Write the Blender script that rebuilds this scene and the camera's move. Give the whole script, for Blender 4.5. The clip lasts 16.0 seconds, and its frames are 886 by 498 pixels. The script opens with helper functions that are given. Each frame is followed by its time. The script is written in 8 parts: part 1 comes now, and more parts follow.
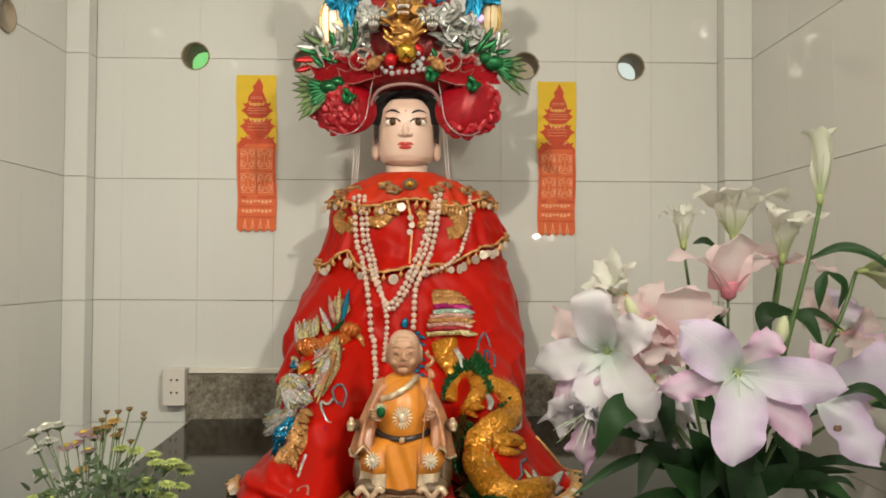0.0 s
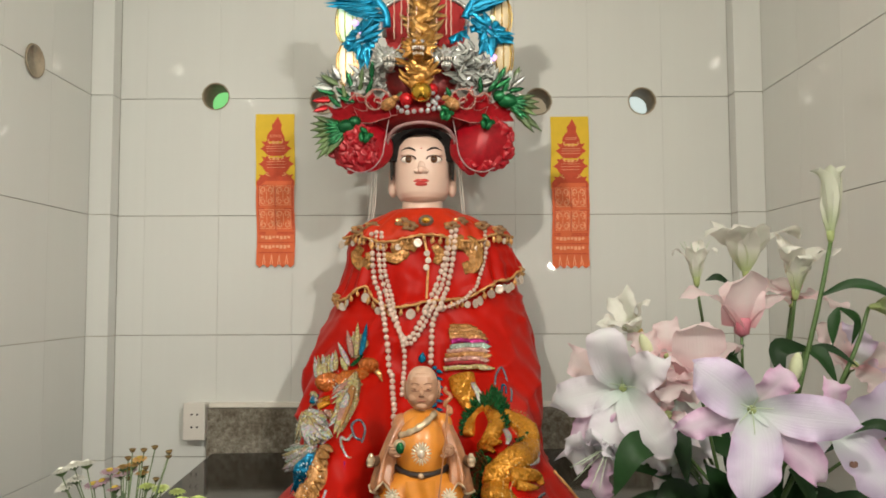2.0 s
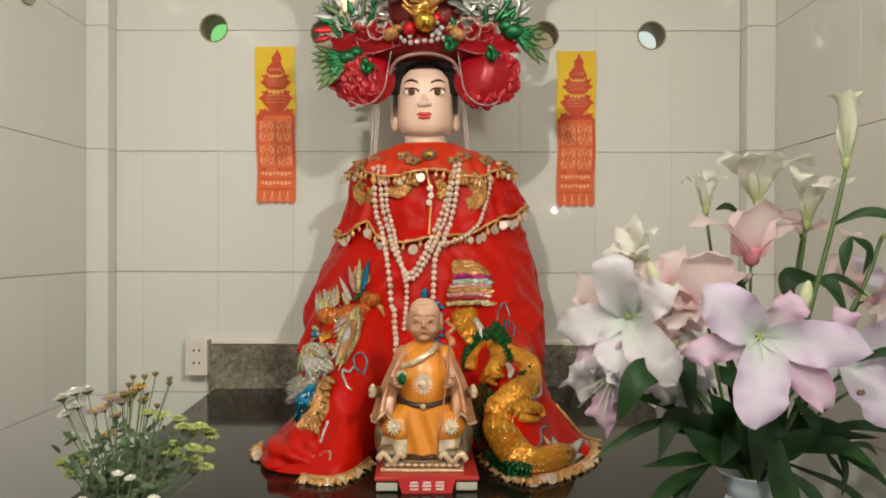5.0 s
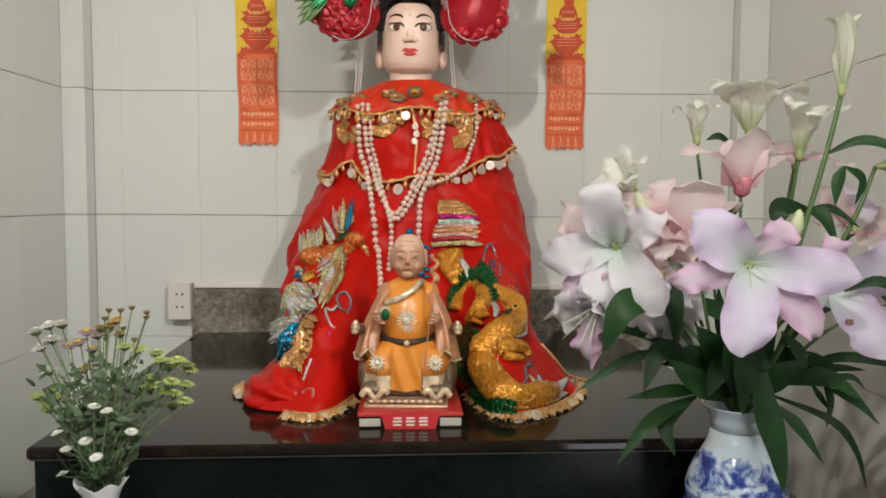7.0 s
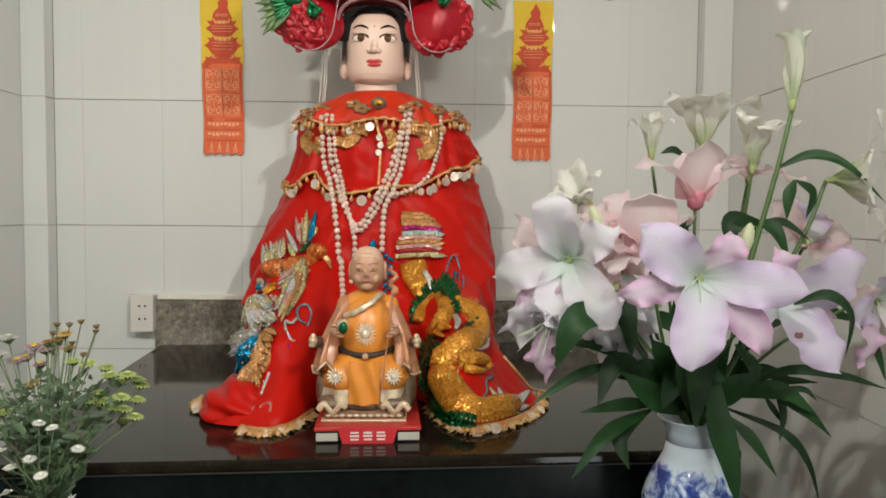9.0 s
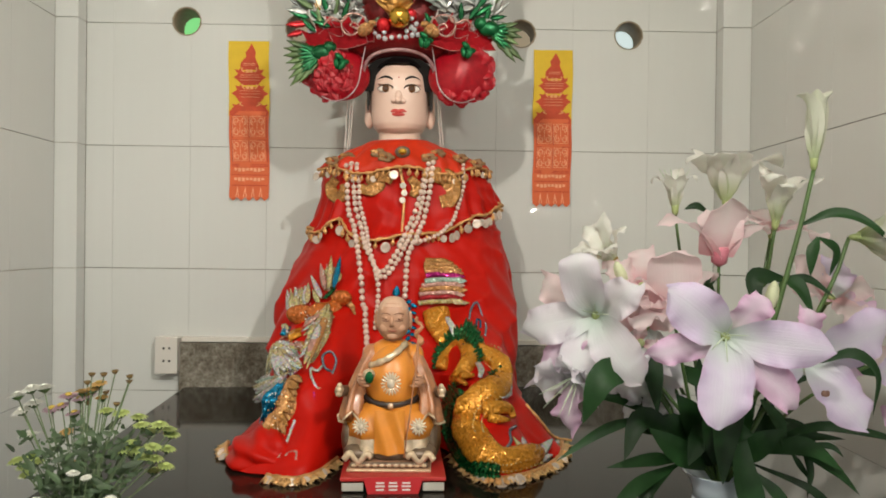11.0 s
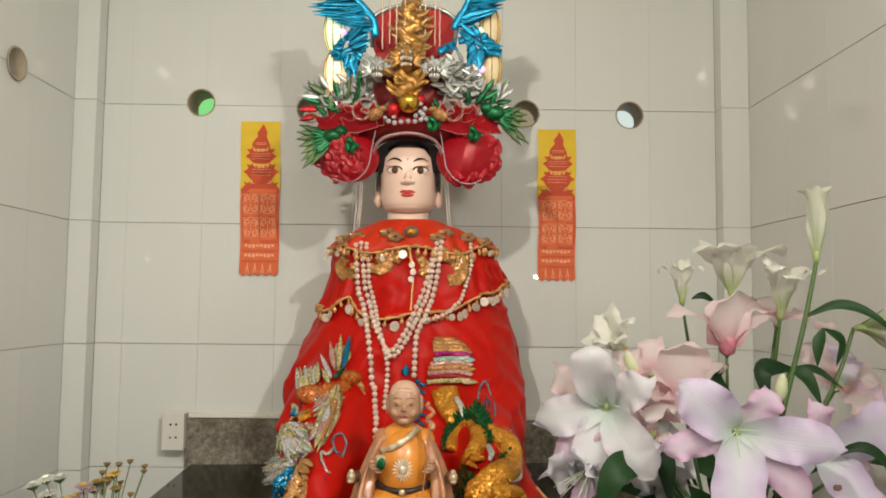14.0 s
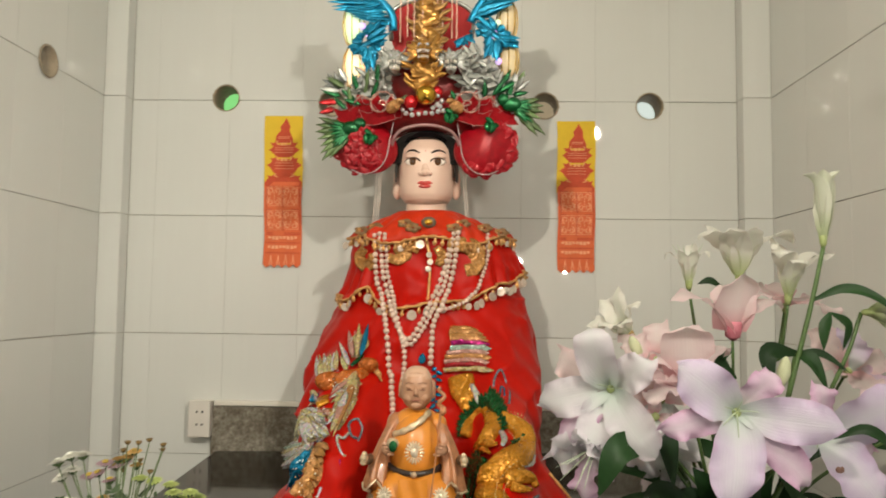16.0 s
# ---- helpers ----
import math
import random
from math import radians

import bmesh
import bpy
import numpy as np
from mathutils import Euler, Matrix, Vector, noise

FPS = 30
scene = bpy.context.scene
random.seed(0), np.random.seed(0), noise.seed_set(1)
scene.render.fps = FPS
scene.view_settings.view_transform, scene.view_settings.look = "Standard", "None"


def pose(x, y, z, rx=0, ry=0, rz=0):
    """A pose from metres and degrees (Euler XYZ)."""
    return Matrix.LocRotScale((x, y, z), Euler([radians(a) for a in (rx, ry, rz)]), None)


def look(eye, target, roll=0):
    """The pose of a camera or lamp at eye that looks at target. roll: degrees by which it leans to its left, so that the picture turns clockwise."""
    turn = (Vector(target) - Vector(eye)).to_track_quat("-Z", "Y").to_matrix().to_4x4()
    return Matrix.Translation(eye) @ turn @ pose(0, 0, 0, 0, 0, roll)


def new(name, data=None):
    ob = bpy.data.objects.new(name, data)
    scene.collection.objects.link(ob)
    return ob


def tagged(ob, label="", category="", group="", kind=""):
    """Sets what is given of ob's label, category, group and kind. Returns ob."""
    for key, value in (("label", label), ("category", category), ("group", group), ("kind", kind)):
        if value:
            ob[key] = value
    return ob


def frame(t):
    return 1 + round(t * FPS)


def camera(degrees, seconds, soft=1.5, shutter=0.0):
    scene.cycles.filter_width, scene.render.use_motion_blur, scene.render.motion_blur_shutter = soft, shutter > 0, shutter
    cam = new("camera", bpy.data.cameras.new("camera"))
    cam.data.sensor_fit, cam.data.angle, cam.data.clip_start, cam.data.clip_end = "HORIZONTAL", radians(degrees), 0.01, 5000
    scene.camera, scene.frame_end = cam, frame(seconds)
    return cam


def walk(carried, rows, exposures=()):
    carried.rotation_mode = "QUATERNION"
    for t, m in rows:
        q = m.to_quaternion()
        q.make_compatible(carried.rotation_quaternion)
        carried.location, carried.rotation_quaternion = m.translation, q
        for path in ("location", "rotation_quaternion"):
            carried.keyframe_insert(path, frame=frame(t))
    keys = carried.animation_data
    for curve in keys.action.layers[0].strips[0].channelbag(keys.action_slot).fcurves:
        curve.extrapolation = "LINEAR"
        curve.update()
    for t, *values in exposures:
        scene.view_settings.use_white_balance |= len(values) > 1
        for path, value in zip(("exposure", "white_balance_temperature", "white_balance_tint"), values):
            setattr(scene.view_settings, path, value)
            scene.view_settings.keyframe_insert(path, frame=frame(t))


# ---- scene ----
cam = camera(60.8, 16.0, soft=1.75, shutter=0.5)
PATH = [
    (0, (0.024, -0.299, 1.449), (0.052, 1.7, 1.496), 0.3),
    (0.5, (0.02, -0.302, 1.454), (0.073, 1.696, 1.523), 0.6),
    (1, (0.02, -0.315, 1.457), (0.062, 1.683, 1.543), 0.1),
    (1.5, (0.017, -0.326, 1.463), (0.022, 1.671, 1.566), -0.0),
    (2, (0.02, -0.33, 1.468), (0.009, 1.667, 1.588), -0.2),
    (2.5, (0.02, -0.326, 1.468), (0.012, 1.67, 1.593), 0.1),
    (3, (0.019, -0.319, 1.465), (0.013, 1.677, 1.58), 0.2),
    (3.5, (0.019, -0.314, 1.46), (0.013, 1.683, 1.559), 0.3),
    (4, (0.019, -0.311, 1.455), (0.012, 1.688, 1.527), 0.1),
    (4.5, (0.018, -0.311, 1.45), (0.008, 1.689, 1.493), 0.2),
    (5, (0.017, -0.301, 1.432), (0.001, 1.699, 1.417), 0.2),
    (7.5, (0.036, -0.268, 1.388), (0.061, 1.727, 1.255), 0.5),
    (8, (0.051, -0.267, 1.39), (0.095, 1.729, 1.27), 0.6),
    (8.5, (0.065, -0.259, 1.391), (0.137, 1.736, 1.277), 0.5),
    (11, (0.043, -0.284, 1.428), (0.073, 1.716, 1.413), 0.7),
    (11.5, (0.021, -0.283, 1.434), (0.053, 1.717, 1.447), 1.3),
    (12, (0.007, -0.288, 1.441), (0.042, 1.711, 1.482), 1.7),
    (12.5, (0.014, -0.295, 1.451), (0.044, 1.704, 1.516), 1.3),
    (13, (0.018, -0.304, 1.462), (0.055, 1.694, 1.555), 1.2),
    (13.5, (0.022, -0.307, 1.468), (0.066, 1.69, 1.574), 1.2),
    (14, (0.022, -0.316, 1.48), (0.048, 1.679, 1.621), 0.6),
    (14.5, (0.021, -0.315, 1.481), (0.05, 1.678, 1.641), 0.6),
    (15, (0.019, -0.316, 1.482), (0.063, 1.676, 1.652), 0.6),
    (15.5, (0.028, -0.322, 1.477), (0.066, 1.672, 1.623), 0.3),
    (16, (0.065, -0.339, 1.457), (0.005, 1.655, 1.592), 0.7),
]
walk(cam, [(t, look(eye, target, roll)) for t, eye, target, roll in PATH],
     [(0, -0.24, 7100, 10), (1.5, -0.24, 6750, 10), (3.5, -0.24, 7150, 10), (5, -0.24, 7000, 10), (7.5, -0.24, 6350, 10), (8.5, -0.24, 6350, 10), (11, -0.24, 6650, 10), (12.5, -0.24, 6600, 10), (13.8, -0.24, 6850, 10), (14.8, -0.24, 6700, 10), (16, -0.24, 7150, 10)])

# ---------- world and lamps ----------
world = bpy.data.worlds.new("world")
scene.world = world
world.use_nodes = True
world.node_tree.nodes["Background"].inputs[0].default_value = (1.0, 0.95, 0.86, 1)
world.node_tree.nodes["Background"].inputs[1].default_value = 0.35


def lamp(name, place, aim, watts, size, colour, spread=180):
    data = bpy.data.lights.new(name, "AREA")
    data.shape, data.size, data.energy, data.color, data.spread = "DISK", size, watts, colour, radians(spread)
    ob = new(name, data)
    ob.matrix_world = look(place, aim)
    return ob


WARM = (1.0, 0.95, 0.86)
# the ceiling lamps over the altar, whose glints show in the glazed tiles
lamp("ceiling_lamp_a", (0.30, -0.28, 3.02), (0.1, 1.6, 1.5), 3.5, 0.085, WARM)
lamp("ceiling_lamp_b", (-0.48, -0.40, 3.02), (-0.15, 1.6, 1.5), 2.8, 0.085, WARM)
lamp("ceiling_lamp_c", (0.10, -0.60, 3.02), (0.0, 1.6, 1.4), 2.4, 0.07, WARM)
lamp("ceiling_lamp_d", (-0.78, -1.25, 3.02), (1.0, 1.7, 1.6), 19.5, 0.075, WARM, 100)
# added fill lamp, high at the side wall, turned to brighten the far side
lamp("far_side_fill", (1.03, -0.95, 2.74), (-1.1, 1.3, 1.45), 12.5, 0.085, (1.0, 0.98, 0.93), 80)
# added cool fill lamp, low at the side wall behind the camera
lamp("low_fill_light", (1.045, -0.76, 0.46), (-1.1, 1.3, 1.0), 8, 0.62, (0.95, 0.98, 1.0))
# the small lamps on the wall behind the camera
for x, z in ((1.0, 1.73), (0.57, 1.83), (0.32, 1.87)):
    lamp("wall_lamp", (x, -2.36, z), (x * 0.2 - 0.6, 2.0, z), 3.9, 0.06, (1.0, 0.96, 0.88))


# ---------- materials ----------
def nodes_of(name):
    m = bpy.data.materials.new(name)
    m.use_nodes = True
    nt = m.node_tree
    return m, nt, nt.nodes["Principled BSDF"]


def add(nt, kind, **values):
    n = nt.nodes.new(kind)
    for key, value in values.items():
        n.inputs[key.replace("_", " ")].default_value = value
    return n


def ramp(nt, source, stops):
    n = nt.nodes.new("ShaderNodeValToRGB")
    while len(n.color_ramp.elements) < len(stops):
        n.color_ramp.elements.new(0.5)
    for e, (at, c) in zip(n.color_ramp.elements, stops):
        e.position, e.color = at, (*c, 1)
    nt.links.new(source, n.inputs[0])
    return n.outputs[0]


def shade(c, f):
    return tuple(min(1.0, v * f) for v in c)


def surface(name, colour, rough=0.5, metal=0.0, vary=0.15, scale=8.0, bump=0.1, fine=80.0, coat=0.0, sheen=0.0, stretch=(1, 1, 1),
            glow=0.0, glow_colour=None, each=0.0, through_light=0.0, gloss=0.5):
    """A plain surface with a broad and a fine variation of its colour and relief."""
    m, nt, p = nodes_of(name)
    tc = nt.nodes.new("ShaderNodeNewGeometry")
    mp = add(nt, "ShaderNodeMapping", Scale=stretch)
    nt.links.new(tc.outputs["Position"], mp.inputs[0])
    broad = add(nt, "ShaderNodeTexNoise", Scale=scale, Detail=6.0, Roughness=0.6)
    nt.links.new(mp.outputs[0], broad.inputs["Vector"])
    tiny = add(nt, "ShaderNodeTexNoise", Scale=fine, Detail=4.0, Roughness=0.65)
    nt.links.new(mp.outputs[0], tiny.inputs["Vector"])
    mix = nt.nodes.new("ShaderNodeMath")
    mix.operation = "MULTIPLY_ADD"
    nt.links.new(tiny.outputs["Fac"], mix.inputs[0])
    mix.inputs[1].default_value = 0.35
    nt.links.new(broad.outputs["Fac"], mix.inputs[2])
    col = ramp(nt, mix.outputs[0], [(0.35, shade(colour, 1 - vary)), (1.0, shade(colour, 1 + vary))])
    if each:
        info = nt.nodes.new("ShaderNodeObjectInfo")
        hsv = nt.nodes.new("ShaderNodeHueSaturation")
        rng = add(nt, "ShaderNodeMapRange")
        rng.inputs["To Min"].default_value, rng.inputs["To Max"].default_value = 1 - each, 1 + each
        nt.links.new(info.outputs["Random"], rng.inputs[0])
        nt.links.new(rng.outputs[0], hsv.inputs["Value"])
        nt.links.new(col, hsv.inputs["Color"])
        col = hsv.outputs[0]
    nt.links.new(col, p.inputs["Base Color"])
    p.inputs["Roughness"].default_value, p.inputs["Metallic"].default_value = rough, metal
    p.inputs["Coat Weight"].default_value, p.inputs["Coat Roughness"].default_value = coat, 0.08
    p.inputs["Sheen Weight"].default_value = sheen
    p.inputs["Specular IOR Level"].default_value = gloss
    if bump:
        b = add(nt, "ShaderNodeBump", Strength=bump, Distance=0.002)
        nt.links.new(mix.outputs[0], b.inputs["Height"])
        nt.links.new(b.outputs[0], p.inputs["Normal"])
    if glow:
        p.inputs["Emission Color"].default_value = (*(glow_colour or colour), 1)
        p.inputs["Emission Strength"].default_value = glow
    if through_light:
        thin(nt, p, col, through_light)
    return m


def sequins(name, colour, size=260.0, rough=0.20, metal=0.45, tilt=0.85, vary=0.3, play=0.0):
    """Cloth covered in small glittering spangles, each leaning its own way."""
    m, nt, p = nodes_of(name)
    geo = nt.nodes.new("ShaderNodeNewGeometry")
    vo = add(nt, "ShaderNodeTexVoronoi", Scale=size)
    nt.links.new(geo.outputs["Position"], vo.inputs["Vector"])
    col = ramp(nt, vo.outputs["Color"], [(0.0, shade(colour, 1 - vary)), (0.6, colour), (1.0, shade(colour, 1 + 2 * vary))])
    if play:
        mixc = nt.nodes.new("ShaderNodeMix")
        mixc.data_type = "RGBA"
        mixc.inputs[0].default_value = play
        nt.links.new(col, mixc.inputs[6])
        nt.links.new(vo.outputs["Color"], mixc.inputs[7])
        col = mixc.outputs[2]
    nt.links.new(col, p.inputs["Base Color"])
    p.inputs["Roughness"].default_value, p.inputs["Metallic"].default_value = rough, metal
    sub = nt.nodes.new("ShaderNodeVectorMath")
    sub.operation = "SUBTRACT"
    nt.links.new(vo.outputs["Color"], sub.inputs[0])
    sub.inputs[1].default_value = (0.5, 0.5, 0.5)
    # every sequin is a shallow dome
    arm = nt.nodes.new("ShaderNodeVectorMath")
    arm.operation = "SUBTRACT"
    nt.links.new(geo.outputs["Position"], arm.inputs[0])
    nt.links.new(vo.outputs["Position"], arm.inputs[1])
    dome = nt.nodes.new("ShaderNodeVectorMath")
    dome.operation = "SCALE"
    nt.links.new(arm.outputs[0], dome.inputs[0])
    dome.inputs["Scale"].default_value = 0.18 * size
    sc = nt.nodes.new("ShaderNodeVectorMath")
    sc.operation = "SCALE"
    nt.links.new(sub.outputs[0], sc.inputs[0])
    sc.inputs["Scale"].default_value = tilt
    ad = nt.nodes.new("ShaderNodeVectorMath")
    nt.links.new(geo.outputs["Normal"], ad.inputs[0])
    nt.links.new(sc.outputs[0], ad.inputs[1])
    both = nt.nodes.new("ShaderNodeVectorMath")
    nt.links.new(ad.outputs[0], both.inputs[0])
    nt.links.new(dome.outputs[0], both.inputs[1])
    no = nt.nodes.new("ShaderNodeVectorMath")
    no.operation = "NORMALIZE"
    nt.links.new(both.outputs[0], no.inputs[0])
    nt.links.new(no.outputs[0], p.inputs["Normal"])
    return m


def glazed_tile():
    m, nt, p = nodes_of("glazed_tile")
    tc = nt.nodes.new("ShaderNodeTexCoord")
    mp = add(nt, "ShaderNodeMapping", Scale=(14, 14, 0.5))
    nt.links.new(tc.outputs["Object"], mp.inputs[0])
    streak = add(nt, "ShaderNodeTexNoise", Scale=3.0, Detail=5.0, Roughness=0.6)
    nt.links.new(mp.outputs[0], streak.inputs["Vector"])
    col = ramp(nt, streak.outputs["Fac"], [(0.3, (0.648, 0.660, 0.622)), (0.7, (0.658, 0.672, 0.634))])
    info = nt.nodes.new("ShaderNodeObjectInfo")
    hsv = nt.nodes.new("ShaderNodeHueSaturation")
    rng = add(nt, "ShaderNodeMapRange")
    rng.inputs["To Min"].default_value, rng.inputs["To Max"].default_value = 0.985, 1.015
    nt.links.new(info.outputs["Random"], rng.inputs[0])
    nt.links.new(rng.outputs[0], hsv.inputs["Value"])
    nt.links.new(col, hsv.inputs["Color"])
    nt.links.new(hsv.outputs[0], p.inputs["Base Color"])
    p.inputs["Roughness"].default_value = 0.014
    wob = add(nt, "ShaderNodeTexNoise", Scale=9.0, Detail=2.0)
    nt.links.new(tc.outputs["Object"], wob.inputs["Vector"])
    b = add(nt, "ShaderNodeBump", Strength=0.025, Distance=0.003)
    nt.links.new(wob.outputs["Fac"], b.inputs["Height"])
    nt.links.new(b.outputs[0], p.inputs["Normal"])
    return m


def speckled(name, stops, scale, rough, coat=0.0, gloss=0.5):
    m, nt, p = nodes_of(name)
    tc = nt.nodes.new("ShaderNodeTexCoord")
    n1 = add(nt, "ShaderNodeTexNoise", Scale=scale, Detail=9.0, Roughness=0.75)
    nt.links.new(tc.outputs["Object"], n1.inputs["Vector"])
    n2 = add(nt, "ShaderNodeTexNoise", Scale=scale * 0.12, Detail=3.0)
    nt.links.new(tc.outputs["Object"], n2.inputs["Vector"])
    mx = nt.nodes.new("ShaderNodeMath")
    mx.operation = "MULTIPLY_ADD"
    nt.links.new(n2.outputs["Fac"], mx.inputs[0])
    mx.inputs[1].default_value = 0.6
    nt.links.new(n1.outputs["Fac"], mx.inputs[2])
    nt.links.new(ramp(nt, mx.outputs[0], stops), p.inputs["Base Color"])
    p.inputs["Roughness"].default_value, p.inputs["Coat Weight"].default_value = rough, coat
    p.inputs["Specular IOR Level"].default_value = gloss
    return m


def thin(nt, p, colour, share):
    """Lets light through a thin petal or leaf."""
    tr = nt.nodes.new("ShaderNodeBsdfTranslucent")
    nt.links.new(colour, tr.inputs[0])
    mx = nt.nodes.new("ShaderNodeMixShader")
    mx.inputs[0].default_value = share
    nt.links.new(p.outputs[0], mx.inputs[1])
    nt.links.new(tr.outputs[0], mx.inputs[2])
    nt.links.new(mx.outputs[0], nt.nodes["Material Output"].inputs[0])


def petal_stuff(name, throat, middle, edge, tint, pink=0.3, share=0.28):
    """Petal: pale along its middle, tinted towards the rim and the tip."""
    m, nt, p = nodes_of(name)
    uv = nt.nodes.new("ShaderNodeUVMap")
    sep = nt.nodes.new("ShaderNodeSeparateXYZ")
    nt.links.new(uv.outputs[0], sep.inputs[0])
    off = nt.nodes.new("ShaderNodeMath")
    off.operation = "SUBTRACT"
    off.inputs[1].default_value = 0.5
    nt.links.new(sep.outputs[0], off.inputs[0])
    ab = nt.nodes.new("ShaderNodeMath")
    ab.operation = "ABSOLUTE"
    nt.links.new(off.outputs[0], ab.inputs[0])
    nz = add(nt, "ShaderNodeTexNoise", Scale=5.0, Detail=2.0)
    ma = nt.nodes.new("ShaderNodeMath")
    ma.operation = "MULTIPLY_ADD"
    nt.links.new(nz.outputs["Fac"], ma.inputs[0])
    ma.inputs[1].default_value = pink
    nt.links.new(ab.outputs[0], ma.inputs[2])
    rim = ramp(nt, ma.outputs[0], [(0.12, middle), (0.62, edge), (1.0, tint)])
    along = ramp(nt, sep.outputs[1], [(0.05, (0, 0, 0)), (0.42, (1, 1, 1))])
    mixc = nt.nodes.new("ShaderNodeMix")
    mixc.data_type = "RGBA"
    nt.links.new(along, mixc.inputs[0])
    mixc.inputs[6].default_value = (*throat, 1)
    nt.links.new(rim, mixc.inputs[7])
    nt.links.new(mixc.outputs[2], p.inputs["Base Color"])
    p.inputs["Roughness"].default_value = 0.5
    mpv = add(nt, "ShaderNodeMapping", Scale=(26, 1.5, 1))
    nt.links.new(uv.outputs[0], mpv.inputs[0])
    vein = add(nt, "ShaderNodeTexNoise", Scale=1.0, Detail=3.0)
    nt.links.new(mpv.outputs[0], vein.inputs["Vector"])
    b = add(nt, "ShaderNodeBump", Strength=0.35, Distance=0.002)
    nt.links.new(vein.outputs["Fac"], b.inputs["Height"])
    nt.links.new(b.outputs[0], p.inputs["Normal"])
    thin(nt, p, mixc.outputs[2], share)
    return m


def blue_and_white():
    """White porcelain with a cobalt landscape round its belly."""
    m, nt, p = nodes_of("porcelain_blue_white")
    tc = nt.nodes.new("ShaderNodeTexCoord")
    n1 = add(nt, "ShaderNodeTexNoise", Scale=22.0, Detail=7.0, Roughness=0.62, Distortion=0.6)
    nt.links.new(tc.outputs["Object"], n1.inputs["Vector"])
    n2 = add(nt, "ShaderNodeTexNoise", Scale=90.0, Detail=4.0)
    nt.links.new(tc.outputs["Object"], n2.inputs["Vector"])
    sep = nt.nodes.new("ShaderNodeSeparateXYZ")
    nt.links.new(tc.outputs["Object"], sep.inputs[0])
    band = add(nt, "ShaderNodeMapRange")
    for k, v in (("From Min", 0.335), ("From Max", 0.27), ("To Min", -0.35), ("To Max", 0.06)):
        band.inputs[k].default_value = v
    nt.links.new(sep.outputs[2], band.inputs[0])
    a = nt.nodes.new("ShaderNodeMath")
    nt.links.new(n1.outputs["Fac"], a.inputs[0])
    nt.links.new(band.outputs[0], a.inputs[1])
    c = nt.nodes.new("ShaderNodeMath")
    c.operation = "MULTIPLY_ADD"
    nt.links.new(n2.outputs["Fac"], c.inputs[0])
    c.inputs[1].default_value = 0.12
    nt.links.new(a.outputs[0], c.inputs[2])
    nt.links.new(ramp(nt, c.outputs[0], [(0.56, (0.52, 0.60, 0.67)), (0.60, (0.25, 0.33, 0.52)), (0.66, (0.03, 0.06, 0.26)), (0.74, (0.015, 0.03, 0.16))]), p.inputs["Base Color"])
    p.inputs["Roughness"].default_value = 0.09
    return m


TILE = glazed_tile()
GROUT = surface("grout", (0.26, 0.23, 0.18), 0.9, vary=0.3)
PALE_GROUT = surface("pale_grout", (0.40, 0.37, 0.30), 0.9, vary=0.25)
PLASTER = surface("plaster", (0.72, 0.69, 0.62), 0.75, vary=0.06, bump=0.15)
FLOOR = surface("floor_tile", (0.14, 0.10, 0.08), 0.25, vary=0.15)
PIPE = surface("vent_pipe", (0.30, 0.25, 0.17), 0.6, vary=0.3, scale=25)
GRANITE = speckled("grey_granite", [(0.52, (0.05, 0.040, 0.026)), (0.70, (0.135, 0.115, 0.085)), (0.84, (0.25, 0.23, 0.185)), (1.0, (0.42, 0.40, 0.34))], 45, 0.14, gloss=0.4)
BLACK_STONE = speckled("black_granite", [(0.6, (0.008, 0.006, 0.004)), (0.85, (0.014, 0.011, 0.008)), (1.0, (0.035, 0.029, 0.021))], 150, 0.08, gloss=0.17)
BLACK_PANEL = speckled("dark_panel", [(0.6, (0.003, 0.004, 0.004)), (1.0, (0.008, 0.013, 0.011))], 60, 0.22, gloss=0.08)
TRIM = surface("white_trim", (0.72, 0.69, 0.61), 0.3, vary=0.06)
PLASTIC = surface("ivory_plastic", (0.66, 0.63, 0.57), 0.35, vary=0.04, bump=0.03)
DARK = surface("dark_slot", (0.02, 0.018, 0.015), 0.6)
SATIN = surface("red_satin", (0.44, 0.007, 0.003), 0.42, vary=0.12, scale=6, bump=0.25, fine=45, gloss=0.14)
SATIN_BRIGHT = surface("orange_red_satin", (0.52, 0.030, 0.008), 0.45, vary=0.22, scale=12, bump=0.4, fine=60, gloss=0.2)
LINING = surface("robe_lining", (0.18, 0.01, 0.008), 0.7)
GOLD_BRAID = surface("gold_braid", (0.58, 0.31, 0.11), 0.42, 0.35, vary=0.45, scale=60, fine=300, bump=0.8, each=0.25)
GOLD_SEQUIN = sequins("gold_sequins", (0.619, 0.267, 0.026), 236, metal=0.53, rough=0.20)
OLD_GOLD_SEQUIN = sequins("dull_gold_sequins", (0.430, 0.206, 0.060), 223, metal=0.43, tilt=0.75)
AMBER_SEQUIN = sequins("amber_sequins", (0.482, 0.129, 0.022), 211, metal=0.48)
TAN_SEQUIN = sequins("tan_sequins", (0.516, 0.258, 0.095), 223, metal=0.43)
YELLOW_SEQUIN = sequins("pale_yellow_sequins", (0.568, 0.482, 0.189), 205, metal=0.43, rough=0.20, tilt=0.75, vary=0.4, play=0.16)
SILVER_SEQUIN = sequins("silver_sequins", (0.654, 0.671, 0.602), 205, metal=0.43, rough=0.20, tilt=0.75, vary=0.35, play=0.32)
MINT_SEQUIN = sequins("mint_sequins", (0.396, 0.533, 0.447), 205, metal=0.43)
SILVER_BLUE_SEQUIN = sequins("silver_blue_sequins", (0.258, 0.327, 0.396), 186, metal=0.58, vary=0.5)
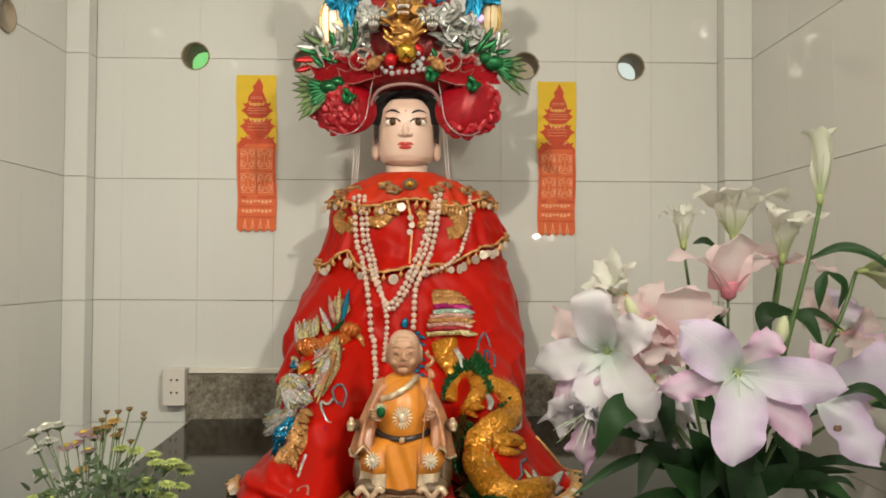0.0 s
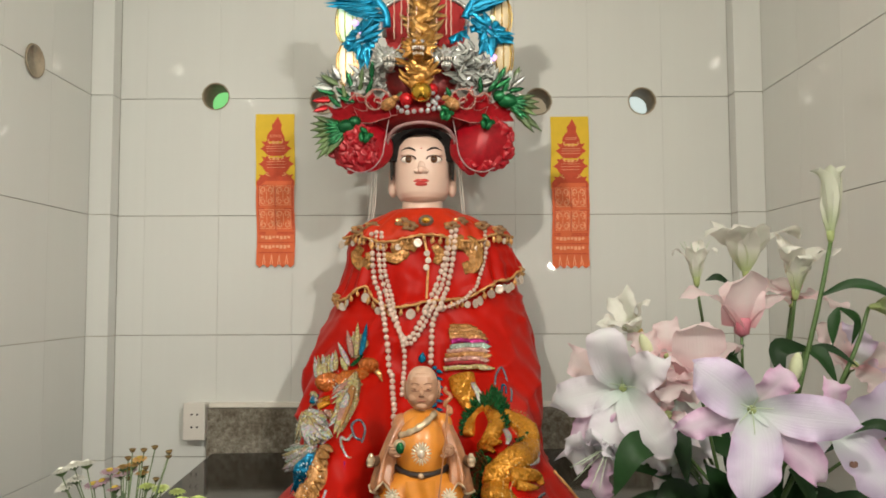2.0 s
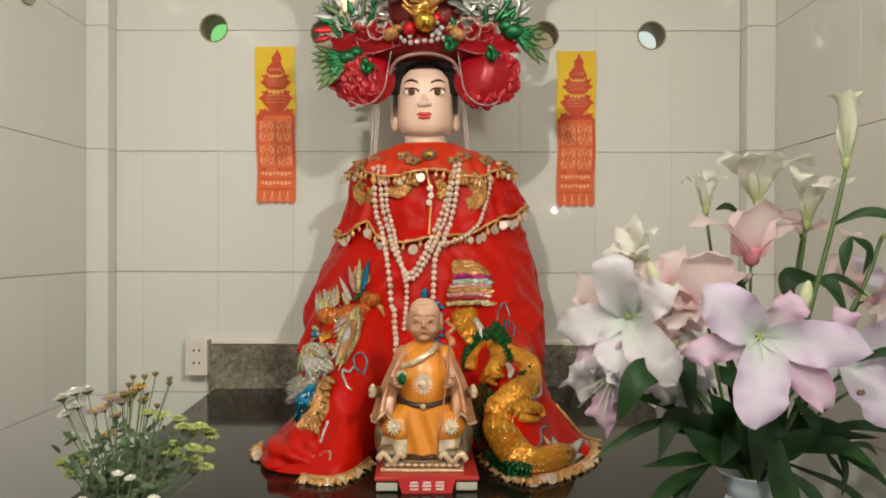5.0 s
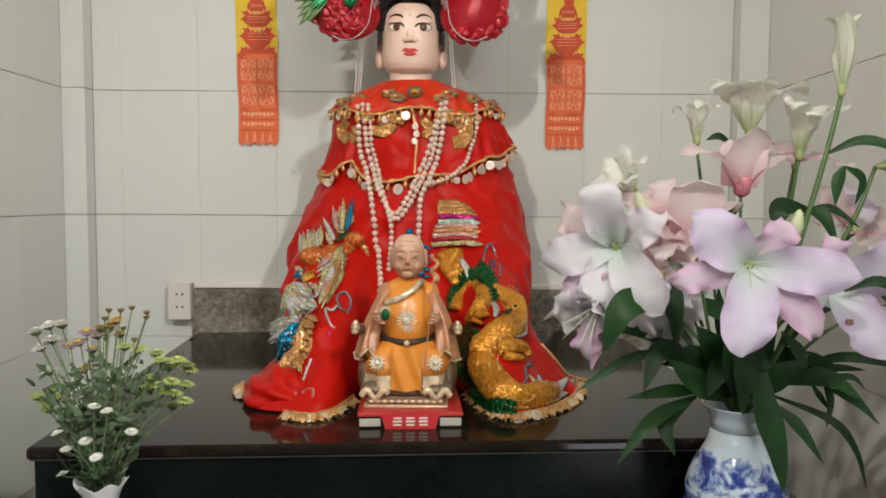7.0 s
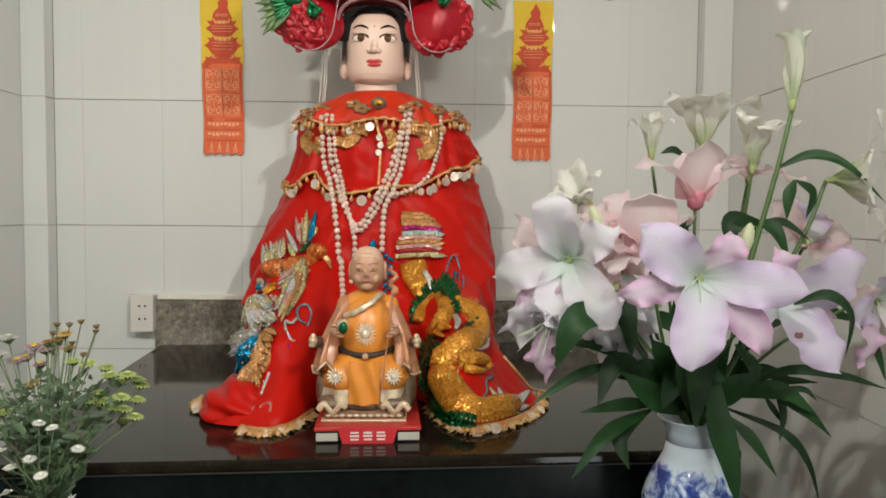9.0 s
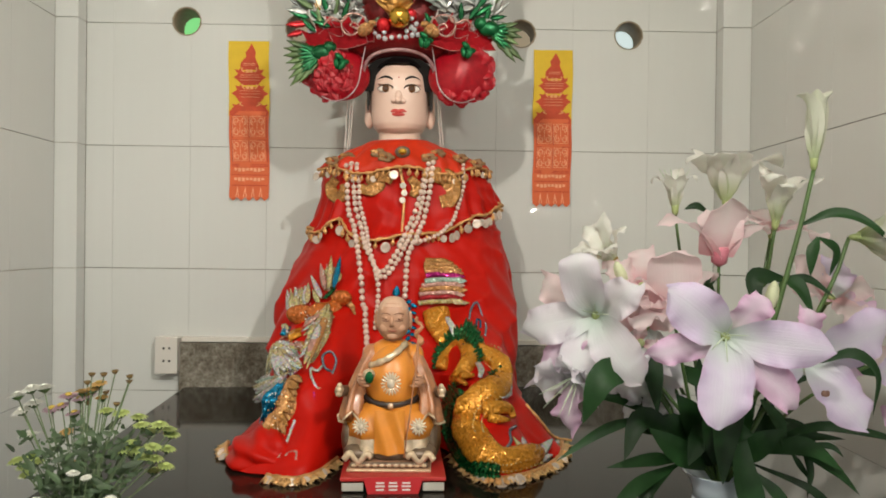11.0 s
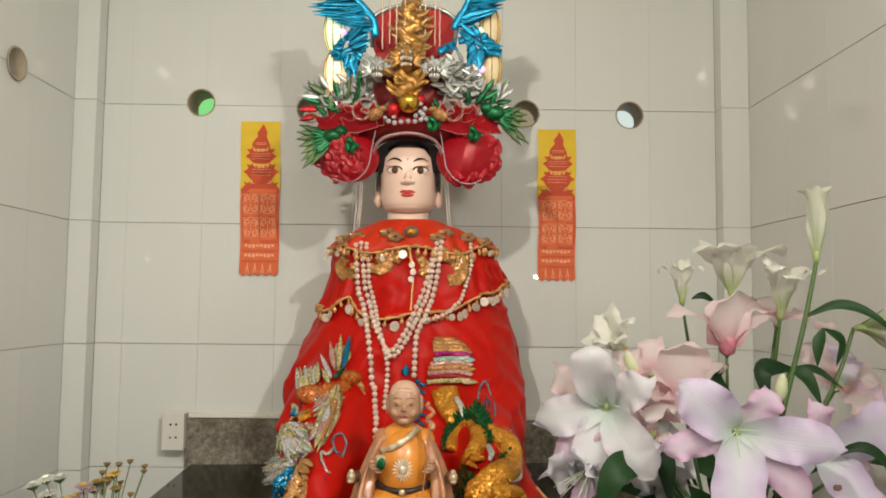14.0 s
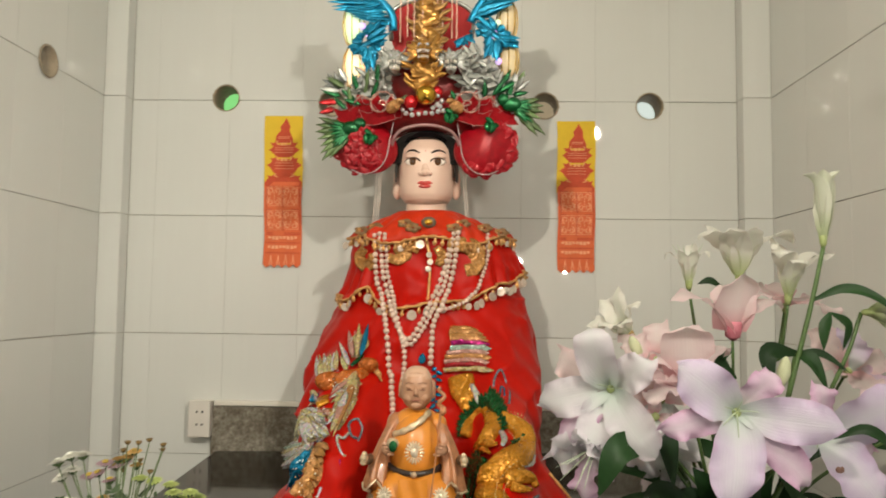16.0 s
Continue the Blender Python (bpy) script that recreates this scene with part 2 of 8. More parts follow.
LACE = surface("pale_gold_lace", (0.55, 0.34, 0.14), 0.4, 0.15, vary=0.5, scale=120, fine=400, bump=0.9)
BLUE_SEQUIN = sequins("blue_sequins", (0.000, 0.189, 0.344), 211, metal=0.58)
GREEN_SEQUIN = sequins("green_sequins", (0.005, 0.103, 0.026), 211, metal=0.65)
PINK_SEQUIN = sequins("pink_sequins", (0.550, 0.310, 0.258), 223, metal=0.40)
MAGENTA_SEQUIN = sequins("magenta_sequins", (0.473, 0.017, 0.189), 186, metal=0.65)
RED_SEQUIN = sequins("crimson_sequins", (0.249, 0.004, 0.009), 205, metal=0.43, tilt=0.35, rough=0.45)
COIN = surface("coin_metal", (0.74, 0.62, 0.52), 0.24, 0.45, vary=0.25, scale=90, bump=0.3, each=0.2)
BRONZE_THREAD = surface("bronze_thread", (0.20, 0.10, 0.035), 0.5, 0.2, vary=0.5, scale=150, bump=0.8)
PEARL = surface("pearl", (0.66, 0.50, 0.41), 0.24, 0.0, vary=0.05, bump=0.0, coat=0.6, each=0.08)
RHINE = surface("rhinestone", (0.75, 0.76, 0.78), 0.10, 0.6, vary=0.2, scale=200, bump=0.6)
GOLD = surface("bright_gold", (0.72, 0.42, 0.06), 0.2, 0.95, vary=0.2, scale=40, bump=0.25)
GOLD_FOIL = surface("gold_foil", (0.56, 0.29, 0.075), 0.28, 0.7, vary=0.35, scale=60, bump=0.9, each=0.2)
SILVER_FOIL = surface("silver_foil", (0.50, 0.52, 0.49), 0.24, 0.5, vary=0.25, scale=60, bump=0.8, each=0.18)
BLUE_FOIL = surface("blue_foil", (0.0, 0.27, 0.47), 0.30, 0.55, vary=0.4, scale=70, bump=0.8, each=0.3)
GREEN_FOIL = surface("green_foil", (0.006, 0.13, 0.040), 0.25, 0.55, vary=0.4, scale=70, bump=0.8, each=0.3)
LEAF_FOIL = surface("olive_leaf_cloth", (0.09, 0.15, 0.05), 0.4, 0.15, vary=0.5, scale=50, bump=0.6, each=0.35)
FLAME = surface("red_foil_flame", (0.27, 0.006, 0.010), 0.70, 0.0, gloss=0.08, vary=0.4, scale=60, bump=0.8, each=0.25)
PALE_GOLD = surface("pale_gold_net", (0.46, 0.26, 0.09), 0.34, 0.5, vary=0.4, scale=70, bump=0.9, each=0.25)
RED_FOIL = surface("red_foil", (0.50, 0.015, 0.02), 0.25, 0.5, vary=0.4, scale=60, bump=0.8, each=0.25)
RUFFLE = surface("crimson_ruffle", (0.36, 0.004, 0.012), 0.34, 0.1, vary=0.35, scale=60, bump=0.5, gloss=0.4, each=0.2)
CRIMSON = surface("crimson_velvet", (0.36, 0.010, 0.014), 0.5, 0.1, vary=0.3, scale=40, bump=0.6, sheen=0.1, gloss=0.3, each=0.2)
SKIN = surface("painted_face", (0.76, 0.54, 0.43), 0.36, vary=0.03, bump=0.02, coat=0.25)
HAIR = surface("black_paint", (0.010, 0.008, 0.008), 0.5, vary=0.3, gloss=0.3)
LIPS = surface("red_paint", (0.55, 0.05, 0.04), 0.3)
WHITE_PAINT = surface("white_paint", (0.78, 0.72, 0.64), 0.3)
BROWN_PAINT = surface("brown_paint", (0.06, 0.026, 0.012), 0.3)
IRIS_PAINT = surface("iris_paint", (0.16, 0.07, 0.025), 0.25, vary=0.3, scale=200)
MONK_SKIN = surface("figure_skin", (0.46, 0.25, 0.15), 0.42, vary=0.05, scale=30, coat=0.1)
MONK_CAP = surface("figure_stubble", (0.56, 0.36, 0.25), 0.6, vary=0.12, scale=120, fine=500, bump=0.5)
MONK_LIPS = surface("figure_lips", (0.36, 0.10, 0.07), 0.4)
MONK_ROBE = surface("figure_orange", (0.66, 0.24, 0.03), 0.35, vary=0.12, scale=30, coat=0.3)
MONK_SLEEVE = surface("figure_copper", (0.40, 0.17, 0.075), 0.36, vary=0.4, scale=40, coat=0.3)
MONK_LINE = surface("figure_line", (0.20, 0.085, 0.05), 0.4, vary=0.2)
MONK_BELT = surface("figure_belt", (0.03, 0.022, 0.02), 0.3)
MONK_GILT = surface("figure_gilt", (0.62, 0.49, 0.33), 0.30, 0.45, vary=0.45, scale=60, bump=0.8)
MONK_BADGE = surface("figure_pale_gilt", (0.70, 0.62, 0.48), 0.28, 0.35, vary=0.25, scale=80, bump=0.5)
MONK_ROCK = surface("figure_dark_base", (0.14, 0.095, 0.06), 0.35, 0.2, vary=0.6, scale=45, bump=0.8)
RED_BOARD = surface("red_board", (0.42, 0.025, 0.02), 0.4, vary=0.15, coat=0.2)
PALE_BLOCK = surface("pale_block", (0.45, 0.43, 0.37), 0.5, vary=0.15)
PAPER_YELLOW = surface("yellow_paper", (0.74, 0.50, 0.035), 0.8, vary=0.06, scale=20, bump=0.08)
PAPER_ORANGE = surface("orange_paper", (0.70, 0.145, 0.05), 0.8, vary=0.10, scale=30, bump=0.08)
PRINT_RED = surface("red_print", (0.55, 0.07, 0.025), 0.75, vary=0.15, scale=60)
PRINT_PALE = surface("pale_print", (0.80, 0.42, 0.16), 0.8, vary=0.12, scale=60)
DAISY_STEM = surface("daisy_stem_green", (0.11, 0.16, 0.07), 0.5, vary=0.3, scale=25)
STEM = surface("stem_green", (0.055, 0.11, 0.025), 0.45, vary=0.25, scale=25)
LEAF = surface("lily_leaf", (0.012, 0.042, 0.011), 0.46, gloss=0.25, vary=0.4, scale=14, bump=0.25, each=0.35, through_light=0.2)
DAISY_LEAF = surface("daisy_leaf", (0.06, 0.10, 0.045), 0.5, vary=0.4, scale=20, bump=0.3, each=0.4, through_light=0.25)
LILY_PINK = petal_stuff("lily_petal_pink", (0.55, 0.63, 0.59), (0.62, 0.61, 0.69), (0.58, 0.49, 0.66), (0.50, 0.24, 0.47), 0.42)
LILY_PALE = petal_stuff("lily_petal_pale", (0.55, 0.64, 0.58), (0.68, 0.70, 0.71), (0.67, 0.64, 0.69), (0.60, 0.44, 0.56), 0.38, 0.36)
LILY_WHITE = petal_stuff("lily_petal_white", (0.46, 0.54, 0.27), (0.74, 0.76, 0.68), (0.75, 0.74, 0.68), (0.68, 0.62, 0.57), 0.3, 0.42)
LILY_BUD = petal_stuff("lily_petal_bud", (0.42, 0.50, 0.27), (0.60, 0.64, 0.50), (0.64, 0.66, 0.55), (0.68, 0.66, 0.58), 0.3, 0.35)
LILY_BACK = petal_stuff("lily_petal_rose", (0.72, 0.42, 0.45), (0.80, 0.72, 0.71), (0.80, 0.66, 0.67), (0.74, 0.42, 0.48), 0.36, 0.5)
LILY_SLIM = petal_stuff("lily_petal_deep_pink", (0.58, 0.60, 0.54), (0.65, 0.55, 0.64), (0.61, 0.41, 0.57), (0.50, 0.18, 0.37), 0.42)
FILAMENT = surface("stamen_pale", (0.42, 0.50, 0.36), 0.5)
STIGMA = surface("stigma_brown", (0.22, 0.12, 0.09), 0.7)
CALYX = surface("lily_calyx", (0.30, 0.36, 0.14), 0.5, vary=0.2, scale=30)
BUD = surface("lily_bud", (0.58, 0.62, 0.40), 0.45, vary=0.25, scale=18, through_light=0.2)
PORCELAIN = surface("white_porcelain", (0.76, 0.76, 0.78), 0.12, vary=0.03, bump=0.02)
BLUE_WHITE = blue_and_white()
DAISY_WHITE = surface("daisy_white", (0.80, 0.80, 0.72), 0.6, vary=0.08, each=0.08)
DAISY_LILAC = surface("daisy_lilac", (0.46, 0.31, 0.36), 0.6, vary=0.2, each=0.2)
DAISY_ORANGE = surface("daisy_orange", (0.70, 0.42, 0.13), 0.6, vary=0.25, each=0.2)
DAISY_GREEN = surface("daisy_lime", (0.48, 0.58, 0.19), 0.6, vary=0.2, each=0.15)
DAISY_CORE = surface("daisy_yellow", (0.50, 0.36, 0.06), 0.8, vary=0.3, scale=80)
DAISY_EYE = surface("daisy_brown", (0.16, 0.10, 0.03), 0.8, vary=0.4, scale=80)
PRINT_SCROLL = surface("peach_print", (0.84, 0.40, 0.22), 0.8, vary=0.15, scale=60)
CORD = surface("white_cord", (0.75, 0.72, 0.66), 0.6)
BEAD_STRING = surface("coral_beads", (0.78, 0.50, 0.38), 0.3, vary=0.3, scale=60)
LANTERN = surface("lantern_shell", (0.75, 0.62, 0.40), 0.3, vary=0.2)
GLOW_WARM = surface("lit_bulb_warm", (1.0, 0.85, 0.6), 0.3, glow=0.85, glow_colour=(1.0, 0.84, 0.62))
GLOW_GREEN = surface("lit_bulb_green", (0.7, 1.0, 0.7), 0.3, glow=0.7, glow_colour=(0.74, 1.0, 0.66))
GLOW_VIOLET = surface("lit_bulb_violet", (0.7, 0.5, 1.0), 0.3, glow=1.3, glow_colour=(0.62, 0.45, 1.0))
GLOW_ORANGE = surface("lit_bulb_orange", (1.0, 0.6, 0.35), 0.3, glow=0.7, glow_colour=(1.0, 0.55, 0.28))
OUT_GREEN = surface("outside_green", (0.2, 0.5, 0.2), 0.8, glow=1.1, glow_colour=(0.22, 0.72, 0.25), vary=0.4)
OUT_PALE = surface("outside_pale", (0.7, 0.8, 0.8), 0.8, glow=1.0, glow_colour=(0.66, 0.80, 0.80))
OUT_DIM = surface("outside_dim", (0.5, 0.42, 0.3), 0.8, glow=0.5, glow_colour=(0.6, 0.5, 0.35))


# ---------- mesh helpers ----------
def mesh_of(name, bm, mats, smooth=True):
    me = bpy.data.meshes.new(name)
    bm.normal_update()
    for f in bm.faces:
        f.smooth = smooth
    bm.to_mesh(me)
    bm.free()
    for m in mats if isinstance(mats, (list, tuple)) else [mats]:
        me.materials.append(m)
    return me


def thing(name, place, label, category, group="", kind=""):
    ob = new(name)
    ob.location = place
    return tagged(ob, label, category, group, kind)


def world_of(ob):
    m = ob.matrix_basis.copy()
    return world_of(ob.parent) @ ob.matrix_parent_inverse @ m if ob.parent else m


def under(ob, parent):
    """Makes ob a part of parent, with ob's own numbers given in the world."""
    ob.parent = parent
    ob.matrix_parent_inverse = world_of(parent).inverted()
    return ob


def part(name, bm, mats, parent=None, label="", smooth=True):
    ob = new(name, mesh_of(name, bm, mats, smooth))
    if parent:
        under(ob, parent)
    return tagged(ob, label)


def piece(name, mesh, matrix, parent, mat=None):
    """A repeat that shares its mesh with its fellows."""
    ob = new(name, mesh)
    ob.matrix_basis = matrix
    under(ob, parent)
    if mat:
        ob.material_slots[0].link = "OBJECT"
        ob.material_slots[0].material = mat
    return ob


def box(bm, x0, x1, y0, y1, z0, z1, bevel=0.0, mat=0):
    r = bmesh.ops.create_cube(bm, size=1.0, matrix=Matrix.Translation(((x0 + x1) / 2, (y0 + y1) / 2, (z0 + z1) / 2)) @ Matrix.Diagonal((x1 - x0, y1 - y0, z1 - z0, 1)))
    faces = list({f for v in r["verts"] for f in v.link_faces})
    if bevel:
        edges = list({e for v in r["verts"] for e in v.link_edges})
        faces += bmesh.ops.bevel(bm, geom=edges, offset=bevel, segments=2, affect="EDGES", profile=0.5)["faces"]
    for f in faces:
        if f.is_valid:
            f.material_index = mat
    return bm


def ball(bm, c, r, seg=16, rings=10, mat=0, turn=None):
    r = (r, r, r) if isinstance(r, (int, float)) else r
    m = Matrix.Translation(c) @ (turn or Matrix.Identity(4)) @ Matrix.Diagonal((*r, 1))
    vs = bmesh.ops.create_uvsphere(bm, u_segments=seg, v_segments=rings, radius=1.0, matrix=m)["verts"]
    for f in {f for v in vs for f in v.link_faces}:
        f.material_index = mat
    return vs


def rings_mesh(bm, rings, closed=True, caps=True, mat=0):
    rows = [[bm.verts.new(p) for p in ring] for ring in rings]
    n = len(rows[0])
    for a, b in zip(rows, rows[1:]):
        for i in range(n if closed else n - 1):
            f = bm.faces.new((a[i], a[(i + 1) % n], b[(i + 1) % n], b[i]))
            f.material_index = mat
    if caps and closed:
        for row in (rows[0][::-1], rows[-1]):
            bm.faces.new(row).material_index = mat
    return rows


def lathe(bm, profile, c, seg=32, mat=0, caps=True, wave=None):
    rings = []
    for k, (r, z) in enumerate(profile):
        ring = []
        for i in range(seg):
            a = 2 * math.pi * i / seg
            rr, zz = (wave(r, z, a, k) if wave else (r, z))
            ring.append((c[0] + rr * math.cos(a), c[1] + rr * math.sin(a), c[2] + zz))
        rings.append(ring)
    return rings_mesh(bm, rings, True, caps, mat)


def spline(points, n):
    """Points along a smooth curve through the given ones."""
    pts = [Vector(p) for p in points]
    pts = [pts[0] * 2 - pts[1], *pts, pts[-1] * 2 - pts[-2]]
    out = []
    for i in range(n):
        s = i / (n - 1) * (len(pts) - 3)
        k = min(int(s), len(pts) - 4)
        u = s - k
        a, b, c, d = pts[k:k + 4]
        out.append(0.5 * (2 * b + (c - a) * u + (2 * a - 5 * b + 4 * c - d) * u * u + (3 * b - a - 3 * c + d) * u ** 3))
    return out


def tube(bm, points, radius, seg=8, mat=0, flat=1.0, side=None):
    """A tube along points; radius: a number or one for each point; flat: its thickness towards side, as a share of its width."""
    rings, last = [], None
    n = len(points)
    for i, p in enumerate(points):
        t = (Vector(points[min(i + 1, n - 1)]) - Vector(points[max(i - 1, 0)])).normalized()
        ref = Vector(side) if side else (last or (Vector((0, 0, 1)) if abs(t.z) < 0.9 else Vector((0, 1, 0))))
        u = (ref - t * ref.dot(t)).normalized()
        last = None if side else u
        w = t.cross(u)
        r = radius[i] if isinstance(radius, (list, tuple)) else radius
        rings.append([Vector(p) + (w * math.cos(2 * math.pi * k / seg) + u * flat * math.sin(2 * math.pi * k / seg)) * r for k in range(seg)])
    return rings_mesh(bm, rings, True, True, mat)


def slab_of(bm, outline, y0, y1, mat=0):
    """A flat plate with the given outline in x and z, from depth y0 to y1."""
    a = [bm.verts.new((x, y0, z)) for x, z in outline]
    b = [bm.verts.new((x, y1, z)) for x, z in outline]
    n = len(a)
    fs = [bm.faces.new(a), bm.faces.new(b[::-1])]
    fs += [bm.faces.new((a[(i + 1) % n], a[i], b[i], b[(i + 1) % n])) for i in range(n)]
    for f in fs:
        f.material_index = mat
    bmesh.ops.recalc_face_normals(bm, faces=fs)
    return fs


def frame_of(origin, along, out):
    """A matrix whose z runs along and whose -y points out."""
    z = Vector(along).normalized()
    y = -(Vector(out) - z * Vector(out).dot(z)).normalized()
    x = y.cross(z)
    return Matrix.Translation(origin) @ Matrix((x, y, z)).transposed().to_4x4()


def feather_mesh(name, mat, tip=0.75, barbs=0):
    """A padded feather of unit length and width, ribbed along its middle."""
    bm = bmesh.new()
    n = 9
    rows = []
    for i in range(n):
        v = i / (n - 1)
        w = 0.5 * math.sin(math.pi * min(1, v ** tip * 0.97 + 0.03)) ** 0.7 if 0 < i < n - 1 else 0.04
        if barbs and i % 2:
            w *= 1 - barbs
        th = 0.16 * math.sin(math.pi * (0.08 + 0.84 * v))
        rows.append([(-w, 0, v), (-w * 0.55, -th * 0.75, v), (0, -th, v), (w * 0.55, -th * 0.75, v), (w, 0, v), (0, th * 0.3, v)])
    rings_mesh(bm, rows, True, True)
    return mesh_of(name, bm, mat)


# ---------- structure ----------
BACK, LEFT, RIGHT, CEIL, REAR = 2.2, -1.163, 1.067, 3.05, -2.4
VENTS = ((-0.765, 2.143), (-0.397, 2.126), (0.330, 2.120), (0.683, 2.120))
VENT_R = 0.047
SKIN_T = 0.006


def wall_with_vents():
    """The rear wall behind the tiles: a slab with round openings through it."""
    bm = bmesh.new()
    lo, hi = 2.03, 2.24
    for y, out in ((BACK + SKIN_T, -1), (BACK + 0.105, 1)):
        def quad(x0, x1, z0, z1):
            bm.faces.new([bm.verts.new(p) for p in ((x0, y, z0), (x1, y, z0), (x1, y, z1), (x0, y, z1))])
        quad(-1.5, 1.4, 0.0, lo)
        quad(-1.5, 1.4, hi, CEIL + 0.1)
        edge = -1.5
        for x, z in VENTS:
            quad(edge, x - 0.1, lo, hi)
            n = 32
            ring = [(x + VENT_R * math.cos(2 * math.pi * k / n), z + VENT_R * math.sin(2 * math.pi * k / n)) for k in range(n)]
            outer = []
            for k in range(n):
                c, s = math.cos(2 * math.pi * k / n), math.sin(2 * math.pi * k / n)
                f = min(0.1 / max(abs(c), 1e-6), ((hi - z) if s > 0 else (z - lo)) / max(abs(s), 1e-6))
                outer.append((x + f * c, z + f * s))
            a = [bm.verts.new((p[0], y, p[1])) for p in ring]
            b = [bm.verts.new((p[0], y, p[1])) for p in outer]
            for k in range(n):
                bm.faces.new((a[k], a[(k + 1) % n], b[(k + 1) % n], b[k]))
            edge = x + 0.1
        quad(edge, 1.4, lo, hi)
    bmesh.ops.recalc_face_normals(bm, faces=bm.faces)
    return bm


wall_back = tagged(part("wall_back", wall_with_vents(), GROUT, smooth=False), "rear wall of the niche clad in glossy cream tiles", "wall", kind="structure")
for k, ((x, z), stuff) in enumerate(zip(VENTS, (OUT_GREEN, OUT_DIM, OUT_DIM, OUT_PALE))):
    bm = bmesh.new()
    n = 32
    rim = [[(x + r * math.cos(2 * math.pi * i / n) * (1 + 0.03 * math.sin(3 * i + k)), y, z + r * math.sin(2 * math.pi * i / n)) for i in range(n)]
           for r, y in ((0.0475, BACK - 0.002), (0.044, BACK - 0.004), (0.042, BACK + 0.004), (0.042, BACK + 0.104), (0.0475, BACK + 0.104))]
    rings_mesh(bm, rim, True, False)
    part("vent_pipe", bm, PIPE, wall_back, "round vent pipe set through the wall")
    bm = bmesh.new()
    bmesh.ops.create_grid(bm, x_segments=1, y_segments=1, size=0.5, matrix=pose(x * 1.15, BACK + 0.62, z + 0.1, 90) @ Matrix.Diagonal((0.3, 0.9, 1, 1)))
    tagged(part("backdrop", bm, stuff), "daylight outside the round vent opening", "backdrop", kind="structure")

bm = bmesh.new()
box(bm, LEFT - 0.12, LEFT - SKIN_T, REAR, BACK + 0.1, 0, CEIL)
wall_left = tagged(part("wall_left", bm, PALE_GROUT, smooth=False), "side wall of the niche clad in glossy cream tiles", "wall", kind="structure")
bm = bmesh.new()
box(bm, RIGHT + SKIN_T, RIGHT + 0.12, REAR, BACK + 0.1, 0, CEIL)
wall_right = tagged(part("wall_right", bm, PALE_GROUT, smooth=False), "side wall of the niche clad in glossy cream tiles", "wall", kind="structure")
bm = bmesh.new()
box(bm, -1.6, 1.5, REAR - 0.12, REAR, 0, CEIL)
tagged(part("wall_rear", bm, PLASTER, smooth=False), "plain plaster wall that closes the room", "wall", kind="structure")
bm = bmesh.new()
box(bm, -1.6, 1.5, REAR - 0.12, BACK + 0.1, CEIL, CEIL + 0.1)
tagged(part("ceiling", bm, PLASTER, smooth=False), "plain cream plaster ceiling", "ceiling", kind="structure")
bm = bmesh.new()
box(bm, -1.6, 1.5, REAR - 0.12, BACK + 0.1, -0.1, 0)
tagged(part("floor", bm, FLOOR, smooth=False), "plain brown floor tiles", "floor", kind="structure")
# boxed pipe shafts in the two rear corners
COL_L, COL_R, COL_Y = -1.090, 0.975, 2.142
bm = bmesh.new()
box(bm, LEFT - 0.01, COL_L - SKIN_T, COL_Y + SKIN_T, BACK + 0.02, 0, CEIL)
column_left = tagged(part("column_left", bm, PALE_GROUT, smooth=False), "narrow tiled pipe shaft in the corner", "column", kind="structure")
bm = bmesh.new()
box(bm, COL_R + SKIN_T, RIGHT + 0.01, COL_Y + SKIN_T, BACK + 0.02, 0, CEIL)
column_right = tagged(part("column_right", bm, PALE_GROUT, smooth=False), "narrow tiled pipe shaft in the corner", "column", kind="structure")


# ---------- altar ----------
ALTAR_Z = 0.965
DARK_JOINT = surface("cement_joint", (0.11, 0.11, 0.10), 0.7)


def altar():
    base = thing("altar", (-0.03, 1.6, 0), "black polished granite altar built against the tiled wall", "altar")
    turn = pose(-0.040, 1.595, 0, 0, 0, 3.3)
    bm = bmesh.new()
    box(bm, -0.665, 0.665, -0.570, 0.552, ALTAR_Z - 0.022, ALTAR_Z, 0.006)
    bm.transform(turn)
    part("top", bm, BLACK_STONE, base, "polished black granite top", smooth=False)
    bm = bmesh.new()
    box(bm, -0.655, 0.655, -0.558, 0.545, 0.0, ALTAR_Z - 0.025)
    bm.transform(turn)
    part("body", bm, BLACK_PANEL, base, "dark green-black front panel", smooth=False)
    bm = bmesh.new()
    box(bm, -0.660, 0.660, -0.563, 0.545, ALTAR_Z - 0.025, ALTAR_Z - 0.0225)
    bm.transform(turn)
    part("joint", bm, DARK_JOINT, base, "pale cement joint", smooth=False)


altar()
bm = bmesh.new()
box(bm, -0.775, 0.70, BACK - 0.022, BACK + 0.004, ALTAR_Z - 0.05, 1.096, 0.001)
tagged(part("backsplash", bm, GRANITE, smooth=False), "polished grey speckled granite strip along the wall", "backsplash", kind="structure")
bm = bmesh.new()
box(bm, -0.765, 0.70, BACK - 0.026, BACK + 0.004, 1.0985, 1.114, 0.002)
tagged(part("trim", bm, TRIM, smooth=False), "narrow cream tile strip above the granite", "trim", kind="structure")


